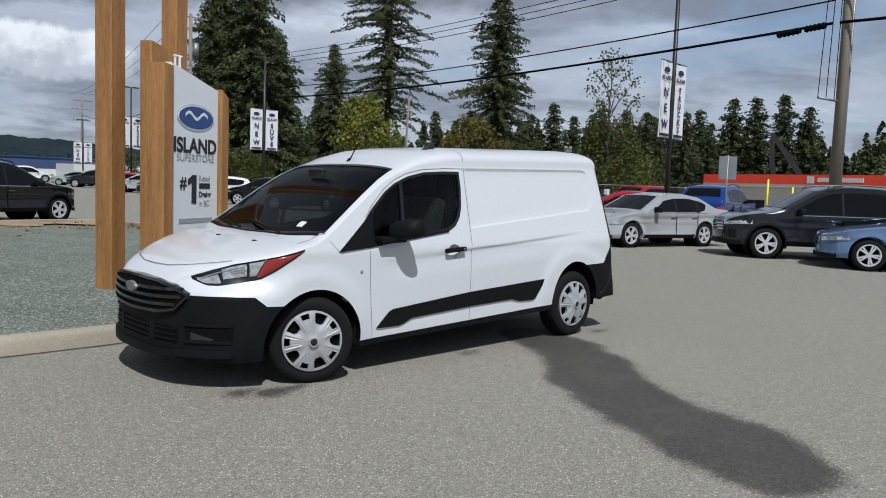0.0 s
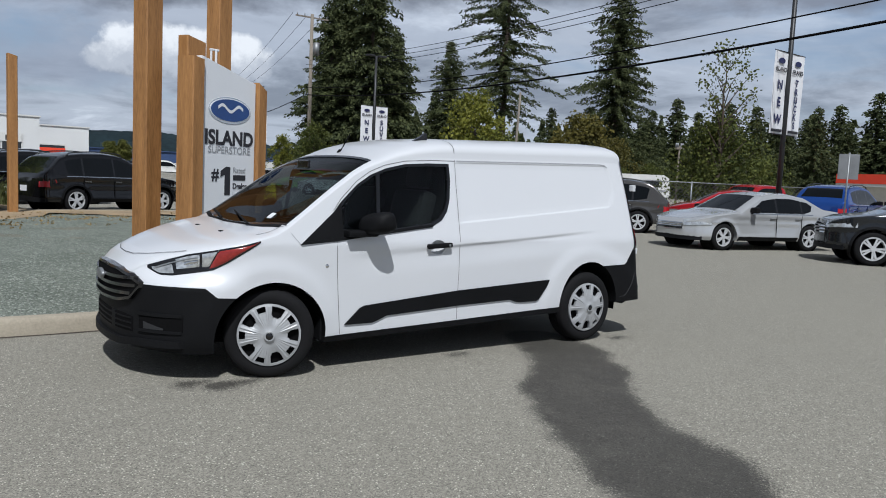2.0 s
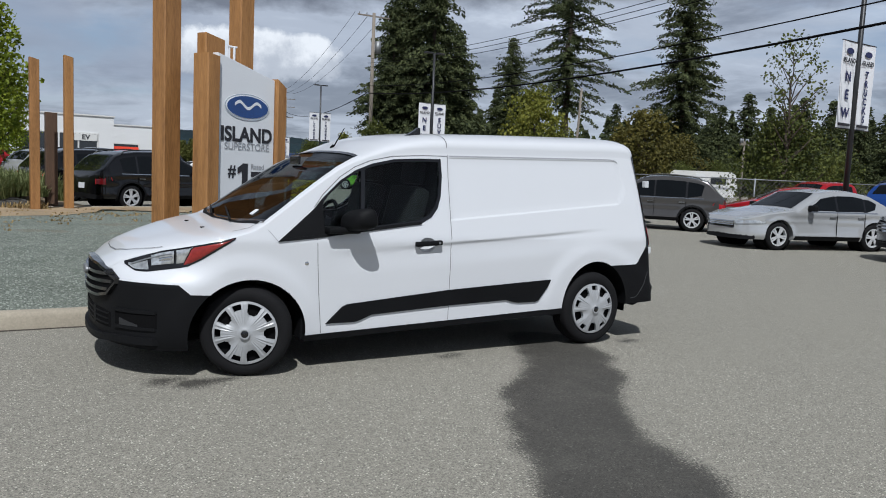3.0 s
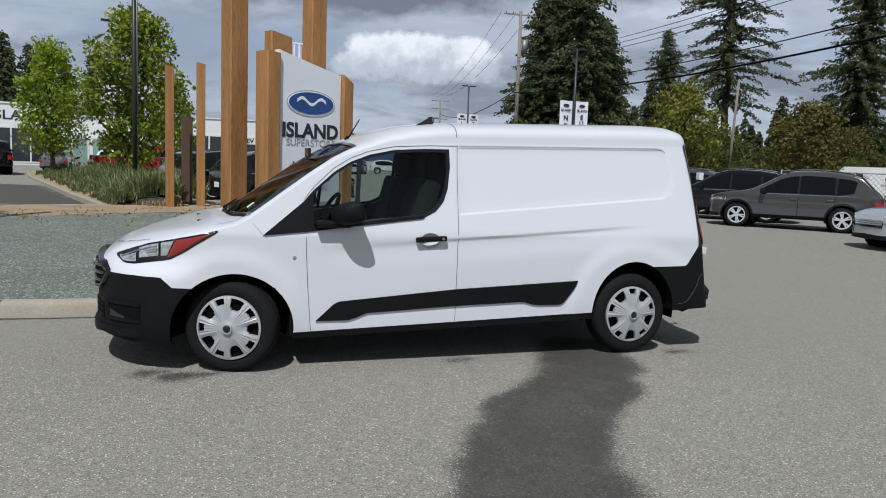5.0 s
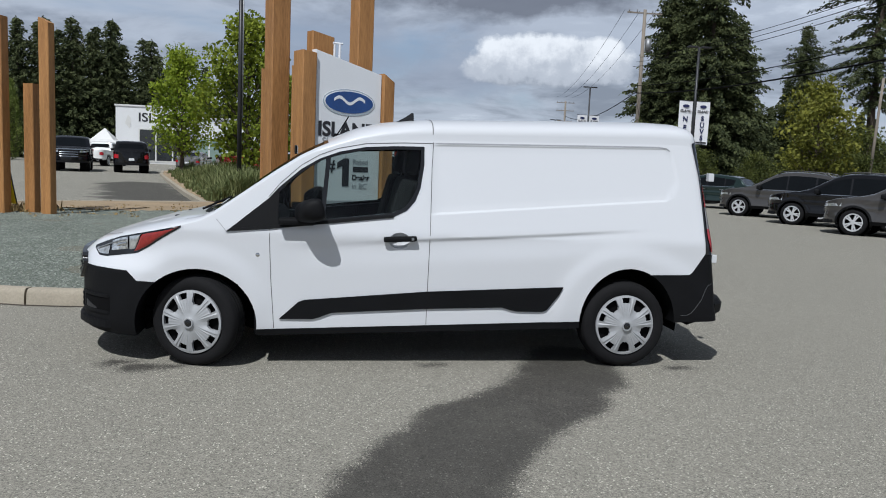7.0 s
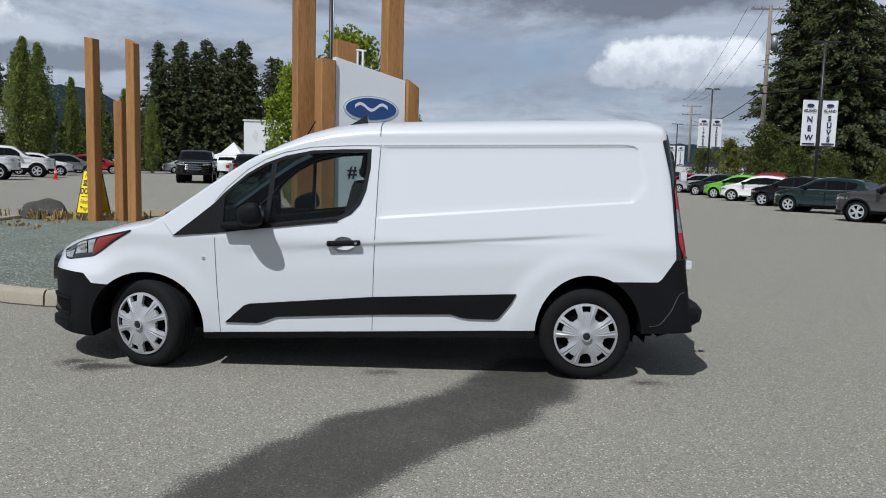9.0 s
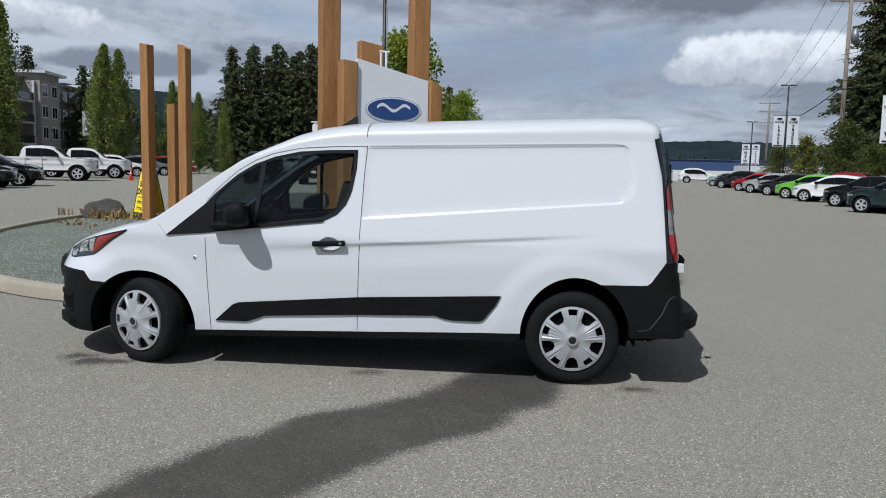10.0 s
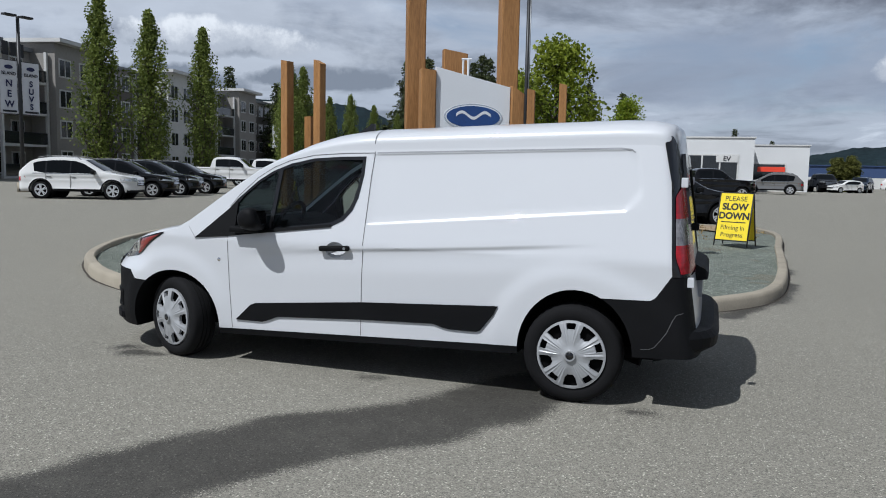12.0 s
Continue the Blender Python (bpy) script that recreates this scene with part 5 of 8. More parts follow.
def build_sign():
    u = Vector((math.cos(radians(BOARD_TURN)), math.sin(radians(BOARD_TURN)), 0))
    tl = Vector((0.71, 3.855, 0))
    sign = empty("sign_board", Matrix.Translation(tl) @ pose(0, 0, 0.05, 0, 0, BOARD_TURN), "tall white sign board with blue oval between timber posts", "sign")
    wide, z0, hl, hr = 0.905, 0.30, 2.63, 2.42
    bm = prism([(0, z0), (wide, z0), (wide, hr), (0, hl)], "y", 0.0, 0.10)
    edges = [e for e in bm.edges if e.calc_length() > 0.2]
    bmesh.ops.bevel(bm, geom=edges, offset=0.006, segments=2, affect="EDGES")
    part("panel", bm, SIGN_WHITE, sign, "white painted panel with a slanted top")
    part("post", slanted_post(0.18, 0.25, 2.60, 0.02, random), TIMBER, sign, "", pose(-0.094, 0.08, 0))
    part("post", slanted_post(0.16, 0.26, 2.44, 0.10, random), TIMBER, sign, "", pose(wide + 0.085, 0.08, 0))
    part("post", slanted_post(0.30, 0.16, 2.90, 0.05, random), TIMBER, sign, "", pose(0.30, 0.46, 0))
    bm = bmesh.new()
    add_tube(bm, (0.42, 0.20, 2.55), (0.42, 0.20, 2.76), 0.015)
    add_tube(bm, (0.34, 0.22, 2.76), (0.46, 0.20, 2.76), 0.013)
    add_tube(bm, (0.36, 0.22, 2.50), (0.36, 0.22, 2.76), 0.013)
    part("bracket", bm, SIGN_WHITE, sign, "white metal bracket")
    face = pose(0, -0.004, 0, 90, 0, 0)
    # blue oval: silver rim, blue field and a pale flourish bar
    for name, rx, rz, y, material in (("oval_rim", 0.355, 0.155, -0.006, CHROME), ("oval_line", 0.338, 0.140, -0.010, SIGN_WHITE), ("oval_field", 0.325, 0.128, -0.014, BLUE_OVAL)):
        pts = [(0.455 + rx * math.cos(a), 2.056 + rz * math.sin(a)) for a in spread(0, 2 * math.pi, 57)[:-1]]
        part(name, prism(pts, "y", y, 0.002), material, sign)
    wave = []
    for s in spread(0, 1, 25):
        x = 0.455 - 0.21 + 0.42 * s
        wave.append((x, 2.056 + 0.035 * math.sin(s * 2 * math.pi * 1.5) + 0.02 + 0.018))
    low = [(x, z - 0.036) for x, z in reversed(wave)]
    part("oval_stripe", prism(wave + low, "y", -0.0165, -0.013), SIGN_WHITE, sign, "pale bar in the oval")
    text_part("ISLAND", 0.232, INK, sign, face @ pose(0.455, 1.722, 0), bold=0.008, squeeze=1.05, label="black capital letters")
    text_part("SUPERSTORE", 0.118, INK_GREY, sign, face @ pose(0.46, 1.585, 0), label="thin grey capital letters", squeeze=1.06)
    text_part("#", 0.20, INK, sign, face @ pose(0.225, 1.297, 0), bold=0.004)
    part("lettering", prism([(0.385, 1.057), (0.475, 1.057), (0.475, 1.392), (0.40, 1.392), (0.315, 1.337), (0.315, 1.267), (0.385, 1.302)], "y", -0.005, 0.002), INK, sign, "large black numeral 1")
    text_part("Rated", 0.095, INK_GREY, sign, face @ pose(0.52, 1.352, 0), align="LEFT", label="grey letters")
    part("lettering_bar", prism([(0.53, 1.232), (0.745, 1.232), (0.745, 1.297), (0.53, 1.297)], "y", -0.004, 0.002), INK, sign, "plain dark bar")
    text_part("Dealer", 0.090, INK, sign, face @ pose(0.52, 1.162, 0), align="LEFT", bold=0.003)
    text_part("in BC", 0.095, INK_GREY, sign, face @ pose(0.52, 1.057, 0), align="LEFT")
    part("lettering_bar", prism([(0.15, 0.83), (0.79, 0.83), (0.79, 0.885), (0.15, 0.885)], "y", -0.004, 0.002), INK_GREY, sign, "plain grey bar of small writing")


build_sign()


# ---- parked vehicles ----
CAR_GLASS = mat("car_glass", (0.004, 0.005, 0.006), 0.03, var=0.3, scale=1.5, spec=0.28)
PAINTS = {}


def paint(name, color, metal=0.35, rough=0.16):
    if name not in PAINTS:
        PAINTS[name] = mat("paint_" + name, color, rough, metal, var=0.05, scale=1.0, grain=400, coat=0.8, spec=0.15)
    return PAINTS[name]


# x back from the front hub, z up: centre line, shoulder and plan of each body form
FORMS = {
    "suv": dict(wb=2.69, nose=-0.88, tail=3.64, half=0.915, sill=0.30, belt=0.97, wheel=0.345, lean=0.30,
                roof=((-0.88, 0.48), (-0.87, 0.66), (-0.825, 0.79), (-0.72, 0.885), (-0.45, 0.97), (0.15, 1.065), (0.32, 1.11), (1.10, 1.55), (1.40, 1.635), (1.8, 1.665), (2.4, 1.645), (2.85, 1.585), (3.10, 1.49), (3.40, 1.18), (3.57, 1.03), (3.625, 0.92), (3.64, 0.55)),
                screen=(0.36, 1.08), back=(3.04, 3.38), panes=((0.62, 1.55), (1.60, 2.46), (2.52, 2.98)), crest=0.10),
    "sedan": dict(wb=2.73, nose=-0.95, tail=3.89, half=0.915, sill=0.24, belt=0.90, wheel=0.325, lean=0.36,
                  roof=((-0.95, 0.45), (-0.93, 0.62), (-0.82, 0.72), (-0.3, 0.86), (0.30, 0.945), (0.42, 0.97), (1.18, 1.36), (1.6, 1.43), (2.1, 1.435), (2.6, 1.36), (3.15, 1.10), (3.35, 1.065), (3.72, 1.03), (3.86, 0.93), (3.89, 0.5)),
                  screen=(0.45, 1.15), back=(2.62, 3.13), panes=((0.75, 1.58), (1.64, 2.40), (2.45, 2.78)), crest=0.08),
    "hatch": dict(wb=2.49, nose=-0.82, tail=3.23, half=0.865, sill=0.24, belt=0.93, wheel=0.315, lean=0.33,
                  roof=((-0.82, 0.45), (-0.80, 0.66), (-0.66, 0.79), (-0.2, 0.92), (0.10, 0.985), (0.22, 1.02), (0.95, 1.385), (1.35, 1.465), (1.8, 1.475), (2.4, 1.42), (2.75, 1.34), (3.02, 1.05), (3.18, 0.90), (3.23, 0.5)),
                  screen=(0.26, 0.93), back=(2.72, 3.01), panes=((0.55, 1.40), (1.46, 2.15), (2.20, 2.60)), crest=0.09),
    "pickup": dict(wb=3.68, nose=-0.98, tail=4.90, half=1.0, sill=0.48, belt=1.28, wheel=0.41, lean=0.24,
                   roof=((-0.98, 0.65), (-0.965, 1.05), (-0.90, 1.16), (-0.6, 1.22), (0.40, 1.28), (0.55, 1.33), (1.15, 1.82), (1.4, 1.91), (1.9, 1.935), (2.5, 1.91), (2.72, 1.82), (2.86, 1.34), (2.90, 1.30), (4.85, 1.30), (4.88, 1.26), (4.90, 0.65)),
                   screen=(0.58, 1.12), back=(2.745, 2.85), panes=((0.92, 1.72), (1.78, 2.55)), crest=0.10),
}


def car_half(F, x):
    d, e, w = x - F["nose"], F["tail"] - x, F["half"]
    if d < 0.75:
        w = min(w, F["half"] * max(1 - (1 - max(d, 0) / 0.75) ** 2.4, 0) ** (1 / 2.4))
    if e < 0.4:
        w = min(w, F["half"] * max(1 - (1 - max(e, 0) / 0.4) ** 3.2, 0) ** (1 / 3.2))
    return w


def car_side(F, x, z):
    v = F["lean"] * max(z - F["belt"], 0.0)
    mid = F["sill"] + 0.42
    v += 0.016 * smooth_step(0, 0.05, mid - z) * (1 - smooth_step(0.08, 0.3, mid - z)) + 0.05 * max(F["sill"] + 0.08 - z, 0) / 0.08
    crease = F["belt"] - 0.10 + 0.03 * (x / F["wb"])
    v += 0.022 * smooth_step(0.0, 0.045, crease - z) * (1 - smooth_step(0.06, 0.26, crease - z)) * smooth_step(0.1, 0.6, x) * (1 - smooth_step(F["tail"] - 0.7, F["tail"] - 0.2, x))
    low = F["sill"] + 0.16
    v -= 0.018 * smooth_step(0.0, 0.04, low - z) * smooth_step(0.3, 0.6, x) * (1 - smooth_step(F["wb"] - 0.6, F["wb"] - 0.3, x))
    for hx in (0.0, F["wb"]):
        r = math.hypot(x - hx, z - F["wheel"])
        v -= 0.02 * (1 - smooth_step(F["wheel"] + 0.06, F["wheel"] + 0.16, r))
    return v


def car_levels(F, x):
    zt = along(F["roof"], x)
    zs = max(zt - along(((F["nose"], 0.03), (F["screen"][0], 0.06), (F["screen"][1], F["crest"] + 0.02), (2.2, F["crest"]), (F["tail"], 0.04)), x), F["sill"] + 0.05)
    if F["screen"][0] < x < F["screen"][1]:
        zs = zt - 0.13
    return zs, zt


def car_top(F, x, y):
    zs, zt = car_levels(F, x)
    vs = car_half(F, x) - car_side(F, x, zs)
    n = 2.6
    return zs + (zt - zs) * max(1 - min(abs(y) / vs, 1) ** n, 0) ** (1 / n)


def car_solid(F):
    xs = []
    x = F["nose"] + 0.002
    while x < F["tail"] - 0.002:
        xs.append(x)
        d, e = x - F["nose"], F["tail"] - x
        x += 0.07 if min(d, e) > 0.3 else max(0.012, 0.25 * min(d, e))
    xs.append(F["tail"] - 0.002)
    rows, tops = 24, 8
    verts, faces = [], []
    for x in xs:
        w = car_half(F, x)
        zs, zt = car_levels(F, x)
        half = [(0.0, F["sill"])]
        for k in range(rows + 1):
            z = F["sill"] + (zs - F["sill"]) * k / rows
            half.append((max(w - car_side(F, x, z) * min(1, w / 0.5), 0.004), z))
        vs = half[-1][0]
        for k in range(1, tops):
            a = math.pi / 2 * k / tops
            half.append((vs * math.cos(a) ** (2 / 2.6), zs + (zt - zs) * math.sin(a) ** (2 / 2.6)))
        half.append((0.0, zt))
        ring = [(x, -y, z) for y, z in half] + [(x, y, z) for y, z in reversed(half[1:-1])]
        verts += ring
    m = len(ring)
    for s in range(len(xs) - 1):
        for k in range(m):
            j = (k + 1) % m
            faces.append((s * m + k, s * m + j, (s + 1) * m + j, (s + 1) * m + k))
    faces += [tuple(range(m)), tuple(range(len(verts) - 1, len(verts) - m - 1, -1))]
    bm = bmesh.new()
    vs = [bm.verts.new(v) for v in verts]
    for f in faces:
        bm.faces.new([vs[i] for i in f])
    bmesh.ops.recalc_face_normals(bm, faces=bm.faces)
    return bm


def car_patch(F, x0, x1, wide0, wide1, out):
    """Glass over the sloping screen between two stations."""
    verts, faces = [], []
    nu, nv = 11, 7
    for j in range(nv):
        s = j / (nv - 1)
        for i in range(nu):
            y = (wide0 + (wide1 - wide0) * s) * (2 * i / (nu - 1) - 1)
            x = x0 + (x1 - x0) * s
            verts.append((x, y, car_top(F, x, y) + out))
    for j in range(nv - 1):
        for i in range(nu - 1):
            faces.append((j * nu + i, j * nu + i + 1, (j + 1) * nu + i + 1, (j + 1) * nu + i))
    return mesh_from("screen_glass", verts, faces, smooth=True)


def car_plate(F, outline, side, out, thick=0.02):
    bm = bmesh.new()
    a = [bm.verts.new((x, side * -(car_half(F, x) - car_side(F, x, z) + out), z)) for x, z in outline]
    b = [bm.verts.new((x, side * -(car_half(F, x) - car_side(F, x, z) + out - thick), z)) for x, z in outline]
    bm.faces.new(a)
    bm.faces.new(b[::-1])
    n = len(outline)
    for i in range(n):
        bm.faces.new((a[i], a[(i + 1) % n], b[(i + 1) % n], b[i]))
    return bm


def side_of(F, s, x, z, out):
    return s * -(car_half(F, x) - car_side(F, x, z) + out)


def wrap_plate(F, end, y0, y1, z0, z1, out, thick=0.03, n=9):
    """A lens or grille that follows the nose (-1) or the tail (1) in plan."""
    bm = bmesh.new()
    rows = []
    for k in range(n):
        y = y0 + (y1 - y0) * k / (n - 1)
        q = min(abs(y) / F["half"], 0.999)
        x = F["nose"] + 0.75 * (1 - (1 - q ** 2.4) ** (1 / 2.4)) - out if end < 0 else F["tail"] - 0.4 * (1 - (1 - q ** 3.2) ** (1 / 3.2)) + out
        b = x - end * thick
        zz0, zz1 = z0(abs(y)) if callable(z0) else z0, z1(abs(y)) if callable(z1) else z1
        rows.append([bm.verts.new(p) for p in ((x, y, zz0), (x - end * 0.02, y, zz1), (b, y, zz1), (b, y, zz0))])
    for a, b in zip(rows, rows[1:]):
        for k in range(4):
            bm.faces.new((a[k], a[(k + 1) % 4], b[(k + 1) % 4], b[k]))
    bm.faces.new(rows[0])
    bm.faces.new(rows[-1][::-1])
    return bm


def road_wheel_meshes():
    """Unit wheel of radius 1: tyre and a ten-spoke alloy rim; the outer face looks along -y."""
    v, f = lathe([(0.06, 0.66), (-0.01, 0.70), (-0.02, 0.82), (0.02, 0.94), (0.12, 1.0), (0.55, 1.0), (0.66, 0.9), (0.66, 0.66)], 36)
    tyre = mesh_from("road_tyre", v, f, angle=45)
    bm = bmesh.new()
    vv, ff = lathe([(0.00, 0.70), (0.0, 0.62), (0.20, 0.58)], 36)
    ids = [bm.verts.new(p) for p in vv]
    for q in ff:
        bm.faces.new([ids[i] for i in q])
    for k in range(5):
        for off in (-0.16, 0.16):
            add_box(bm, 0.10, -0.0, -0.055, 0.65, 0.07, 0.055, 0.0, pose(0, 0, 0, 0, math.degrees(2 * math.pi * k / 5 + off), 0))
    add_tube(bm, (0, -0.02, 0), (0, 0.1, 0), 0.16, 0.18, 14)
    rim = bpy.data.meshes.new("road_rim")
    bmesh.ops.recalc_face_normals(bm, faces=bm.faces)
    bm.to_mesh(rim)
    bm.free()
    v, f = lathe([(0.18, 0.001), (0.18, 0.62), (0.6, 0.66)], 24)
    core = mesh_from("road_core", v, f)
    tyre.materials.append(RUBBER)
    rim.materials.append(ALLOY)
    core.materials.append(DARK)
    return tyre, rim, core


ROAD_TYRE, ROAD_RIM, ROAD_CORE = road_wheel_meshes()
MASTERS = {}


def master_car(form):
    """Builds one car of a form, with its parts, far under nothing: it becomes the first parked car of that form."""
    F = FORMS[form]
    car = new("parked_car")
    solid = to_mesh(car_solid(F))
    r = F["wheel"] + 0.055
    cutters = []
    for hx in (0.0, F["wb"]):
        pts = [(hx + r * math.cos(a), F["wheel"] + r * math.sin(a)) for a in spread(0, 2 * math.pi, 29)[:-1]]
        cutters += [prism(pts, "y", -1.2, -0.5), prism(pts, "y", 0.5, 1.2)]
    if form == "pickup":
        cutters.append(box(3.0, -0.80, 0.80, 4.80, 0.80, 1.6))
    body = cut(solid, to_mesh(*cutters))
    part("body", finish(body, 34), paint("black", (0.012, 0.012, 0.014)), car)
    for hx in (0.0, F["wb"]):
        for s in (-1, 1):
            v, f = lathe([(-F["half"] + 0.06, r + 0.01), (-0.5, r + 0.01), (-0.5, 0.001)], 24)
            part("wheel_housing", mesh_from("wheel_housing", [(x, y * -s, z) for x, y, z in v], f), DARK, car, "", pose(hx, 0, F["wheel"]))
            w = part("wheel", ROAD_CORE, None, car, "", pose(hx, s * (F["half"] - 0.015), F["wheel"], 0, 15 * hx + 8, 0 if s < 0 else 180) @ Matrix.Diagonal((F["wheel"], 0.33, F["wheel"], 1)))
            part("tyre", ROAD_TYRE, None, w, "black tyre")
            part("rim", ROAD_RIM, None, w, "silver alloy rim")
    # windows
    sc, bk = F["screen"], F["back"]
    edge = F["half"] - F["lean"] * 0.2
    part("windscreen", car_patch(F, sc[0], sc[1], edge - 0.14, edge - 0.27, 0.006), CAR_GLASS, car, "dark reflecting windscreen")
    part("rear_window", car_patch(F, bk[0], bk[1], edge - 0.28, edge - 0.17, 0.006), CAR_GLASS, car, "dark rear window")
    for s in (1, -1):
        for i, (a, b) in enumerate(F["panes"]):
            top = lambda x: min(car_levels(F, x)[0] - 0.035, along(F["roof"], x) - F["crest"] - 0.06)
            pts = [(a, F["belt"] + 0.03), (b, F["belt"] + 0.04)]
            ups = [(x, max(top(x), F["belt"] + 0.07)) for x in spread(b, a, 7)]
            if i == len(F["panes"]) - 1 and form != "pickup":
                pts[1] = (b - 0.06, F["belt"] + 0.10)
            part("side_window", car_plate(F, pts + ups, s, 0.005), CAR_GLASS, car, "dark side window")
        for (a0, a1), (b0, b1) in zip(F["panes"], F["panes"][1:]):
            up = along(F["roof"], (a1 + b0) / 2) - F["crest"] - 0.07
            part("door_pillar", car_plate(F, [(a1 - 0.03, F["belt"] + 0.03), (b0 + 0.03, F["belt"] + 0.03), (b0 + 0.03, up), (a1 - 0.03, up)], s, 0.003), GLOSS_BLACK, car)
        part("sill_trim", car_plate(F, [(0.42, F["sill"] - 0.0), (F["wb"] - 0.42, F["sill"]), (F["wb"] - 0.42, F["sill"] + 0.1), (0.42, F["sill"] + 0.1)], s, 0.008), BLACK_PLASTIC, car)
        if form in ("suv", "pickup"):
            for hx in (0.0, F["wb"]):
                line = [(hx + q * math.cos(a), F["wheel"] + q * math.sin(a)) for q, a in [(r - 0.002, a) for a in spread(-0.25, math.pi + 0.25, 21)] + [(r + 0.050, a) for a in spread(math.pi + 0.25, -0.25, 21)]]
                arch = bmesh.new()
                ring = [arch.verts.new((x, side_of(F, s, x, z, 0.010), z)) for x, z in line]
                back = [arch.verts.new((x, side_of(F, s, x, z, -0.015), z)) for x, z in line]
                for i in range(20):
                    for k in (ring, back):
                        arch.faces.new((k[i], k[i + 1], k[40 - i], k[41 - i]))
                for i in range(42):
                    arch.faces.new((ring[i], ring[(i + 1) % 42], back[(i + 1) % 42], back[i]))
                part("arch_trim", arch, BLACK_PLASTIC, car, "black plastic arch trim")
        if form == "suv":
            pts = [Vector((x, s * (F["half"] - F["lean"] * (along(F["roof"], x) - F["belt"]) - 0.03), along(F["roof"], x) + (0.015 if 1.3 < x < 2.9 else -0.05))) for x in (1.22, 1.32, 1.6, 1.9, 2.2, 2.5, 2.8, 2.95)]
            rail = bmesh.new()
            rings = [[rail.verts.new(p + Vector((0, 0.018 * math.cos(q), 0.018 * math.sin(q)))) for q in spread(0, 2 * math.pi, 7)[:-1]] for p in pts]
            for a, b in zip(rings, rings[1:]):
                for k in range(6):
                    rail.faces.new((a[k], a[(k + 1) % 6], b[(k + 1) % 6], b[k]))
            part("roof_rail", rail, DARK_METAL, car, "dark roof rail")
        part("window_trim", car_plate(F, [(F["panes"][0][0], F["belt"] - 0.0), (F["panes"][-1][1], F["belt"] + 0.01), (F["panes"][-1][1], F["belt"] + 0.026), (F["panes"][0][0], F["belt"] + 0.018)], s, 0.008), CHROME, car)
        for dx in (F["panes"][0][1] + 0.02, F["panes"][1][1] + 0.02):
            part("door_seam", car_plate(F, [(dx, F["sill"] + 0.1), (dx + 0.007, F["sill"] + 0.1), (dx + 0.007, F["belt"]), (dx, F["belt"])], s, 0.002), DARK, car)
            hz = F["belt"] - 0.13
            part("door_handle", car_plate(F, [(dx - 0.20, hz), (dx - 0.03, hz + 0.01), (dx - 0.03, hz + 0.035), (dx - 0.20, hz + 0.03)], s, 0.03, 0.04), GREY_METAL, car)
        bm = bmesh.new()
        add_box(bm, -0.07, -0.11, -0.07, 0.07, 0.11, 0.07, 0.04)
        part("door_mirror", bm, BLACK_PLASTIC, car, "", pose(F["panes"][0][0] + 0.06, s * (F["half"] + 0.09), F["belt"] + 0.09))
        zt = along(F["roof"], F["nose"] + 0.14)
        h0, h1 = zt - 0.15, zt - 0.015
        part("headlamp", wrap_plate(F, -1, s * F["half"] * 0.52, s * F["half"] * 0.985, lambda y: h0 + 0.10 * max(y / F["half"] - 0.62, 0), lambda y: h1 + 0.10 * (y / F["half"] - 0.52), 0.010, n=13), CLEAR_LENS, car, "clear headlamp")
        b0 = F["belt"] - (0.28 if form != "pickup" else 0.42)
        part("tail_lamp", wrap_plate(F, 1, s * F["half"] * 0.72, s * F["half"] * 0.97, b0, b0 + (0.24 if form != "pickup" else 0.36), 0.012), RED_LENS, car, "red tail lamp")
        e, up = F["tail"], (0.20 if form != "pickup" else 0.34)
        part("tail_lamp", car_plate(F, [(e - 0.40, b0 + up * 0.55), (e - 0.12, b0), (e - 0.10, b0 + up), (e - 0.36, b0 + up)], s, 0.008), RED_LENS, car, "red tail lamp")
    zt = along(F["roof"], F["nose"] + 0.10)
    part("grille", wrap_plate(F, -1, -0.46, 0.46, F["sill"] + 0.24, zt - 0.06, 0.010, n=13), GLOSS_BLACK, car, "black grille")
    for k in range(3):
        h = F["sill"] + 0.28 + (zt - 0.06 - F["sill"] - 0.28) * (k + 0.3) / 3
        part("grille_bar", wrap_plate(F, -1, -0.45, 0.45, h, h + 0.03, 0.022, n=13), CHROME, car)
    part("front_bumper_trim", wrap_plate(F, -1, -F["half"] * 0.9, F["half"] * 0.9, F["sill"] - 0.01, F["sill"] + 0.15, 0.012, n=17), BLACK_PLASTIC, car)
    part("rear_bumper_trim", wrap_plate(F, 1, -F["half"] * 0.9, F["half"] * 0.9, F["sill"] - 0.01, F["sill"] + 0.20, 0.012, n=17), BLACK_PLASTIC, car)
    part("number_plate", box(F["tail"] - 0.02, -0.15, F["sill"] + 0.26, F["tail"] + 0.012, 0.15, F["sill"] + 0.41, 0.003), SIGN_WHITE, car)
    return car


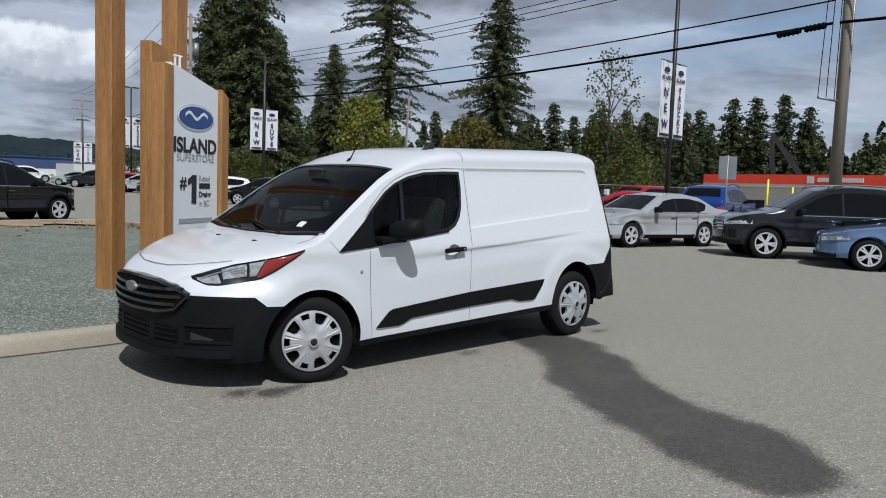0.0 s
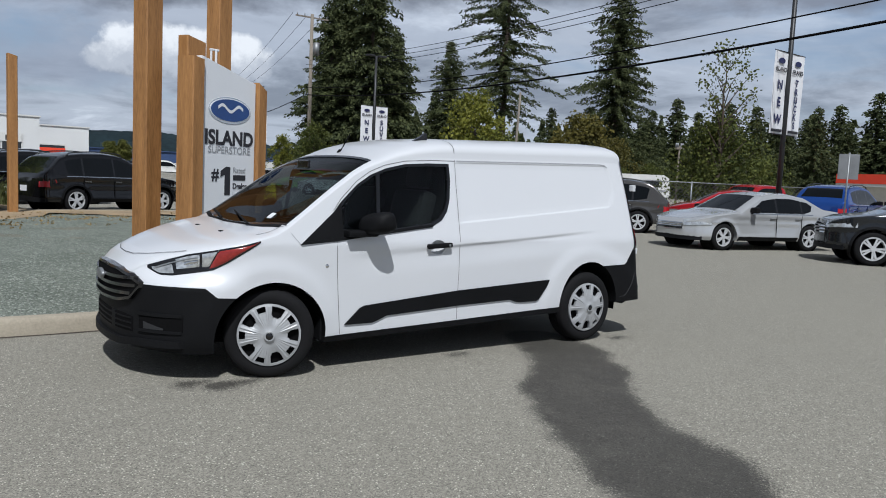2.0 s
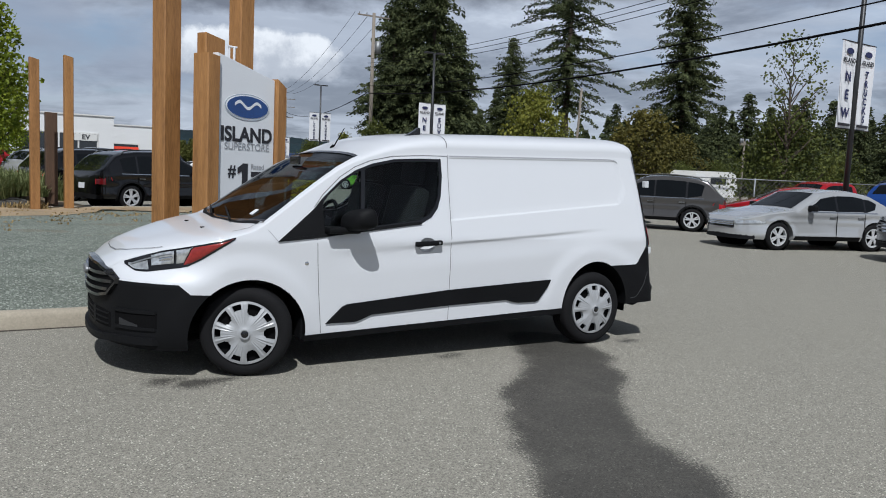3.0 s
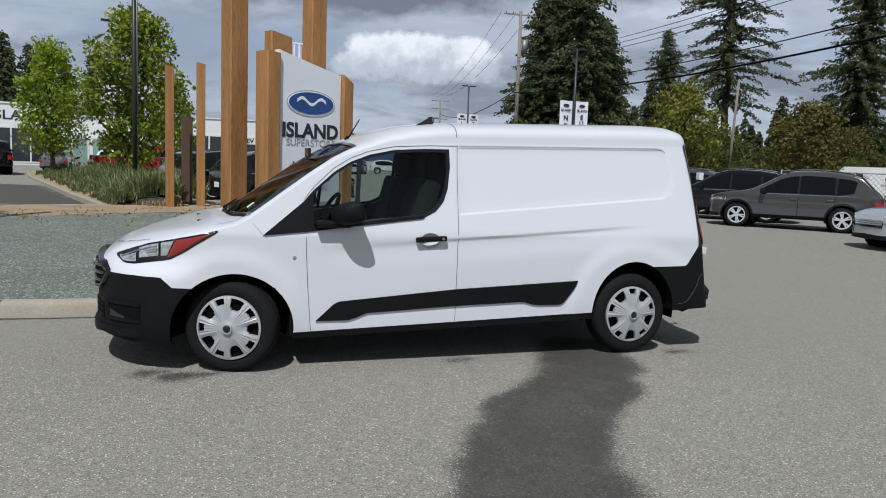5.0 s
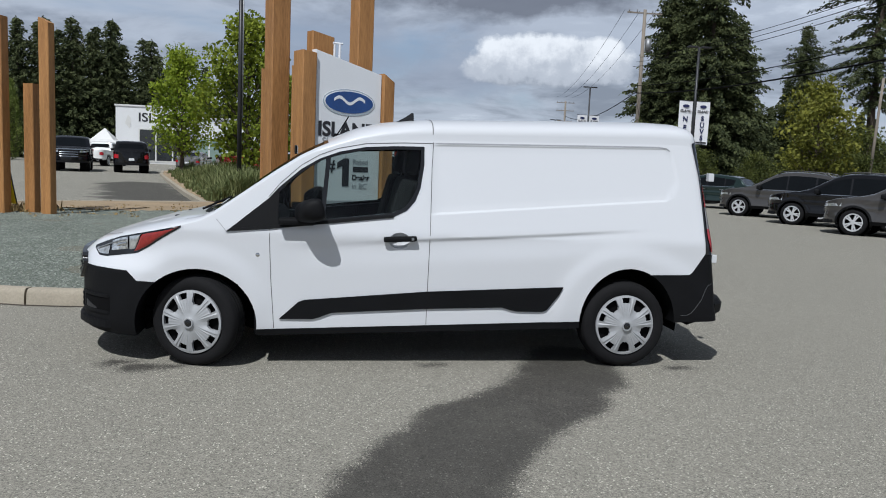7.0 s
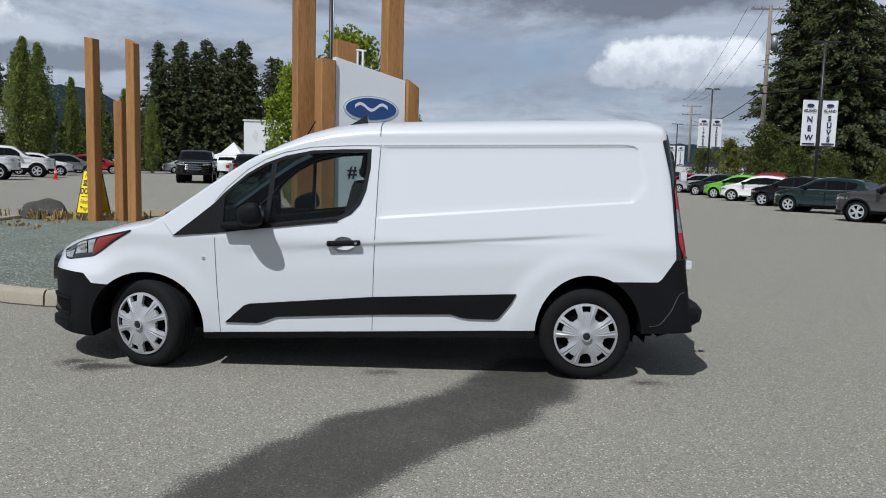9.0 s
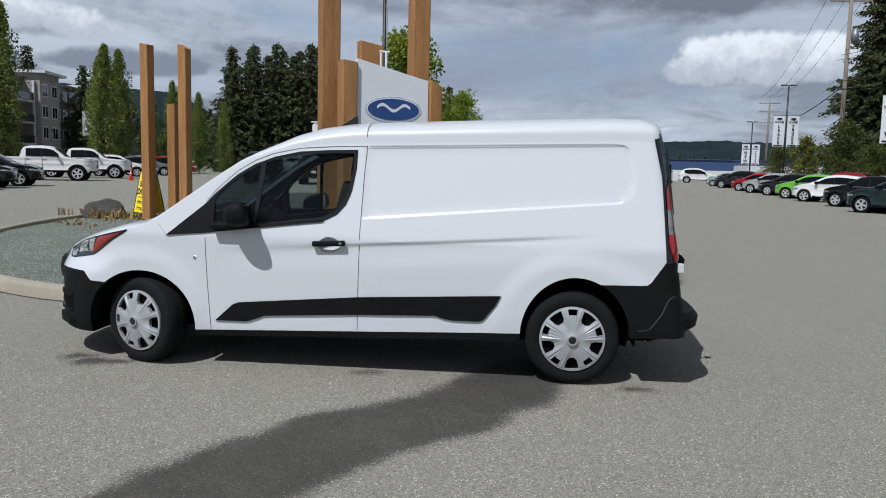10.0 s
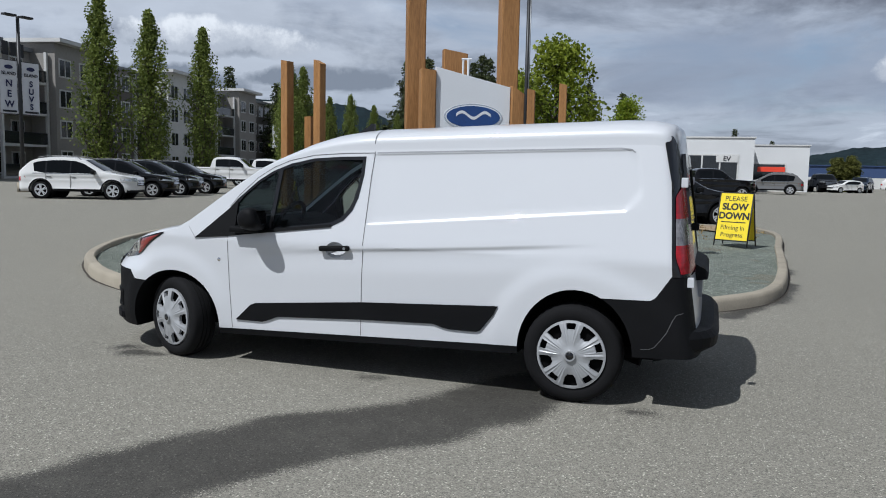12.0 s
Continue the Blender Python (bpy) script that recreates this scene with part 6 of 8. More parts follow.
def park(form, front, turn, color, label, group="", near=-1, size=1.0, metal=0.35):
    """Parks a car with one front wheel at a spot; turn is the way from front to back; near is the side of that wheel."""
    F = FORMS[form]
    a = radians(turn)
    side = Vector((-math.sin(a), math.cos(a), 0)) * (-near * F["half"] * size)
    m = Matrix.Translation(Vector((*front, 0)) + side) @ pose(0, 0, 0, 0, 0, turn) @ Matrix.Scale(size, 4)
    key = form
    if key not in MASTERS:
        MASTERS[key] = master_car(form)
        MASTERS[key].matrix_basis = m
        car = MASTERS[key]
    else:
        car = copy_thing(MASTERS[key], Matrix.Identity(4))
        car.matrix_basis = m
    car.name = "pickup_truck" if form == "pickup" else "car"
    tagged(car, label, "pickup truck" if form == "pickup" else "car", group)
    for ob in car.children:
        if ob.name.startswith("body"):
            ob.material_slots[0].link = "OBJECT"
            ob.material_slots[0].material = paint(*color)
    return car


BLACK = ("jet", (0.0045, 0.0045, 0.0055), 0.1)
CHARCOAL = ("charcoal", (0.017, 0.019, 0.022), 0.4)
TAUPE = ("taupe", (0.078, 0.075, 0.074), 0.4)
SILVERC = ("silver", (0.48, 0.49, 0.50), 0.45)
WHITEC = ("white", (0.72, 0.72, 0.71), 0.0)
REDC = ("red", (0.35, 0.012, 0.018), 0.2)
GREENC = ("lime", (0.16, 0.46, 0.04), 0.1)
BLUEC = ("blue", (0.015, 0.06, 0.26), 0.4)
PALEBLUE = ("pale_blue", (0.16, 0.25, 0.44), 0.5)
PALETEAL = ("pale_teal", (0.36, 0.48, 0.47), 0.3)
NAVYC = ("navy", (0.014, 0.030, 0.065), 0.4)
DGREEN = ("dark_green", (0.018, 0.034, 0.032), 0.4)
GREYC = ("grey", (0.22, 0.215, 0.21), 0.55)

ROW = "cars parked along the lot's edge"
park("sedan", (13.9, 6.12), -13, SILVERC, "silver sedan parked on asphalt with a green windscreen sticker", ROW)
park("suv", (14.45, 2.93), -50, CHARCOAL, "dark charcoal crossover parked nose-out on asphalt", ROW, size=1.05)
park("sedan", (13.75, 0.55), -66, PALEBLUE, "pale blue sedan parked nose-out on asphalt", ROW)
park("suv", (14.5, 12.85), -48.5, TAUPE, "taupe grey compact crossover with silver wheels", ROW)
park("suv", (15.0, 16.3), -47, BLACK, "black compact crossover parked nose-out", ROW)
park("suv", (15.4, 20.1), -47, TAUPE, "grey crossover with silver roof rails", ROW)
park("hatch", (15.8, 26.2), -47, DGREEN, "small dark green car with black wheels", ROW)
park("hatch", (16.9, 31.6), -47, BLACK, "black hatchback with silver wheels", ROW)
park("hatch", (17.4, 37.0), -38, WHITEC, "white hatchback parked nose-out", ROW)
park("hatch", (17.9, 41.4), -38, GREENC, "lime green hatchback parked nose-out", ROW)
park("hatch", (18.5, 46.8), -38, CHARCOAL, "charcoal grey hatchback parked nose-out", ROW)
park("hatch", (18.9, 52.0), -38, SILVERC, "silver hatchback parked nose-out", ROW)
park("hatch", (19.5, 57.2), -36, REDC, "red hatchback parked nose-out", ROW)
park("hatch", (20.6, 67.0), -32, CHARCOAL, "dark charcoal hatchback parked nose-out", ROW, size=1.1)
park("hatch", (21.6, 74.5), -32, PALETEAL, "pale teal hatchback parked nose-out", ROW)
park("suv", (23.2, 51.5), -38, REDC, "dark red crossover behind the front row")
park("suv", (22.6, 31.5), -47, CHARCOAL, "dark grey crossover in the second row")
park("suv", (30.6, 10.4), 188, BLUEC, "blue crossover parked behind the silver sedan", near=1, size=1.12)
park("pickup", (25.6, 13.6), -12, REDC, "red pickup truck parked behind the sedan", near=-1, size=0.9)
park("hatch", (19.6, 11.5), -45, REDC, "red hatchback parked beyond the fence")

# across the island: black SUV side-on, with others behind it
park("suv", (4.15, 18.55), 202, BLACK, "black compact crossover parked beyond the gravel island", near=1)
park("suv", (2.9, 22.3), 202, BLACK, "black crossover with a roof rack", near=1)
park("suv", (2.4, 26.0), 202, SILVERC, "silver crossover parked beyond the gravel island", near=1)
park("pickup", (5.6, 44.5), 195, BLACK, "black pickup truck parked by the showroom", near=1)
park("suv", (7.1, 66.0), -4, GREYC, "silver-grey crossover parked by the showroom", size=1.12)
park("pickup", (14.2, 83.0), 98, BLACK, "black pickup truck parked at the far end", near=1)
park("hatch", (16.2, 81.5), 32, WHITEC, "small white car parked at the far end", size=0.9)
park("suv", (19.0, 84.0), 70, NAVYC, "dark blue crossover seen from its end at the far end")
park("suv", (25.9, 93.0), 167, WHITEC, "white crossover parked at the far end", near=1, size=1.12)

# driveway and the lot by the apartments
park("pickup", (-10.9, 47.6), -76, BLACK, "black pickup truck seen from behind on the driveway", "trucks on the driveway", near=1)
park("pickup", (-13.0, 42.6), 104, BLACK, "black pickup truck with a dark grille on the driveway", "trucks on the driveway", near=-1, size=1.08)
park("pickup", (-16.0, 62.5), -95, WHITEC, "white pickup truck on the driveway", "trucks on the driveway", near=1)
park("sedan", (-8.3, 58.0), -95, GREYC, "grey sedan on the driveway", near=1)
park("suv", (-4.4, 54.5), -95, WHITEC, "white crossover beyond the planting bed", near=1)
park("pickup", (-0.6, 42.0), 200, REDC, "red pickup truck beyond the planting bed", near=1)
LOT = "vehicles parked by the apartments"
park("suv", (-18.83, 19.74), 204, WHITEC, "white crossover with dark windows parked by the apartments", LOT, near=1, size=1.03)
park("suv", (-19.3, 22.6), 204, BLACK, "black crossover parked by the apartments", LOT, near=1)
park("suv", (-20.0, 25.3), 204, CHARCOAL, "dark charcoal crossover parked by the apartments", LOT, near=1)
park("suv", (-20.7, 28.2), 204, BLACK, "black crossover parked by the apartments", LOT, near=1)
park("pickup", (-23.6, 37.6), 204, WHITEC, "tall white pickup truck parked by the apartments", LOT, near=1, size=1.06)
park("pickup", (-25.2, 44.6), 204, WHITEC, "tall white pickup truck parked by the apartments", LOT, near=1, size=1.06)
park("suv", (-27.0, 51.0), 204, WHITEC, "white crossover parked by the apartments", LOT, near=1)
park("suv", (-27.5, 56.5), 204, GREYC, "grey crossover parked by the apartments", LOT, near=1)
park("suv", (-28.0, 62.0), 204, REDC, "red crossover parked by the apartments", LOT, near=1)
park("sedan", (-24.0, 74.0), 204, SILVERC, "silver sedan at the end of the lot", LOT, near=1)
park("hatch", (-20.0, 78.0), 204, REDC, "red hatchback at the end of the lot", LOT, near=1)


# ---- trees ----
def foliage(name, dark, light, rough=0.7, glow=0.25):
    """Leaves: colour by leaf, with some light let through."""
    mt, nt, p = nodes_of(name)
    N, L = nt.nodes.new, nt.links.new
    geo = N("ShaderNodeNewGeometry")
    tc = N("ShaderNodeTexCoord")
    n = N("ShaderNodeTexNoise")
    n.inputs["Scale"].default_value = 0.35
    L(tc.outputs["Object"], n.inputs["Vector"])
    add = N("ShaderNodeMath")
    add.operation = "MULTIPLY_ADD"
    L(geo.outputs["Random Per Island"], add.inputs[0])
    add.inputs[1].default_value = 0.65
    off = N("ShaderNodeMath")
    off.operation = "MULTIPLY_ADD"
    L(n.outputs[0], off.inputs[0])
    off.inputs[1].default_value, off.inputs[2].default_value = 1.1, -0.4
    L(off.outputs[0], add.inputs[2])
    mix = N("ShaderNodeMix")
    mix.data_type = "RGBA"
    L(add.outputs[0], mix.inputs["Factor"])
    mix.inputs["A"].default_value, mix.inputs["B"].default_value = (*dark, 1), (*light, 1)
    L(mix.outputs["Result"], p.inputs["Base Color"])
    p.inputs["Roughness"].default_value = rough
    p.inputs["Specular IOR Level"].default_value = 0.25
    if glow:
        tr, ms = N("ShaderNodeBsdfTranslucent"), N("ShaderNodeMixShader")
        L(mix.outputs["Result"], tr.inputs[0])
        ms.inputs[0].default_value = glow
        L(p.outputs[0], ms.inputs[1])
        L(tr.outputs[0], ms.inputs[2])
        L(ms.outputs[0], nt.nodes["Material Output"].inputs[0])
    return mt


FIR = foliage("fir_needles", (0.014, 0.023, 0.011), (0.105, 0.122, 0.048), 0.85, 0.08)
LIME_LEAF = foliage("lime_leaves", (0.11, 0.175, 0.012), (0.33, 0.40, 0.035), 0.6, 0.35)
POPLAR_LEAF = foliage("poplar_leaves", (0.055, 0.090, 0.018), (0.30, 0.35, 0.085), 0.65, 0.35)
BUSH_LEAF = foliage("bush_leaves", (0.030, 0.046, 0.011), (0.150, 0.165, 0.038), 0.7, 0.25)
RUST_LEAF = foliage("rust_leaves", (0.045, 0.046, 0.012), (0.175, 0.150, 0.035), 0.7, 0.25)
GRASS_LEAF = foliage("grass_blades", (0.075, 0.105, 0.032), (0.26, 0.28, 0.125), 0.7, 0.3)
STRAW = foliage("straw", (0.20, 0.14, 0.06), (0.42, 0.31, 0.15), 0.8, 0.2)
BARK = mat("bark", (0.075, 0.058, 0.045), 0.95, var=0.4, scale=2, grain=14, bump=1.0, stretch=(3, 3, 0.6))


def quad_cloud(centres, ways, sizes, aspect, rng, name, material, parent, kind=None):
    """Many small four-cornered leaves or sprays, each one with a bend across its middle."""
    n = len(centres)
    c, w = np.array(centres), np.array(ways)
    w /= np.linalg.norm(w, axis=1)[:, None] + 1e-9
    r = rng.normal(size=(n, 3))
    s = np.cross(w, r)
    s /= np.linalg.norm(s, axis=1)[:, None] + 1e-9
    u = np.cross(w, s)
    z = np.array(sizes)[:, None]
    a, b = c - w * z * 0.5, c + w * z * 0.5
    l, q = c + s * z * aspect + u * z * 0.08, c - s * z * aspect + u * z * 0.08
    verts = np.stack([a, l, b, q], axis=1).reshape(-1, 3)
    faces = [(4 * i, 4 * i + 1, 4 * i + 2, 4 * i + 3) for i in range(n)]
    me = bpy.data.meshes.new(name)
    me.from_pydata(verts.tolist(), [], faces)
    me.materials.append(material)
    return part(name, me, None, parent)


def trunk_mesh(h, r, rng, lean=0.0, limbs=()):
    bm = bmesh.new()
    k = 10
    pts = [Vector((lean * h * (i / k) ** 2 + rng.uniform(-1, 1) * 0.01 * h * (i > 0), rng.uniform(-1, 1) * 0.008 * h * (i > 0), h * i / k)) for i in range(k + 1)]
    for i in range(k):
        add_tube(bm, pts[i], pts[i + 1], r * (1 - i / k) ** 0.8 + 0.015, r * (1 - (i + 1) / k) ** 0.8 + 0.012, 8, False)
    for a, b, q in limbs:
        add_tube(bm, a, b, q, q * 0.35, 6, False)
    for f in bm.faces:
        f.smooth = True
    return bm


def conifer(name, seed, h, r, start=0.06, thin=1.0, m=None, label="", material=None, spray=0.55, wild=0.25, point=0.72, fine=2, gaps=0.10):
    """Fir: whorls of drooping boughs with hanging sprays, gaps and an uneven outline."""
    rng = np.random.default_rng(seed)
    py = random.Random(seed)
    tree = empty(name, m or Matrix(), label, "tree")
    part("trunk", trunk_mesh(h * 0.97, h * 0.013 + 0.05, py), BARK, tree)
    cs, ws, ss = [], [], []
    z = h * start
    while z < h * 0.985:
        f = (z / h - start) / (1 - start)
        reach = r * ((1 - f) ** point) * (0.84 + 0.16 * math.sin(f * 21 + seed)) + 0.15
        count = max(3, int(round((7 - 3 * f) * thin)))
        a0 = py.random() * 6.28
        for b in range(count):
            if py.random() < gaps * thin:
                continue
            a = a0 + 6.283 * b / count + py.uniform(-0.3, 0.3)
            long = reach * py.uniform(1 - wild * 1.6, 1 + wild)
            rise = 0.35 * f - 0.12 + py.uniform(-0.1, 0.1)
            steps = max(2, int(long / (spray * 0.42)))
            for k in range(steps):
                t = (k + 0.6) / steps
                d = long * t
                x, y = math.cos(a) * d, math.sin(a) * d
                zz = z + rise * d - 0.18 * d * t + py.uniform(-0.12, 0.12)
                for q in (-1, 0, 1):
                    turn = a + q * 0.75 + py.uniform(-0.25, 0.25)
                    size = spray * py.uniform(0.65, 1.25) * (1.1 - 0.45 * t if q else 1.0)
                    off = size * 0.3
                    cs.append((x + math.cos(turn) * off, y + math.sin(turn) * off, zz - py.uniform(0.0, 0.14)))
                    ws.append((math.cos(turn), math.sin(turn), -0.38 + py.uniform(-0.3, 0.25)))
                    ss.append(size)
        z += (0.62 - 0.28 * f) * (0.9 + 0.25 * py.random()) * (spray / 0.55)
    # each bough spray is broken up into slim hanging sprays
    c, w, q = np.array(cs), np.array(ws), np.array(ss)[:, None]
    cc, ww, qq = [], [], []
    for _ in range(fine):
        cc.append(c + w * q * rng.uniform(-0.55, 0.55, (len(c), 1)) + rng.normal(size=c.shape) * q * 0.17)
        ww.append(w + rng.normal(size=c.shape) * 0.42 + np.array([0, 0, -0.16]))
        qq.append(q[:, 0] * rng.uniform(0.62, 1.05, len(c)) * (2.6 / (fine + 0.9)) ** 0.5)
    quad_cloud(np.concatenate(cc), np.concatenate(ww), np.concatenate(qq), 0.23 if fine > 2 else 0.27, rng, "crown", material or FIR, tree)
    return tree


def broadleaf(name, seed, h, spread_r, base, clumps, leaves, leaf, material, m, label, column=False, trunk_r=0.12, sparse=0.0, category="tree"):
    """Leafy tree: trunk, forked limbs, and leaves in clumps round the limb ends."""
    rng = np.random.default_rng(seed)
    py = random.Random(seed)
    tree = empty(name, m, label, category)
    limbs, cs, ws, ss = [], [], [], []
    for k in range(clumps):
        f = (k + 0.5) / clumps
        z = base + (h - base) * (f ** 0.9)
        if column:
            rad = spread_r * 1.30 * ((f + 0.04) ** 0.25) * ((1 - f) ** 0.72) * py.uniform(0.15, 1.0) * py.choice((0.7, 1.0, 1.0, 1.45))
        else:
            rad = spread_r * (math.sin(math.pi * (0.12 + 0.85 * f)) ** 0.7) * py.uniform(0.25, 1.0)
        a = k * 2.39996 + py.uniform(-0.4, 0.4)
        c = Vector((math.cos(a) * rad, math.sin(a) * rad, z + py.uniform(-0.15, 0.15)))
        root = Vector((0, 0, max(base * 0.8, z - (rad * (2.2 if column else 0.9)) - 0.3)))
        limbs.append((root, c, 0.02 + 0.012 * h * (1 - f) * 0.3))
        size = spread_r * (0.34 * (1.2 - 0.6 * f) if column else 0.40) * py.uniform(0.6, 1.3)
        for _ in range(leaves):
            v = rng.normal(size=3)
            v = v / (np.linalg.norm(v) + 1e-9) * (py.random() ** 0.45) * size
            v[2] *= 2.0 if column else 0.8
            cs.append((c.x + v[0], c.y + v[1], c.z + v[2]))
            ws.append(rng.normal(size=3) + np.array([0, 0, -0.35]))
            ss.append(leaf * py.uniform(0.6, 1.4))
    part("trunk", trunk_mesh(h * 0.9, trunk_r, py, 0.0, limbs), BARK, tree)
    quad_cloud(cs, ws, ss, 0.36, rng, "crown", material, tree)
    return tree


def plant(master, x, y, scale=1.0, turn=0.0, tall=1.0, label=""):
    t = copy_thing(master, Matrix.Identity(4))
    t.matrix_basis = pose(x, y, 0, 0, 0, turn) @ Matrix.Diagonal((scale, scale, scale * tall, 1))
    if label:
        t["label"] = label
    return t


FIRS = "firs along the road"
fir_a = conifer("fir_tree", 11, 20.5, 6.0, 0.02, 2.0, pose(33.6, 67.3, 0), "tall dense dark green fir", spray=0.60, point=0.92, fine=5)
fir_b = conifer("fir_tree", 23, 24.5, 7.0, 0.04, 1.6, pose(64.0, 56.2, 0, 0, 0, 40), "tall dark green fir with tiered boughs", spray=0.58, wild=0.30, point=0.66, fine=5)
fir_c = conifer("fir_tree", 37, 15.5, 3.6, 0.02, 1.25, pose(47.4, 76.4, 0) @ Matrix.Scale(0.86, 4), "slim dark green fir spire", spray=0.52)
fir_d = conifer("fir_tree", 41, 17.0, 4.6, 0.02, 1.35, pose(-31.1, 99.7, 0), "dark green fir behind the lot", spray=0.50, point=0.9, wild=0.35)
pine = conifer("pine_tree", 53, 31.0, 6.2, 0.30, 1.25, pose(54.4, 64.9, 0), "tall open-crowned pine with a bare trunk", spray=0.62, wild=0.55, point=0.40, fine=6, gaps=0.30)
for x, y, s, turn, tall, src in (
        (37.4, 65.6, 1.22, 70, 1.12, fir_a), (35.4, 67.8, 1.08, 20, 1.0, fir_a), (40.6, 65.8, 0.80, 250, 1.0, fir_a), (43.5, 72.0, 0.42, 210, 0.95, fir_b),
        (47.2, 65.4, 0.60, 30, 1.12, fir_b), (50.5, 66.5, 0.72, 160, 1.0, fir_c), (49.2, 71.0, 0.80, 100, 0.95, fir_c), (52.5, 70.5, 0.68, 20, 0.95, fir_d), (60.5, 63.0, 0.66, 60, 1.0, fir_c), (63.0, 62.0, 0.60, 200, 0.9, fir_d),
        (83.7, 63.3, 0.80, 10, 1.0, fir_d), (80.0, 66.0, 0.72, 90, 0.95, fir_c), (103.2, 51.3, 0.82, 20, 1.0, fir_d), (105.3, 47.2, 0.92, 140, 1.0, fir_d), (106.6, 44.4, 0.93, 240, 1.0, fir_d),
        (108.0, 41.0, 0.95, 310, 1.0, fir_d), (109.3, 37.9, 0.85, 80, 1.0, fir_d), (98.0, 56.0, 0.75, 200, 1.0, fir_d), (100.5, 53.5, 0.8, 50, 1.0, fir_c), (94.0, 58.0, 0.78, 10, 1.0, fir_d),
        (90.0, 61.0, 0.74, 150, 1.0, fir_d), (76.0, 72.0, 0.72, 250, 1.0, fir_d),
        (-22.3, 87.1, 0.78, 10, 1.0, fir_d), (-19.4, 87.8, 0.82, 80, 1.0, fir_d), (-17.0, 88.3, 0.76, 150, 1.0, fir_d), (-14.4, 93.8, 0.77, 220, 1.0, fir_c), (-11.5, 94.0, 0.76, 30, 1.0, fir_d), (-7.5, 96.0, 0.7, 310, 1.0, fir_d),
        (-32.2, 83.8, 0.88, 60, 1.0, fir_d), (-29.7, 84.5, 0.90, 300, 1.0, fir_d), (-27.3, 85.5, 0.92, 130, 1.0, fir_d), (-23.5, 86.6, 0.93, 200, 1.0, fir_d), (-25.4, 86.0, 0.84, 20, 1.0, fir_d),
        (-37.5, 97.5, 0.92, 45, 1.0, fir_d), (-35.2, 98.3, 0.99, 100, 1.0, fir_d), (-28.9, 100.3, 1.0, 170, 1.0, fir_d), (-26.8, 101.0, 1.03, 230, 1.0, fir_d), (-23.5, 101.8, 0.94, 290, 1.0, fir_d), (-21.7, 102.2, 0.9, 350, 1.0, fir_c), (-33.0, 99.0, 0.95, 20, 1.0, fir_d), (-18.8, 102.5, 0.8, 20, 1.0, fir_d),
        (85.0, 56.0, 0.75, 15, 1.0, fir_d), (88.0, 51.0, 0.72, 115, 1.0, fir_d), (93.0, 49.0, 0.7, 215, 1.0, fir_d), (80.0, 57.0, 0.66, 315, 1.0, fir_d), (86.0, 46.0, 0.62, 75, 1.0, fir_d), (76.0, 61.0, 0.66, 175, 1.0, fir_d), (90.0, 43.0, 0.6, 175, 1.0, fir_d), (51.1, 29.7, 0.40, 40, 1.0, fir_d), (52.3, 28.1, 0.44, 130, 1.0, fir_d), (53.6, 26.4, 0.47, 220, 1.0, fir_d), (55.5, 27.8, 0.45, 310, 1.0, fir_d), (6.6, 115.0, 0.54, 15, 1.0, fir_c), (11.7, 115.0, 0.43, 95, 1.0, fir_c), (-64.9, 93.6, 1.05, 15, 1.0, fir_c), (-62.0, 102.0, 0.95, 75, 1.0, fir_c), (-60.0, 106.0, 0.9, 75, 1.0, fir_c), (-52.3, 90.4, 0.95, 75, 1.0, fir_c)):
    wide = 1.4 if x > 70 else 1.08
    plant(src, x, y, s * wide, turn, tall / wide)

# broad-leaved trees in the planting bed
LEAF_GREEN = foliage("maple_leaves", (0.075, 0.115, 0.012), (0.31, 0.36, 0.035), 0.6, 0.35)
lime_a = broadleaf("lime_tree", 5, 6.8, 1.75, 1.4, 60, 120, 0.17, LIME_LEAF, pose(-7.2, 39.2, 0), "young lime-green maple in the planting bed")
lime_b = broadleaf("lime_tree", 8, 6.7, 1.75, 1.2, 70, 130, 0.16, LEAF_GREEN, pose(-2.35, 26.4, 0), "bright lime-green maple in the planting bed")
plant(lime_a, -1.5, 46.5, 0.9, 120)

# poplars before the apartments
pop = broadleaf("poplar_tree", 14, 14.2, 1.9, 0.9, 170, 70, 0.21, POPLAR_LEAF, pose(-42.3, 49.7, 0), "tall columnar poplar before the apartments", column=True)
for x, y, s, turn in ((-39.7, 53.6, 0.94, 50), (-45.3, 47.2, 1.07, 140), (-34.6, 60.0, 0.78, 200), (-36.1, 65.1, 0.80, 20), (-37.8, 64.3, 0.72, 260), (-33.7, 66.3, 0.60, 120), (-31.8, 67.3, 0.62, 310), (-29.6, 68.3, 0.55, 20), (-27.5, 69.5, 0.50, 100)):
    plant(pop, x, y, s, turn)

# two rounded golden-green cypresses before the warehouse
GOLD_LEAF = foliage("cypress_leaves", (0.055, 0.065, 0.014), (0.17, 0.17, 0.040), 0.75, 0.15)
cyp = broadleaf("cypress", 61, 3.5, 1.0, 0.0, 80, 150, 0.15, GOLD_LEAF, pose(16.8, 89.3, 0), "rounded golden-green cypress before the warehouse", trunk_r=0.08, category="shrub")
plant(cyp, 18.2, 89.1, 1.05, 80)

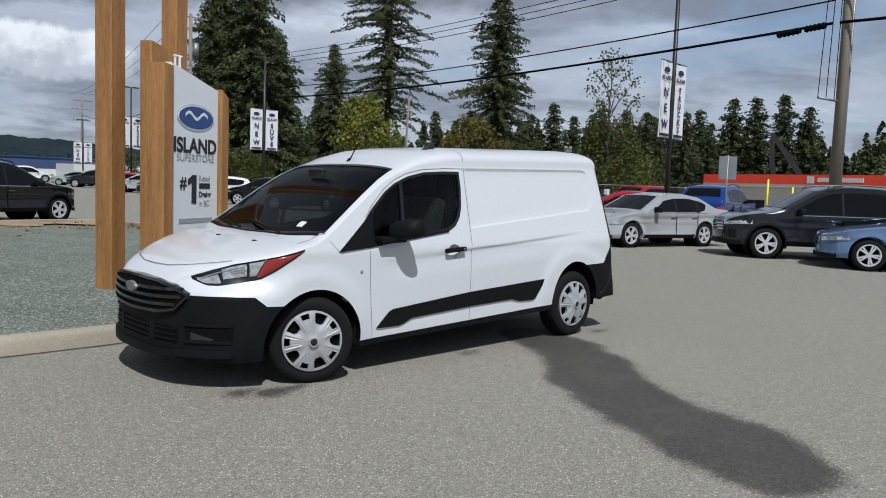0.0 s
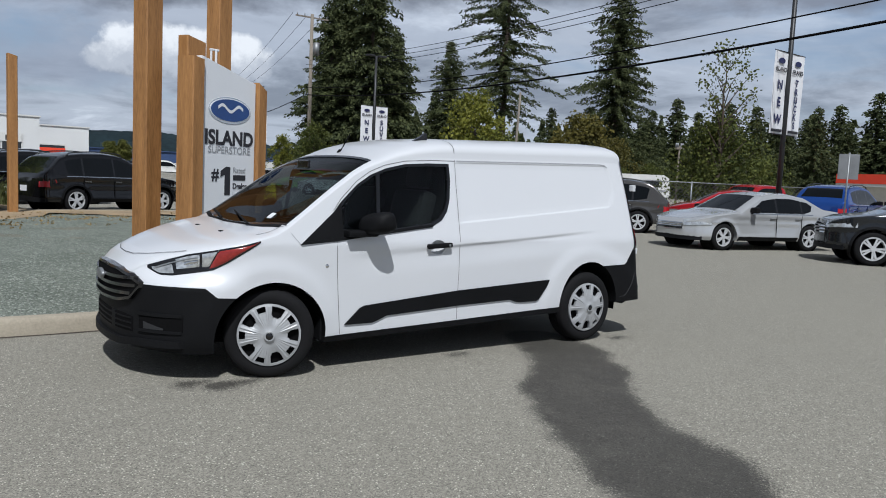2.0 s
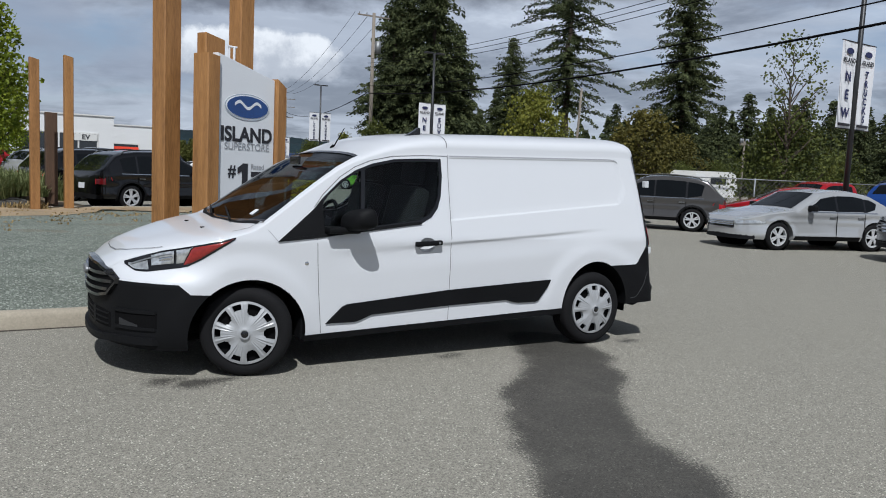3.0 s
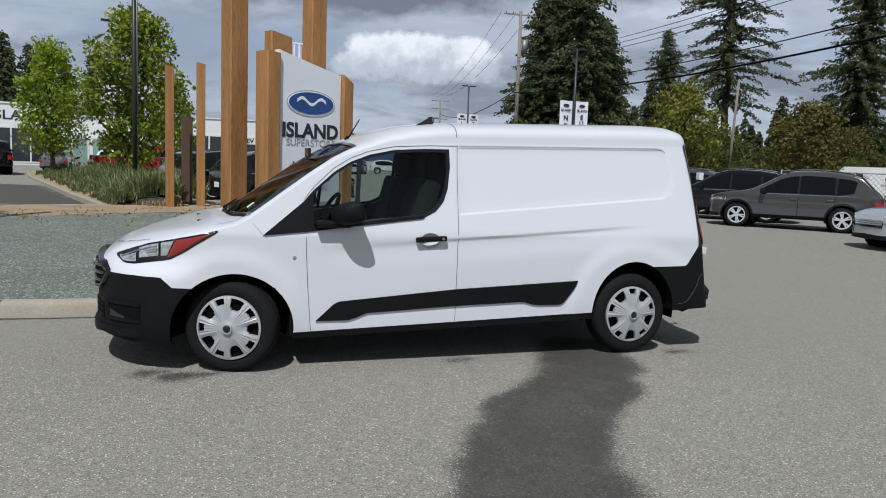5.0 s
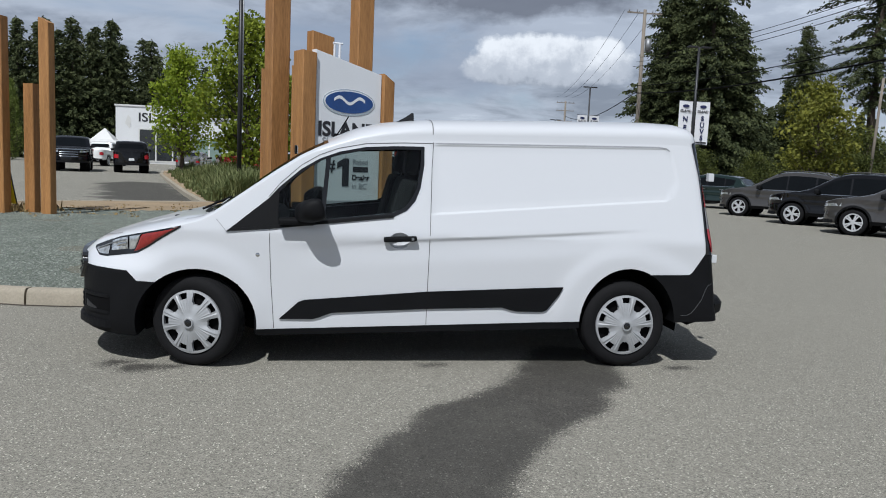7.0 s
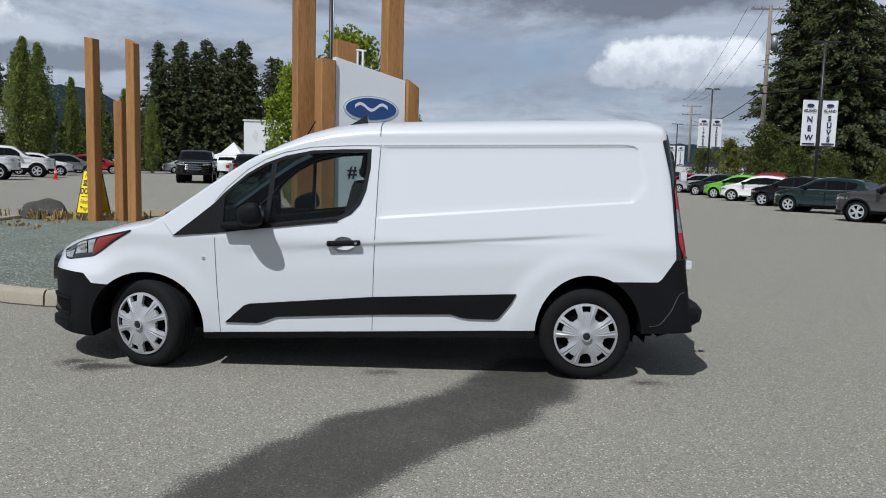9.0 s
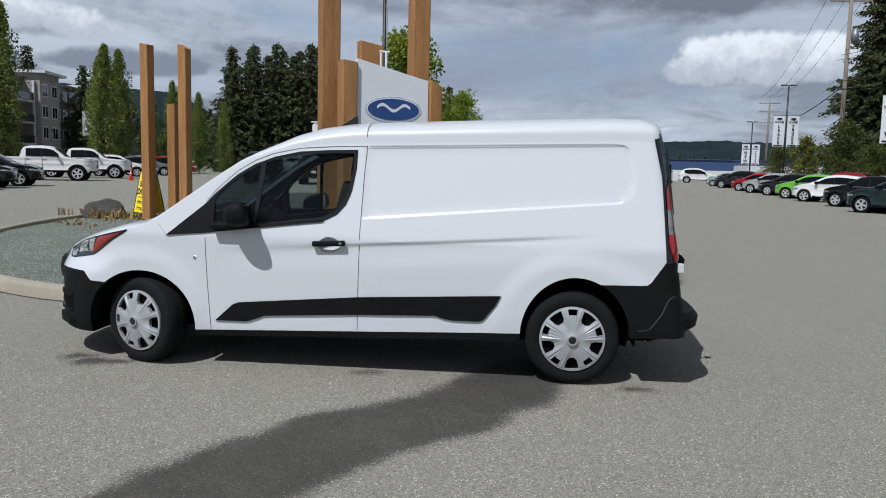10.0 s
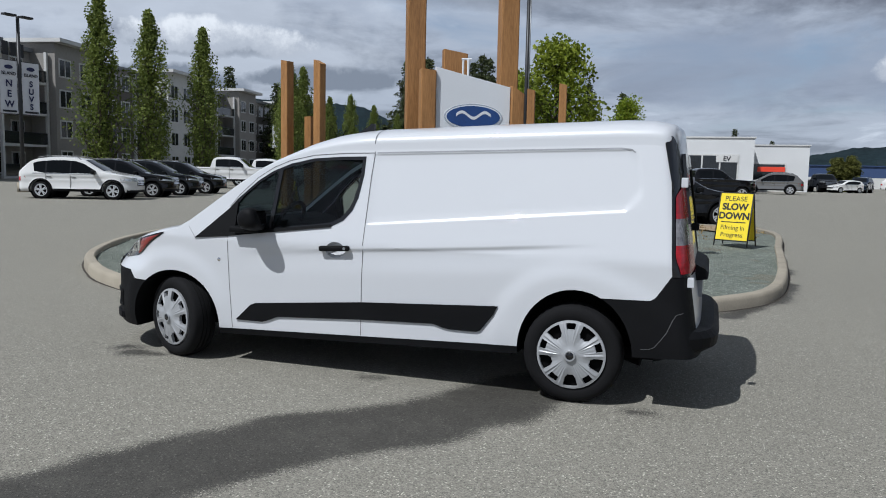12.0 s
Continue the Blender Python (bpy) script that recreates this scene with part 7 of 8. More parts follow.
# scrub and young trees beyond the parked row
sapling = broadleaf("young_tree", 19, 8.0, 1.6, 2.6, 34, 34, 0.14, BUSH_LEAF, pose(28.5, 16.8, 0), "thin young tree with sparse leaves", trunk_r=0.08)
bush = broadleaf("bush", 27, 5.2, 2.7, 0.2, 50, 130, 0.19, BUSH_LEAF, pose(29.2, 17.6, 0) @ Matrix.Scale(0.84, 4), "olive-green scrub beyond the fence", category="shrub")
rust = broadleaf("bush", 29, 5.0, 2.7, 0.2, 46, 130, 0.19, RUST_LEAF, pose(48.9, 42.4, 0), "rust-tinged scrub beyond the road", category="shrub")
for x, y, s, turn, src in ((41.9, 49.2, 1.3, 10, bush), (38.5, 51.5, 0.9, 100, bush), (34.1, 44.2, 1.15, 80, bush), (31.5, 46.5, 0.75, 20, bush), (36.5, 42.0, 0.8, 220, bush), (40.7, 38.9, 0.95, 150, rust), (44.0, 37.0, 0.7, 250, bush), (45.5, 47.5, 0.9, 90, bush), (52.0, 40.5, 0.8, 300, bush),
                           (55.0, 37.0, 0.8, 40, bush), (37.5, 20.5, 0.6, 40, bush), (31.0, 54.0, 0.8, 80, bush), (28.5, 55.0, 0.9, 20, bush), (31.0, 84.0, 1.1, 10, bush)):
    plant(src, x, y, s * (0.74 if y > 35 else 1.0), turn)
YELLOW_LEAF = foliage("yellowing_leaves", (0.07, 0.085, 0.014), (0.27, 0.27, 0.045), 0.65, 0.3)
broadleaf("young_tree", 71, 7.4, 2.3, 1.4, 54, 110, 0.23, YELLOW_LEAF, pose(32.2, 40.5, 0), "yellow-green young tree beyond the parked cars", trunk_r=0.09)
broadleaf("young_tree", 73, 6.0, 2.5, 0.9, 54, 100, 0.23, RUST_LEAF, pose(38.3, 35.4, 0), "olive-brown young tree beyond the parked cars", trunk_r=0.09)
broadleaf("young_tree", 75, 4.4, 1.15, 0.8, 40, 80, 0.16, YELLOW_LEAF, pose(25.2, 59.7, 0), "yellow-green young tree at the end of the parked row", trunk_r=0.08)
broadleaf("young_tree", 77, 5.4, 1.7, 0.9, 50, 90, 0.17, BUSH_LEAF, pose(27.8, 58.7, 0), "round dark green young tree at the end of the parked row", trunk_r=0.09)


def far_woods():
    """Distant woods, joined: short firs in loose ranks."""
    rng = np.random.default_rng(77)
    py = random.Random(77)
    cs, ws, ss = [], [], []
    spots = []
    for k in range(250):
        a = radians(py.uniform(16, 70))
        d = py.uniform(118, 165)
        h = py.uniform(7.5, 13.0)
        if a < radians(62):
            spots.append((d * math.cos(a) - 1, d * math.sin(a) - 4, h))
    for k in range(70):
        a = radians(py.uniform(104, 132))
        d = py.uniform(125, 160)
        spots.append((d * math.cos(a), d * math.sin(a), py.uniform(6.0, 11.0)))
    for k in range(46):
        a = radians(py.uniform(66, 79))
        d = py.uniform(190, 260)
        spots.append((d * math.cos(a), d * math.sin(a), py.uniform(3.5, 5.5)))
    for x, y, h in spots:
        n = 150
        for _ in range(n):
            f = py.random() ** 0.8
            rad = (0.24 * h * (1 - f) + 0.1) * py.uniform(0.3, 1.05)
            a = py.random() * 6.283
            cs.append((x + rad * math.cos(a), y + rad * math.sin(a), h * (0.02 + 0.97 * f)))
            ws.append((math.cos(a), math.sin(a), -0.5 + py.uniform(-0.3, 0.3)))
            ss.append(py.uniform(0.9, 1.7) * (1.15 - 0.5 * f))
    ob = quad_cloud(cs, ws, ss, 0.36, rng, "far_woods", FIR, None)
    tagged(ob, "dark conifer woods in the distance", "woods", kind="stuff")


far_woods()


# ---- planting bed behind the posts ----
def planting_bed():
    line = [Vector((-2.3, 15.6, 0)), Vector((-3.6, 20.3, 0)), Vector((-5.4, 27.5, 0)), Vector((-8.3, 39.3, 0)), Vector((-9.6, 46.0, 0))]
    kerb = empty("bed_kerb", Matrix(), "pale concrete kerb along the planting bed", "kerb", kind="structure")
    for a, b in zip(line, line[1:]):
        n = max(1, int((b - a).length / 3.0))
        for k in range(n):
            p, q = a.lerp(b, k / n), a.lerp(b, (k + 1) / n)
            t = (q - p).normalized()
            m = Matrix.Translation((p + q) / 2) @ pose(0, 0, 0, 0, 0, math.degrees(math.atan2(t.y, t.x)))
            h = (q - p).length / 2 - 0.006
            part("kerb_length", box(-h, -0.08, -0.05, h, 0.08, 0.14, 0.02), CONCRETE, kerb, "", m)
    right = [Vector((0.6, 16.7, 0)), Vector((-0.2, 20.3, 0)), Vector((-1.2, 27.5, 0)), Vector((-2.2, 39.3, 0)), Vector((-3.0, 46.0, 0))]
    verts, faces = [], []
    cols = 8
    rows = 24
    for r in range(rows + 1):
        s = r / rows * (len(line) - 1)
        i = min(int(s), len(line) - 2)
        a, b = line[i].lerp(line[i + 1], s - i), right[i].lerp(right[i + 1], s - i)
        for c in range(cols + 1):
            p = a.lerp(b, c / cols)
            verts.append((p.x, p.y, 0.10 + 0.35 * math.sin(math.pi * c / cols) * (0.4 + 0.6 * min(r / 6, 1)) + 0.05 * noise.noise(p)))
    for r in range(rows):
        for c in range(cols):
            k = r * (cols + 1) + c
            faces.append((k, k + 1, k + cols + 2, k + cols + 1))
    tagged(part("planting_bed", mesh_from("planting_bed", verts, faces, smooth=True), DRY_EARTH), "earth bed with ornamental grasses", "bed", kind="structure")
    rng = np.random.default_rng(3)
    py = random.Random(3)
    verts, faces = [], []

    def tuft(x, y, z, h, blades):
        for _ in range(blades):
            a = py.random() * 6.283
            lean = py.uniform(0.15, 0.75) * h
            hh = h * py.uniform(0.6, 1.1)
            b = len(verts)
            px, py_ = -math.sin(a) * 0.016, math.cos(a) * 0.016
            ox, oy = x + py.uniform(-0.12, 0.12), y + py.uniform(-0.12, 0.12)
            verts.extend([(ox - px, oy - py_, z), (ox + px, oy + py_, z), (ox + math.cos(a) * lean * 0.4 + px, oy + math.sin(a) * lean * 0.4 + py_, z + hh * 0.65), (ox + math.cos(a) * lean * 0.4 - px, oy + math.sin(a) * lean * 0.4 - py_, z + hh * 0.65), (ox + math.cos(a) * lean, oy + math.sin(a) * lean, z + hh)])
            faces.extend([(b, b + 1, b + 2, b + 3), (b + 3, b + 2, b + 4)])

    for _ in range(900):
        s = py.random() ** 1.4 * (len(line) - 1.6)
        i = int(s)
        c = py.uniform(0.06, 0.98 if s > 0.5 else 0.6)
        p = line[i].lerp(line[i + 1], s - i).lerp(right[i].lerp(right[i + 1], s - i), c)
        tuft(p.x, p.y, 0.1 + 0.3 * math.sin(math.pi * c), py.uniform(0.30, 0.75) * (0.45 + 0.75 * smooth_step(0.0, 0.45, c)) * (0.75 + 0.5 * noise.noise(Vector((p.x * 0.9, p.y * 0.5, 2.0)))), 20)
    tagged(part("ornamental_grass", mesh_from("ornamental_grass", verts, faces), GRASS_LEAF), "long green ornamental grasses in the bed", "grass", kind="stuff")
    # dry grass along the island's back edge
    verts, faces = [], []
    for _ in range(420):
        f = py.random()
        p = Vector((-7.0, 12.0, 0)).lerp(Vector((5.0, 17.0, 0)), f) + Vector((py.gauss(0, 0.2), py.gauss(-1.2, 1.2), 0))
        p.y = min(p.y, along(((-7.2, 12.3), (-5.5, 14.1), (-2.2, 15.7), (1.5, 16.7), (5, 16.6)), p.x))
        tuft(p.x, p.y, 0.10, py.uniform(0.03, 0.08), 6)
    for cx, cy in ((-7.0, 11.6), (-6.2, 11.3), (-1.0, 15.6), (-5.0, 11.0)):
        for _ in range(26):
            tuft(cx + py.gauss(0, 0.35), cy + py.gauss(0, 0.25), 0.1, py.uniform(0.08, 0.24), 9)
    tagged(part("dry_grass", mesh_from("dry_grass", verts, faces), STRAW), "dry straw-coloured grass at the island's back edge", "grass", kind="stuff")
    # bare earth strip under it, a hand above the gravel
    verts, faces = [], []
    edge = [(-6.9, 12.45), (-5.4, 14.1), (-2.2, 15.65), (1.5, 16.65), (4.3, 16.9)]
    fine = []
    for (x0, y0), (x1, y1) in zip(edge, edge[1:]):
        fine += [(x0 + (x1 - x0) * k / 8, y0 + (y1 - y0) * k / 8) for k in range(8)]
    edge = fine + edge[-1:]
    for i, (x, y) in enumerate(edge):
        deep = along(((-5.5, 1.9), (-3.8, 2.5), (-2.0, 2.9), (-0.6, 2.2), (1.5, 1.7), (4.0, 1.2)), x) + 1.3 * noise.noise(Vector((x * 0.7, y * 0.7, 5.0))) + 0.7 * noise.noise(Vector((x * 2.9, y, 1.0)))
        verts += [(x, y, 0.140), (x + 0.2 * deep, y - max(deep, 0.3), 0.135)]
    faces = [(2 * i, 2 * i + 1, 2 * i + 3, 2 * i + 2) for i in range(len(edge) - 1)]
    tagged(part("earth_strip", mesh_from("earth_strip", verts, faces), DRY_EARTH), "bare tan earth at the island's back edge", "earth", kind="structure")


planting_bed()


def boulder(x, y, rx, ry, rz, seed, z=0.08):
    bm = bmesh.new()
    bmesh.ops.create_icosphere(bm, subdivisions=4, radius=1.0)
    for v in bm.verts:
        p = v.co.copy()
        k = 1 + 0.22 * noise.noise(p * 1.3 + Vector((seed, 0, 0))) + 0.08 * noise.noise(p * 4 + Vector((0, seed, 0)))
        v.co = Vector((p.x * rx * k, p.y * ry * k, max(p.z, -0.35) * rz * k))
    for f in bm.faces:
        f.smooth = True
    tagged(part("boulder", bm, ROCK, None, "", pose(x, y, z + rz * 0.2)), "dark grey boulder on the ground", "rock")


boulder(-6.9, 11.55, 0.52, 0.4, 0.34, 3)
boulder(-1.4, 16.1, 0.55, 0.35, 0.26, 9)


# ---- poles, banners, cables ----
BANNER = mat("banner_cloth", (0.70, 0.71, 0.74), 0.7, var=0.06, scale=2)


def banner(parent, x0, z0, z1, wide, word, seed):
    """A cloth banner on two rods, with a small badge and a word set downwards."""
    n, m = 7, 12
    verts, faces = [], []
    for j in range(m + 1):
        for i in range(n + 1):
            u, v = i / n, j / m
            verts.append((x0 + wide * u, 0.018 * math.sin(v * 3.1 + seed + u * 2) * (1 - abs(2 * v - 1)) + 0.008 * math.sin(u * 5 + seed), z0 + (z1 - z0) * v))
    for j in range(m):
        for i in range(n):
            k = j * (n + 1) + i
            faces.append((k, k + 1, k + n + 2, k + n + 1))
    cloth = part("banner", mesh_from("banner", verts, faces, smooth=True), BANNER, parent, "white cloth banner with dark writing")
    for z in (z0, z1):
        part("banner_rod", tube((x0 - 0.03, 0, z), (x0 + wide + 0.03, 0, z), 0.018, n=6), DARK_METAL, parent)
    cx = x0 + wide / 2
    pts = [(cx + 0.24 * wide * math.cos(a), z1 - 0.32 + 0.11 * wide * math.sin(a)) for a in spread(0, 2 * math.pi, 25)[:-1]]
    part("badge", prism(pts, "y", -0.036, -0.030), INK_NAVY, cloth, "small dark oval badge")
    text_part("ISLAND", 0.24 * wide, INK, cloth, pose(cx, -0.034, z1 - 0.62, 90, 0, 0), bold=0.006)
    room = (z1 - z0 - 1.05)
    step = room / len(word)
    for i, ch in enumerate(word):
        text_part(ch, min(0.50 * wide, step * 1.05), INK_NAVY, cloth, pose(cx, -0.034, z1 - 0.85 - step * (i + 0.5), 90, 0, 0), bold=0.014)
    part("lettering_bar", prism([(cx - 0.4 * wide, z0 + 0.08), (cx + 0.4 * wide, z0 + 0.08), (cx + 0.4 * wide, z0 + 0.17), (cx - 0.4 * wide, z0 + 0.17)], "y", -0.036, -0.030), INK, cloth)


def banner_pole(x, y, turn, h, z0, z1, words, head=True, label="dark lamp post with two white banners", wide=0.87):
    pole = empty("street_lamp", pose(x, y, 0, 0, 0, turn), label, "lamp post", "lamp posts on the lot")
    part("pole", tube((0, 0, 0), (0, 0, h), 0.095, 0.075, 12), DARK_METAL, pole, "dark metal pole")
    part("footing", tube((0, 0, 0), (0, 0, 0.45), 0.28, 0.28, 16), CONCRETE, pole, "round concrete footing")
    if head:
        for s in (-1, 1):
            part("lamp_head", box(0.12 * s - 0.3 + 0.3 * s, -0.16, h - 0.05, 0.12 * s + 0.3 + 0.3 * s, 0.16, h + 0.05, 0.03), DARK_METAL, pole, "flat dark lamp head")
    if words:
        banner(pole, -0.12 - wide, z0, z1, wide, words[0], x)
        banner(pole, 0.12, z0, z1, wide, words[1], x + 2)
    return pole


banner_pole(23.0, 10.4, 3, 9.8, 3.45, 6.25, ("NEW", "TRUCKS"), False)
banner_pole(22.8, 38.95, 0, 9.0, 3.2, 5.8, ("NEW", "SUVS"))
banner_pole(27.4, 71.6, 0, 9.8, 4.0, 6.95, ("LEASE", "TRUCKS"), wide=1.05)
banner_pole(31.2, 96.1, 0, 7.85, 2.45, 5.05, ("NEW", "TRUCKS"), wide=0.98)
banner_pole(-27.6, 23.4, 82, 8.3, 3.7, 6.2, ("NEW", "SUVS"))
banner_pole(-43.5, 73.0, 35, 8.3, 3.6, 6.3, ("NEW", "SUVS"), False)

banner_pole(-3.6, 34.6, 5, 7.6, 0, 0, (), label="dark lamp post with two flat heads among the maples")
# tall lamp post in the planting bed
lamp = empty("street_lamp", pose(-1.85, 19.2, 0), "dark lamp post standing in the planting bed", "lamp post", "lamp posts on the lot")
part("pole", tube((0, 0, 0.2), (0, 0, 7.4), 0.070, 0.060, 12), DARK_METAL, lamp)
part("footing", tube((0, 0, 0), (0, 0, 0.75), 0.26, 0.26, 16), CONCRETE, lamp, "round concrete footing")
part("cable_conduit", tube((0.085, -0.05, 2.6), (0.08, -0.05, 7.4), 0.02, n=8), GREY_METAL, lamp)


def utility_pole(x, y, h, r, arms, label, extras=True):
    pole = empty("utility_pole", pose(x, y, 0), label, "utility pole", "utility poles")
    part("pole", tube((0, 0, 0), (0, 0, h), r, r * 0.72, 14), POLE_WOOD, pole, "weathered wooden pole")
    for z, half in arms:
        part("crossarm", box(-half, -0.06, z - 0.06, half, 0.06, z + 0.06, 0.01), POLE_WOOD, pole)
        for u in (-0.9, -0.45, 0.45, 0.9):
            part("insulator", tube((u * half, 0, z + 0.05), (u * half, 0, z + 0.28), 0.06, 0.04, 8), GREY_METAL, pole)
    return pole


near_pole = utility_pole(20.73, 3.70, 12.5, 0.165, ((11.8, 1.2),), "thick weathered wooden utility pole beyond the parked cars")
part("street_light_arm", tube((0, 0, 4.25), (-0.80, 0.35, 4.30), 0.035, n=8), GREY_METAL, near_pole, "grey metal arm")
part("riser_pipe", tube((0.23, -0.08, 0.0), (0.21, -0.08, 9.5), 0.04, n=8), GREY_METAL, near_pole)
for k, (dx, dy) in enumerate(((-0.85, 0.35), (-0.5, 0.25), (-0.28, 0.1))):
    part("hanging_wire", tube((dx, dy, 4.28), (dx * 0.6 - 0.1, dy * 0.6, 11.5), 0.012, n=5), DARK, near_pole)
far_pole = utility_pole(28.0, 60.15, 15.5, 0.20, ((15.2, 1.6),), "wooden utility pole with a grey transformer")
part("transformer", tube((0.45, -0.1, 11.9), (0.45, -0.1, 13.0), 0.28, 0.28, 14), GREY_METAL, far_pole, "grey transformer can")
utility_pole(48.8, 148.3, 15.0, 0.24, ((14.7, 1.9), (13.1, 1.9), (11.0, 1.6)), "far wooden utility pole with three crossarms")
lean_pole = utility_pole(36.9, 41.5, 8.3, 0.11, (), "thin pale wooden pole leaning beside the scrub")
lean_pole.matrix_basis = pose(36.9, 41.5, 0, 0, 2.5, 0)


def cable(a, b, sag, r, label="black overhead cable between the poles"):
    a, b = Vector(a), Vector(b)
    n = 28
    bm = bmesh.new()
    last = None
    for i in range(n + 1):
        t = i / n
        p = a.lerp(b, t) - Vector((0, 0, sag * 4 * t * (1 - t)))
        ring = [bm.verts.new(p + Vector((r * math.cos(q), 0.7 * r * math.cos(q), r * math.sin(q)))) for q in spread(0, 2 * math.pi, 7)[:-1]]
        if last:
            for k in range(6):
                bm.faces.new((last[k], last[(k + 1) % 6], ring[(k + 1) % 6], ring[k]))
        last = ring
    tagged(part("overhead_cable", bm, DARK), label, "cable", "overhead cables")


cable((20.6, 4.05, 6.5), (27.6, 60.3, 8.3), 0.86, 0.045)
cable((20.6, 4.05, 7.15), (27.6, 60.3, 8.95), 0.83, 0.025)
for k in (-1.0, 0.0, 1.0):
    cable((20.6 + k * 0.3, 3.85, 8.9 + 0.35 * k), (27.6 + k * 0.3, 60.3, 11.0 + 0.42 * k), 0.85, 0.016, "thin overhead wire between the poles")
    cable((27.6 + k * 1.4, 60.3, 15.4), (50.0 + k * 1.6, 153.0, 16.3), 1.5, 0.02, "thin overhead wire between the poles")
    cable((20.6 + k, 3.85, 12.0), (12.0 + k, -60, 12.6), 1.2, 0.016, "thin overhead wire between the poles")
cable((27.6, 60.3, 8.3), (50.0, 153.0, 12.6), 1.6, 0.04)
cable((20.6, 3.85, 6.5), (12.0, -60, 8.0), 1.2, 0.045)
cable((20.6, 3.85, 7.15), (12.0, -60, 8.8), 1.2, 0.03)
for a, b in (((20.62, 4.25, 6.47), (20.68, 4.85, 6.43)), ((20.70, 5.0, 6.42), (20.79, 5.7, 6.37))):
    bm = bmesh.new()
    add_tube(bm, a, b, 0.085, n=10)
    for k in range(5):
        p = Vector(a).lerp(Vector(b), 0.1 + 0.2 * k)
        q = Vector(a).lerp(Vector(b), 0.14 + 0.2 * k)
        add_tube(bm, p, q, 0.105, n=10)
    tagged(part("cable_splice", bm, DARK), "ribbed black splice case hung on a cable", "splice case", "splice cases")

# back of a road sign on a post
rs = empty("road_sign", pose(24.1, 8.6, 0, 0, 0, -50), "grey back of a road sign on a thin post", "sign")
part("post", tube((0, 0, 0), (0, 0, 2.9), 0.03, n=8), GREY_METAL, rs)
part("plate", box(-0.32, -0.02, 2.0, 0.32, -0.005, 2.85, 0.004), GREY_METAL, rs)


for x, y, h in ((40.5, 14.0, 2.9), (41.5, 13.0, 2.5)):
    tagged(part("bollard_pipe", tube((x, y, 0), (x, y, h - 0.5), 0.05, n=10), YELLOW), "thin yellow pipe post before the store", "post")

# ---- folding signs ----
def folding_sign(x, y, turn, z):
    s = empty("folding_sign", pose(x, y, z, 0, 0, turn), "yellow folding sign with black frame and writing", "sign", "folding signs")
    for side in (1, -1):
        tilt = pose(0, 0.0, 1.02, -12 * side, 0, 0)
        panel = part("panel", box(-0.31, -0.008, -0.92, 0.31, 0.008, 0.0, 0.004), YELLOW, s, "yellow panel", tilt)
        for u in (-0.325, 0.325):
            part("leg", tube((u, 0, -1.04), (u, 0, 0.02), 0.013, n=8), DARK_METAL, panel)
        for zz in (0.012, -0.93):
            part("rail", tube((-0.325, 0, zz), (0.325, 0, zz), 0.011, n=8), DARK_METAL, panel)
        y0 = -0.011 * side
        face = pose(0, y0, 0, 90, 0, 0) if side > 0 else pose(0, y0, 0, 90, 0, 180)
        text_part("PLEASE", 0.135, INK, panel, face @ pose(0, -0.11, 0), squeeze=1.05)
        text_part("SLOW", 0.178, INK, panel, face @ pose(0, -0.27, 0), bold=0.007)
        text_part("DOWN", 0.178, INK, panel, face @ pose(0, -0.45, 0), bold=0.007)
        part("rule", box(-0.24, y0 - 0.002, -0.575, 0.24, y0 + 0.002, -0.56), INK, panel)
        text_part("Filming in", 0.125, INK, panel, face @ pose(0, -0.68, 0))
        text_part("Progress", 0.125, INK, panel, face @ pose(0, -0.82, 0))


folding_sign(4.33, 11.2, -24, 0.11)
folding_sign(-5.72, 11.35, -32, 0.11)


# ---- buildings ----
STUCCO = mat("stucco_white", (0.66, 0.67, 0.68), 0.85, var=0.06, scale=0.4, grain=12, bump=0.2)
PANEL_GREY = mat("panel_grey", (0.60, 0.60, 0.585), 0.8, var=0.08, scale=0.4, grain=6)
PANEL_BROWN = mat("panel_brown", (0.125, 0.112, 0.100), 0.8, var=0.12, scale=0.5, grain=6, stretch=(1, 1, 6))
PANEL_MID = mat("panel_mid", (0.30, 0.285, 0.265), 0.8, var=0.1, scale=0.5, grain=6)
FRAME_WHITE = mat("frame_white", (0.62, 0.62, 0.61), 0.6, var=0.05)
WINDOW_DARK = mat("window_dark", (0.02, 0.024, 0.028), 0.08, var=0.4, scale=0.6, spec=0.8)
WINDOW_GREEN = mat("window_green", (0.20, 0.28, 0.25), 0.12, var=0.25, scale=0.3, spec=0.7)
METAL_BLUE = mat("metal_blue", (0.035, 0.065, 0.16), 0.6, var=0.15, scale=0.1)
ORANGE = mat("fascia_orange", (0.82, 0.065, 0.028), 0.55, var=0.08)
CREAM = mat("cream_wall", (0.60, 0.57, 0.50), 0.85, var=0.1)
ROOF_GREY = mat("roof_grey", (0.25, 0.26, 0.27), 0.8, var=0.15)


def wall_window(parent, x0, x1, z0, z1, bars=1, y=-0.06, glass_mat=None, frame_mat=None):
    """A window with frame, sill and panes on a wall along x whose face is y = 0."""
    w = part("window", box(x0, y, z0, x1, y + 0.085, z1, 0.0), frame_mat or FRAME_WHITE, parent, "framed window")
    n = bars + 1
    g = 0.14
    for k in range(n):
        a = x0 + g + (x1 - x0 - g) * k / n
        b = x0 + (x1 - x0 - g) * (k + 1) / n
        part("pane", box(a, y - 0.012, z0 + g, b, y + 0.01, z1 - g), glass_mat or WINDOW_DARK, w)
    return w


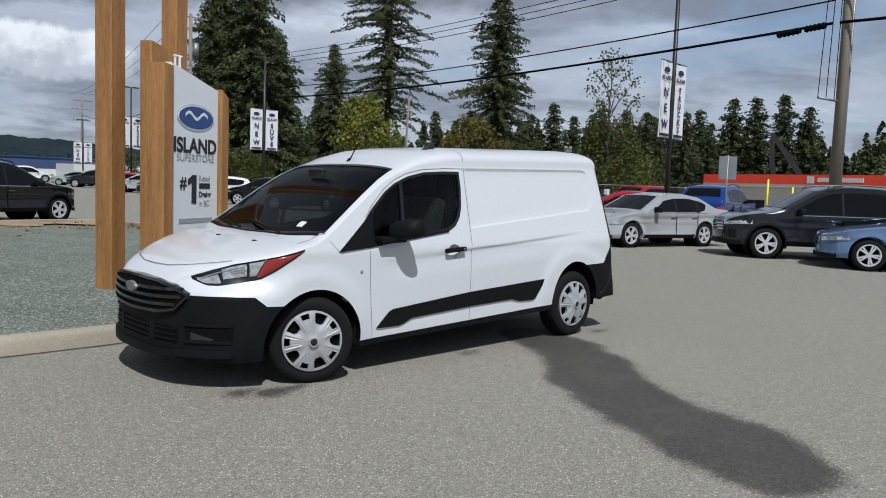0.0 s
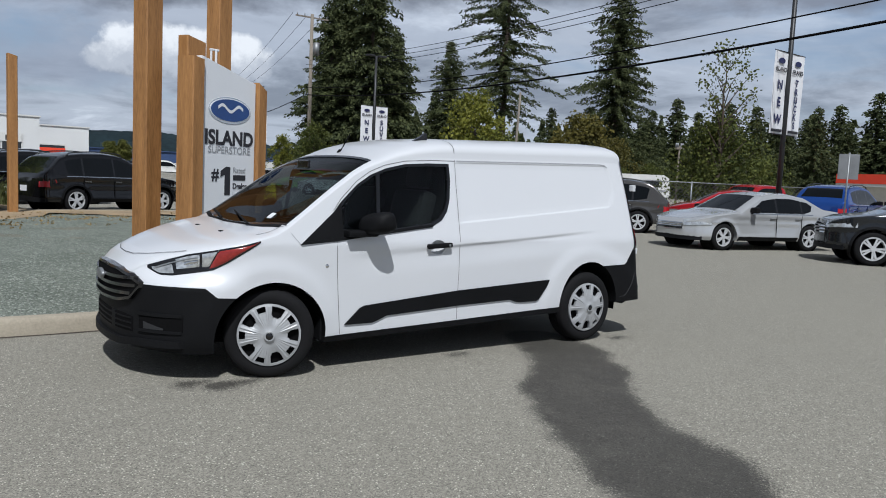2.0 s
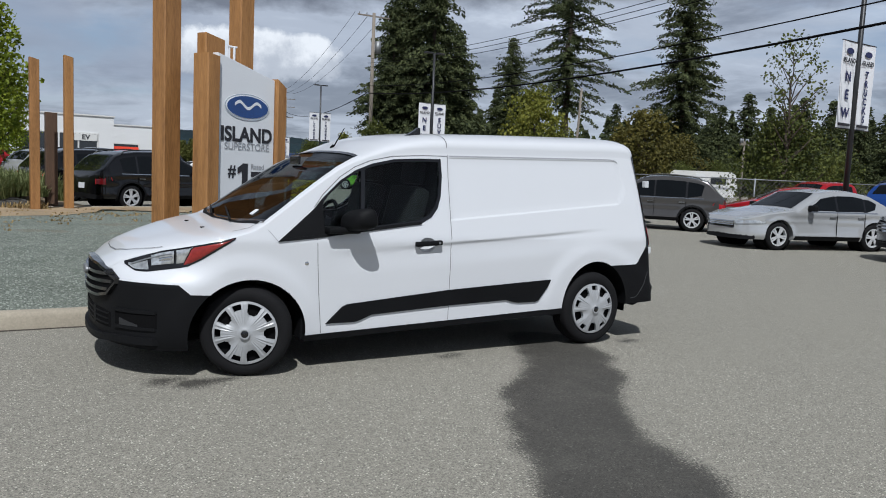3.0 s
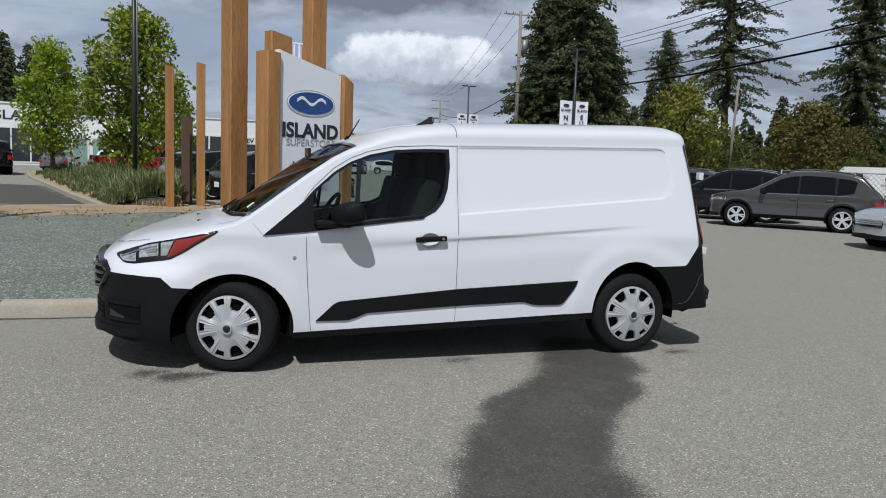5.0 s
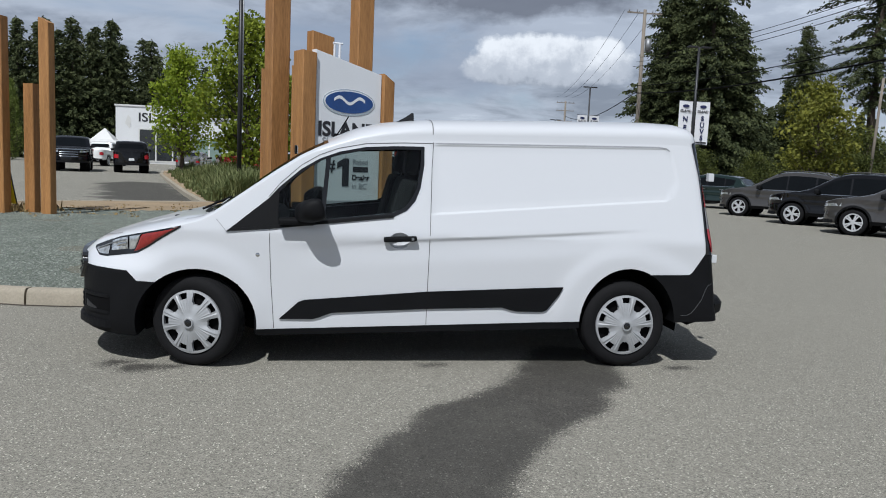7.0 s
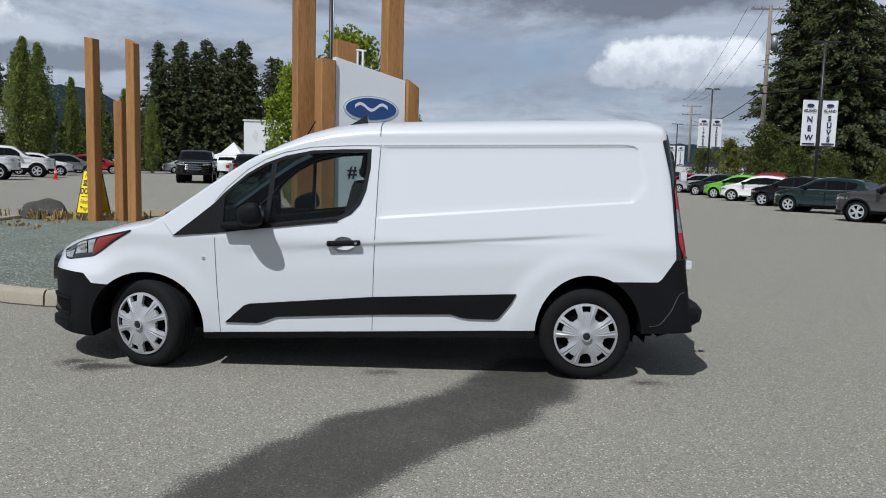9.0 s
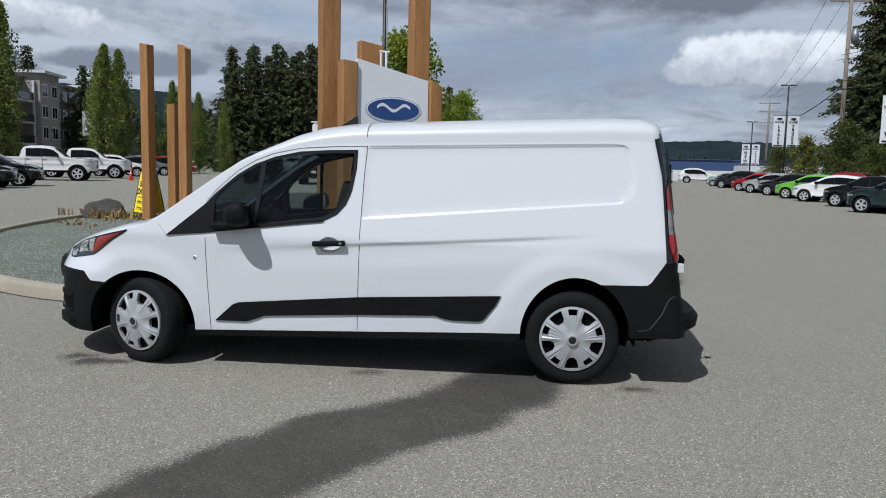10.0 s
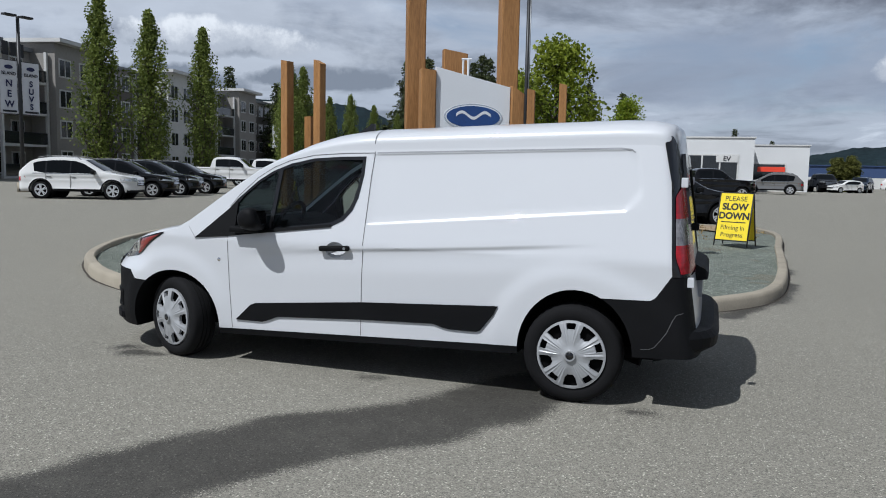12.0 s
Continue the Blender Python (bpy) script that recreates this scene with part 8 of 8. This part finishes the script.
def apartments():
    a, b = Vector((-52.4, 43.0, 0)), Vector((-66.4, 112.0, 0))
    t = (b - a).normalized()
    turn = math.degrees(math.atan2(t.y, t.x))
    # along +x of the house runs away from the viewer; its face looks along -y of the house turned half round
    house = empty("apartment_building", Matrix.Translation(a) @ pose(0, 0, 0, 0, 0, turn), "four-storey apartment house in grey and brown panels", "building")
    length = (b - a).length
    floors, fh = 4, 2.78
    flip = Matrix.Identity(4)

    def bay(x0, x1, out, top, material, name="wall"):
        return part(name, box(x0, -out, 0.0, x1, 12.0, top), material, house, "", flip)

    def window(x0, x1, z0, z1, out, bars=1):
        w = wall_window(house, x0, x1, z0, z1, bars, -out - 0.06)
        w.matrix_basis = flip
        return w

    x = -14.0
    k = 0
    while x < length:
        kind = k % 3
        if kind == 0:
            wide, out, top, material = 6.2, 0.9, 12.2, (PANEL_GREY if k % 2 == 0 else PANEL_MID)
        elif kind == 1:
            wide, out, top, material = 8.2, 0.0, 11.3, PANEL_BROWN
        else:
            wide, out, top, material = 6.4, -1.6, 11.3, PANEL_MID
        x1 = min(x + wide, length)
        bay(x, x1, out, top, material)
        part("roof", box(x - 0.5, -out - (0.9 if kind == 0 else 0.4), top, x1 + 0.5, 12.4, top + 0.35), ROOF_GREY if kind else FRAME_WHITE, house, "", flip)
        if kind == 1:
            part("wall_band", box(x, -0.03, 0, x1, 0.01, 4.2), PANEL_BROWN, house, "", flip)
            part("wall_band", box(x, -0.05, 10.3, x1, 0.01, 11.3), PANEL_MID, house, "", flip)
        for f in range(floors):
            z = 0.95 + f * fh
            if kind == 0:
                for c in (0.22, 0.72):
                    window(x + wide * c - 0.9, x + wide * c + 0.9, z - 0.1, z + 1.6, out)
            elif kind == 1:
                for c in (0.2, 0.52, 0.83):
                    window(x + wide * c - 0.85, x + wide * c + 0.85, z - 0.1, z + 1.6, out)
            else:
                deck = part("balcony", box(x + 0.2, -0.2, z - 0.95, x1 - 0.2, 1.6, z - 0.75), FRAME_WHITE, house, "", flip)
                part("balcony_rail", box(x + 0.2, -0.22, z - 0.7, x1 - 0.2, -0.16, z + 0.25), WINDOW_DARK, deck)
                part("rail_cap", box(x + 0.2, -0.25, z + 0.25, x1 - 0.2, -0.13, z + 0.30), DARK_METAL, deck)
                for c in (0.25, 0.7):
                    window(x + wide * c - 0.9, x + wide * c + 0.9, z - 0.6, z + 1.4, out)
        if kind == 2:
            for px in (x + 0.25, x1 - 0.25):
                part("balcony_post", box(px - 0.12, -0.3, 0, px + 0.12, -0.05, 11.3), FRAME_WHITE, house, "", flip)
        x = x1
        k += 1
    # the house number, as plain bars
    for i in range(4):
        part("lettering_bar", box(5.4 + i * 0.95 - 0.4 - 14.0 + 8.0, -0.98, 10.2, 5.4 + i * 0.95 + 0.3 - 14.0 + 8.0, -0.9, 11.3), INK, house, "", flip)


apartments()


def dealership():
    d = empty("dealership", pose(-20.6, 77.3, 0), "low white dealership building with dark glass and letters", "building")
    part("wall", box(0, 0, 0, 7.4, 16, 5.75), STUCCO, d, "white rendered wall")
    part("wall", box(7.4, 0.8, 0, 27.5, 16, 4.9), STUCCO, d)
    part("roof", box(-0.1, -0.1, 5.75, 7.5, 16.1, 5.9), FRAME_WHITE, d)
    part("roof", box(7.4, 0.6, 4.9, 27.6, 16.1, 5.05), FRAME_WHITE, d)
    wall_window(d, 2.2, 7.3, 0.2, 3.6, 2, -0.05, WINDOW_DARK)
    for k in range(6):
        wall_window(d, 7.6 + k * 3.2, 10.6 + k * 3.2, 0.1, 2.9, 1, 0.72, WINDOW_GREEN)
    text_part("ISLAND", 1.25, INK, d, pose(4.6, -0.02, 4.65, 90, 0, 0), bold=0.02, squeeze=1.15)
    part("logo_shape", prism([(0.9, 4.0), (1.2, 4.9), (1.5, 4.5), (1.4, 3.5)], "y", -0.03, 0.01), PANEL_GREY, d, "plain grey shape")
    s = empty("showroom", pose(2.0, 71.5, 0), "white showroom with dark glazing and an open bay", "building")
    part("wall", box(-3.0, 0, 0, 5.4, 10, 5.0), STUCCO, s, "white rendered wall")
    part("wall", box(5.4, 9, 0, 11.0, 22, 4.65), STUCCO, s)
    part("roof", box(-3.1, -0.1, 5.0, 5.5, 10.1, 5.12), FRAME_WHITE, s)
    part("roof", box(5.4, 8.9, 4.65, 11.1, 22.1, 4.77), FRAME_WHITE, s)
    wall_window(s, -2.4, 4.1, 0.1, 3.5, 3, -0.05, WINDOW_DARK)
    part("sign_panel", box(2.1, -0.12, 2.75, 4.0, -0.07, 3.35), FRAME_WHITE, s, "white panel")
    text_part("EV", 0.6, INK, s, pose(3.05, -0.13, 3.05, 90, 0, 0), bold=0.02)
    wall_window(s, 5.6, 8.9, 0.0, 2.9, 0, 8.95, WINDOW_DARK)
    part("orange_strip", box(6.2, 8.84, 2.0, 8.8, 8.88, 2.5), ORANGE, s, "orange strip")
    t = empty("canopy_tent", pose(-20.6, 73.5, 0), "white peaked canopy tent", "tent")
    bm = bmesh.new()
    base = [bm.verts.new((2.6 * cx, 2.6 * cy, 1.55)) for cx, cy in ((-1, -1), (1, -1), (1, 1), (-1, 1))]
    mid = [bm.verts.new((1.0 * cx, 1.0 * cy, 2.25)) for cx, cy in ((-1, -1), (1, -1), (1, 1), (-1, 1))]
    skirt = [bm.verts.new((2.6 * cx, 2.6 * cy, 1.2)) for cx, cy in ((-1, -1), (1, -1), (1, 1), (-1, 1))]
    tip = bm.verts.new((0, 0, 3.35))
    for i in range(4):
        j = (i + 1) % 4
        bm.faces.new((base[i], base[j], mid[j], mid[i]))
        bm.faces.new((skirt[i], skirt[j], base[j], base[i]))
        bm.faces.new((mid[i], mid[j], tip))
    part("canopy", bm, FRAME_WHITE, t, "white cloth canopy")
    for cx, cy in ((-1, -1), (1, -1), (1, 1), (-1, 1)):
        part("leg", tube((2.55 * cx, 2.55 * cy, 0), (2.55 * cx, 2.55 * cy, 1.5), 0.04, n=8), GREY_METAL, t)
    b = empty("warehouse", pose(14.0, 122.0, 0), "long low dark blue warehouse", "building")
    part("wall", box(0, 0, 0, 62, 14, 3.3), METAL_BLUE, b, "dark blue metal wall")
    part("wall_base", box(0, -0.06, 0, 62, 0.0, 1.6), PANEL_GREY, b, "grey lower wall")
    part("wall", box(22, -8, 0, 44, -0.1, 2.5), PANEL_GREY, b)
    part("roof", box(-0.2, -0.2, 3.3, 62.2, 14.2, 3.42), METAL_BLUE, b)
    o = empty("store", pose(52.0, 24.5, 0, 0, 0, 0), "low cream store with an orange-red fascia", "building")
    u = Vector((-4.5, -15.2, 0)).normalized()
    o.matrix_basis = Matrix.Translation((53.0, 24.0, 0)) @ pose(0, 0, 0, 0, 0, math.degrees(math.atan2(u.y, u.x)))
    part("wall", box(0, 0, 0, 40, 14, 2.6), CREAM, o, "cream wall")
    part("fascia", box(-0.1, -0.35, 2.32, 40.1, 14.1, 2.98), ORANGE, o, "orange-red fascia band")
    part("fascia_stripe", box(-0.1, -0.33, 2.12, 40.1, 14.08, 2.32), FRAME_WHITE, o, "white stripe")
    for k in range(7):
        wall_window(o, 2 + k * 5.4, 5.6 + k * 5.4, 0.2, 1.3, 1, -0.05, WINDOW_DARK, CREAM)
    part("logo_shape", box(9.0, -0.40, 2.4, 9.5, -0.36, 2.88), FRAME_WHITE, o, "plain white square")
    part("lettering_bar", box(9.8, -0.40, 2.5, 13.0, -0.36, 2.78), FRAME_WHITE, o, "plain white bar")


dealership()


# ---- trailer, thin pole and excavator beyond the parked row ----
def camper_trailer(x, y, turn):
    t = empty("camper_trailer", pose(x, y, 0, 0, 0, turn), "white camper trailer parked beyond the chain-link fence", "trailer")
    outline = [(-2.4, 0.45), (2.2, 0.45), (2.45, 0.9), (2.3, 2.1), (1.9, 2.35), (-2.2, 2.35), (-2.45, 2.1), (-2.5, 0.8)]
    part("body", prism(outline, "y", -1.05, 1.05), FRAME_WHITE, t, "white panelled body")
    part("stripe", box(-2.4, -1.062, 1.05, 2.3, -1.052, 1.2), INK_GREY, t, "grey stripe")
    for a, b in ((-1.9, -1.0), (0.5, 1.6)):
        part("window", box(a, -1.07, 1.4, b, -1.05, 1.95, 0.004), WINDOW_DARK, t, "dark window")
    part("door", box(-0.6, -1.068, 0.55, 0.1, -1.052, 2.15, 0.004), STUCCO, t)
    for s in (-1, 1):
        w = part("wheel", ROAD_CORE, None, t, "", pose(0.3, s * 1.0, 0.33, 0, 0, 0 if s < 0 else 180) @ Matrix.Diagonal((0.33, 0.33, 0.33, 1)))
        part("tyre", ROAD_TYRE, None, w)
        part("rim", ROAD_RIM, None, w)


def excavator(x, y, turn):
    e = empty("excavator", pose(x, y, 0, 0, 0, turn), "dark excavator with a raised folded boom behind the store", "excavator")
    for s in (-1, 1):
        part("track", box(-1.9, s * 1.0 - 0.3, 0, 1.9, s * 1.0 + 0.3, 0.85, 0.25), DARK, e, "black crawler track")
    part("body", box(-1.8, -1.2, 0.9, 1.2, 1.2, 2.2, 0.2), DARK_METAL, e)
    part("cab", box(0.1, -1.2, 2.2, 1.3, -0.1, 3.2, 0.12), GLOSS_BLACK, e, "dark cab")
    part("boom", prism([(0.9, 1.8), (1.4, 1.7), (0.85, 4.6), (0.7, 6.7), (0.35, 6.9), (0.4, 4.6)], "y", -0.25, 0.25), DARK_METAL, e, "dark boom")
    part("stick", prism([(0.25, 7.2), (0.7, 7.3), (2.9, 4.3), (3.5, 3.2), (3.1, 3.1), (2.4, 4.1)], "y", -0.2, 0.2), DARK_METAL, e, "dark dipper stick")
    part("bucket", prism([(3.0, 3.3), (3.8, 3.3), (4.0, 2.6), (3.4, 2.2), (2.9, 2.6)], "y", -0.5, 0.5), REDDISH, e, "rusty bucket")


REDDISH = mat("rusty_steel", (0.10, 0.035, 0.028), 0.8, var=0.4, scale=3, grain=20)
camper_trailer(45.0, 35.8, -48)
excavator(68.7, 26.4, -68)
utility_pole(31.15, 21.17, 3.65, 0.06, ((3.5, 0.3),), "short thin wooden pole beyond the fence")


# ---- fence beyond the parked row ----
def fence():
    a, b = Vector((21.5, 19.0, 0)), Vector((33.0, 12.5, 0))
    t = (b - a).normalized()
    f = empty("chain_link_fence", Matrix.Translation(a) @ pose(0, 0, 0, 0, 0, math.degrees(math.atan2(t.y, t.x))), "grey chain-link fence beyond the parked cars", "fence")
    n = (b - a).length
    for k in range(6):
        part("post", tube((n * k / 5, 0, 0), (n * k / 5, 0, 1.75), 0.035, n=8), GREY_METAL, f)
    part("rail", tube((0, 0, 1.7), (n, 0, 1.7), 0.022, n=6), GREY_METAL, f)
    bm = bmesh.new()
    for k in range(int(n / 0.2)):
        for s in (0, 1):
            x0 = k * 0.2
            x1 = x0 + (1.6 if s else -1.6)
            z0, z1 = 0.05, 1.65
            if x1 < 0 or x1 > n:
                continue
            add_tube(bm, (x0, 0, z0), (x1, 0, z1), 0.006, n=3, cap=False)
    w = part("wire_mesh", bm, DARK_METAL, f)
    w["kind"] = "stuff"


fence()


def cone(x, y):
    c = empty("traffic_cone", pose(x, y, 0), "orange traffic cone with a pale band", "cone")
    part("foot", box(-0.18, -0.18, 0, 0.18, 0.18, 0.03, 0.01), ORANGE, c)
    part("cone_body", tube((0, 0, 0.03), (0, 0, 0.7), 0.13, 0.03, 16), ORANGE, c)
    part("band", tube((0, 0, 0.38), (0, 0, 0.5), 0.084, 0.066, 16), FRAME_WHITE, c)


cone(21.0, 14.9)
cone(-22.2, 41.2)


# ---- hills ----
HILL = mat("hill_woods", (0.014, 0.025, 0.030), 1.0, var=0.45, scale=0.02, grain=0.25, coords="Object", spec=0.1)


def hill(name, points, back, seed, label, d0=0.0):
    """A wooded ridge: crest heights along a line, falling to the ground before and behind."""
    crest = []
    for (p, q) in zip(points, points[1:]):
        n = 26
        crest += [Vector(p).lerp(Vector(q), k / n) for k in range(n)]
    crest.append(Vector(points[-1]))
    verts, faces = [], []
    rows = 7
    for c in crest:
        out = Vector((c.x, c.y, 0)).normalized()
        for r in range(rows):
            f = r / (rows - 1)
            p = c + out * back * (f - 0.5) * 1.4
            h = c.z * max(0, 1 - abs(2 * f - 1)) ** 0.7
            h += (2.2 * noise.noise(Vector((p.x * 0.03, p.y * 0.03, seed))) + 1.4 * noise.noise(Vector((p.x * 0.16, p.y * 0.16, seed)))) * (0 if r in (0, rows - 1) else 1)
            verts.append((p.x, p.y, max(h, -1)))
    for i in range(len(crest) - 1):
        for r in range(rows - 1):
            faces.append((i * rows + r, (i + 1) * rows + r, (i + 1) * rows + r + 1, i * rows + r + 1))
    tagged(part(name, mesh_from(name, verts, faces, smooth=True), HILL), label, "hill", kind="structure")


hill("hill_north", [(60, 905, 18), (105, 889, 27), (140, 885, 33), (175, 879, 35), (215, 870, 35), (260, 850, 33), (330, 800, 26), (400, 760, 20)], 160, 1.0, "low wooded hill in the distance")
hill("hill_east", [(110, 590, 14), (150, 577, 20), (200, 560, 17), (280, 530, 14), (400, 470, 12)], 120, 2.0, "low wooded ridge in the distance")
hill("hill_west", [(-620, 680, 70), (-520, 735, 78), (-415, 793, 76), (-380, 808, 72), (-345, 824, 52), (-310, 838, 38), (-260, 850, 22), (-200, 870, 12)], 200, 3.0, "wooded mountain behind the apartments")
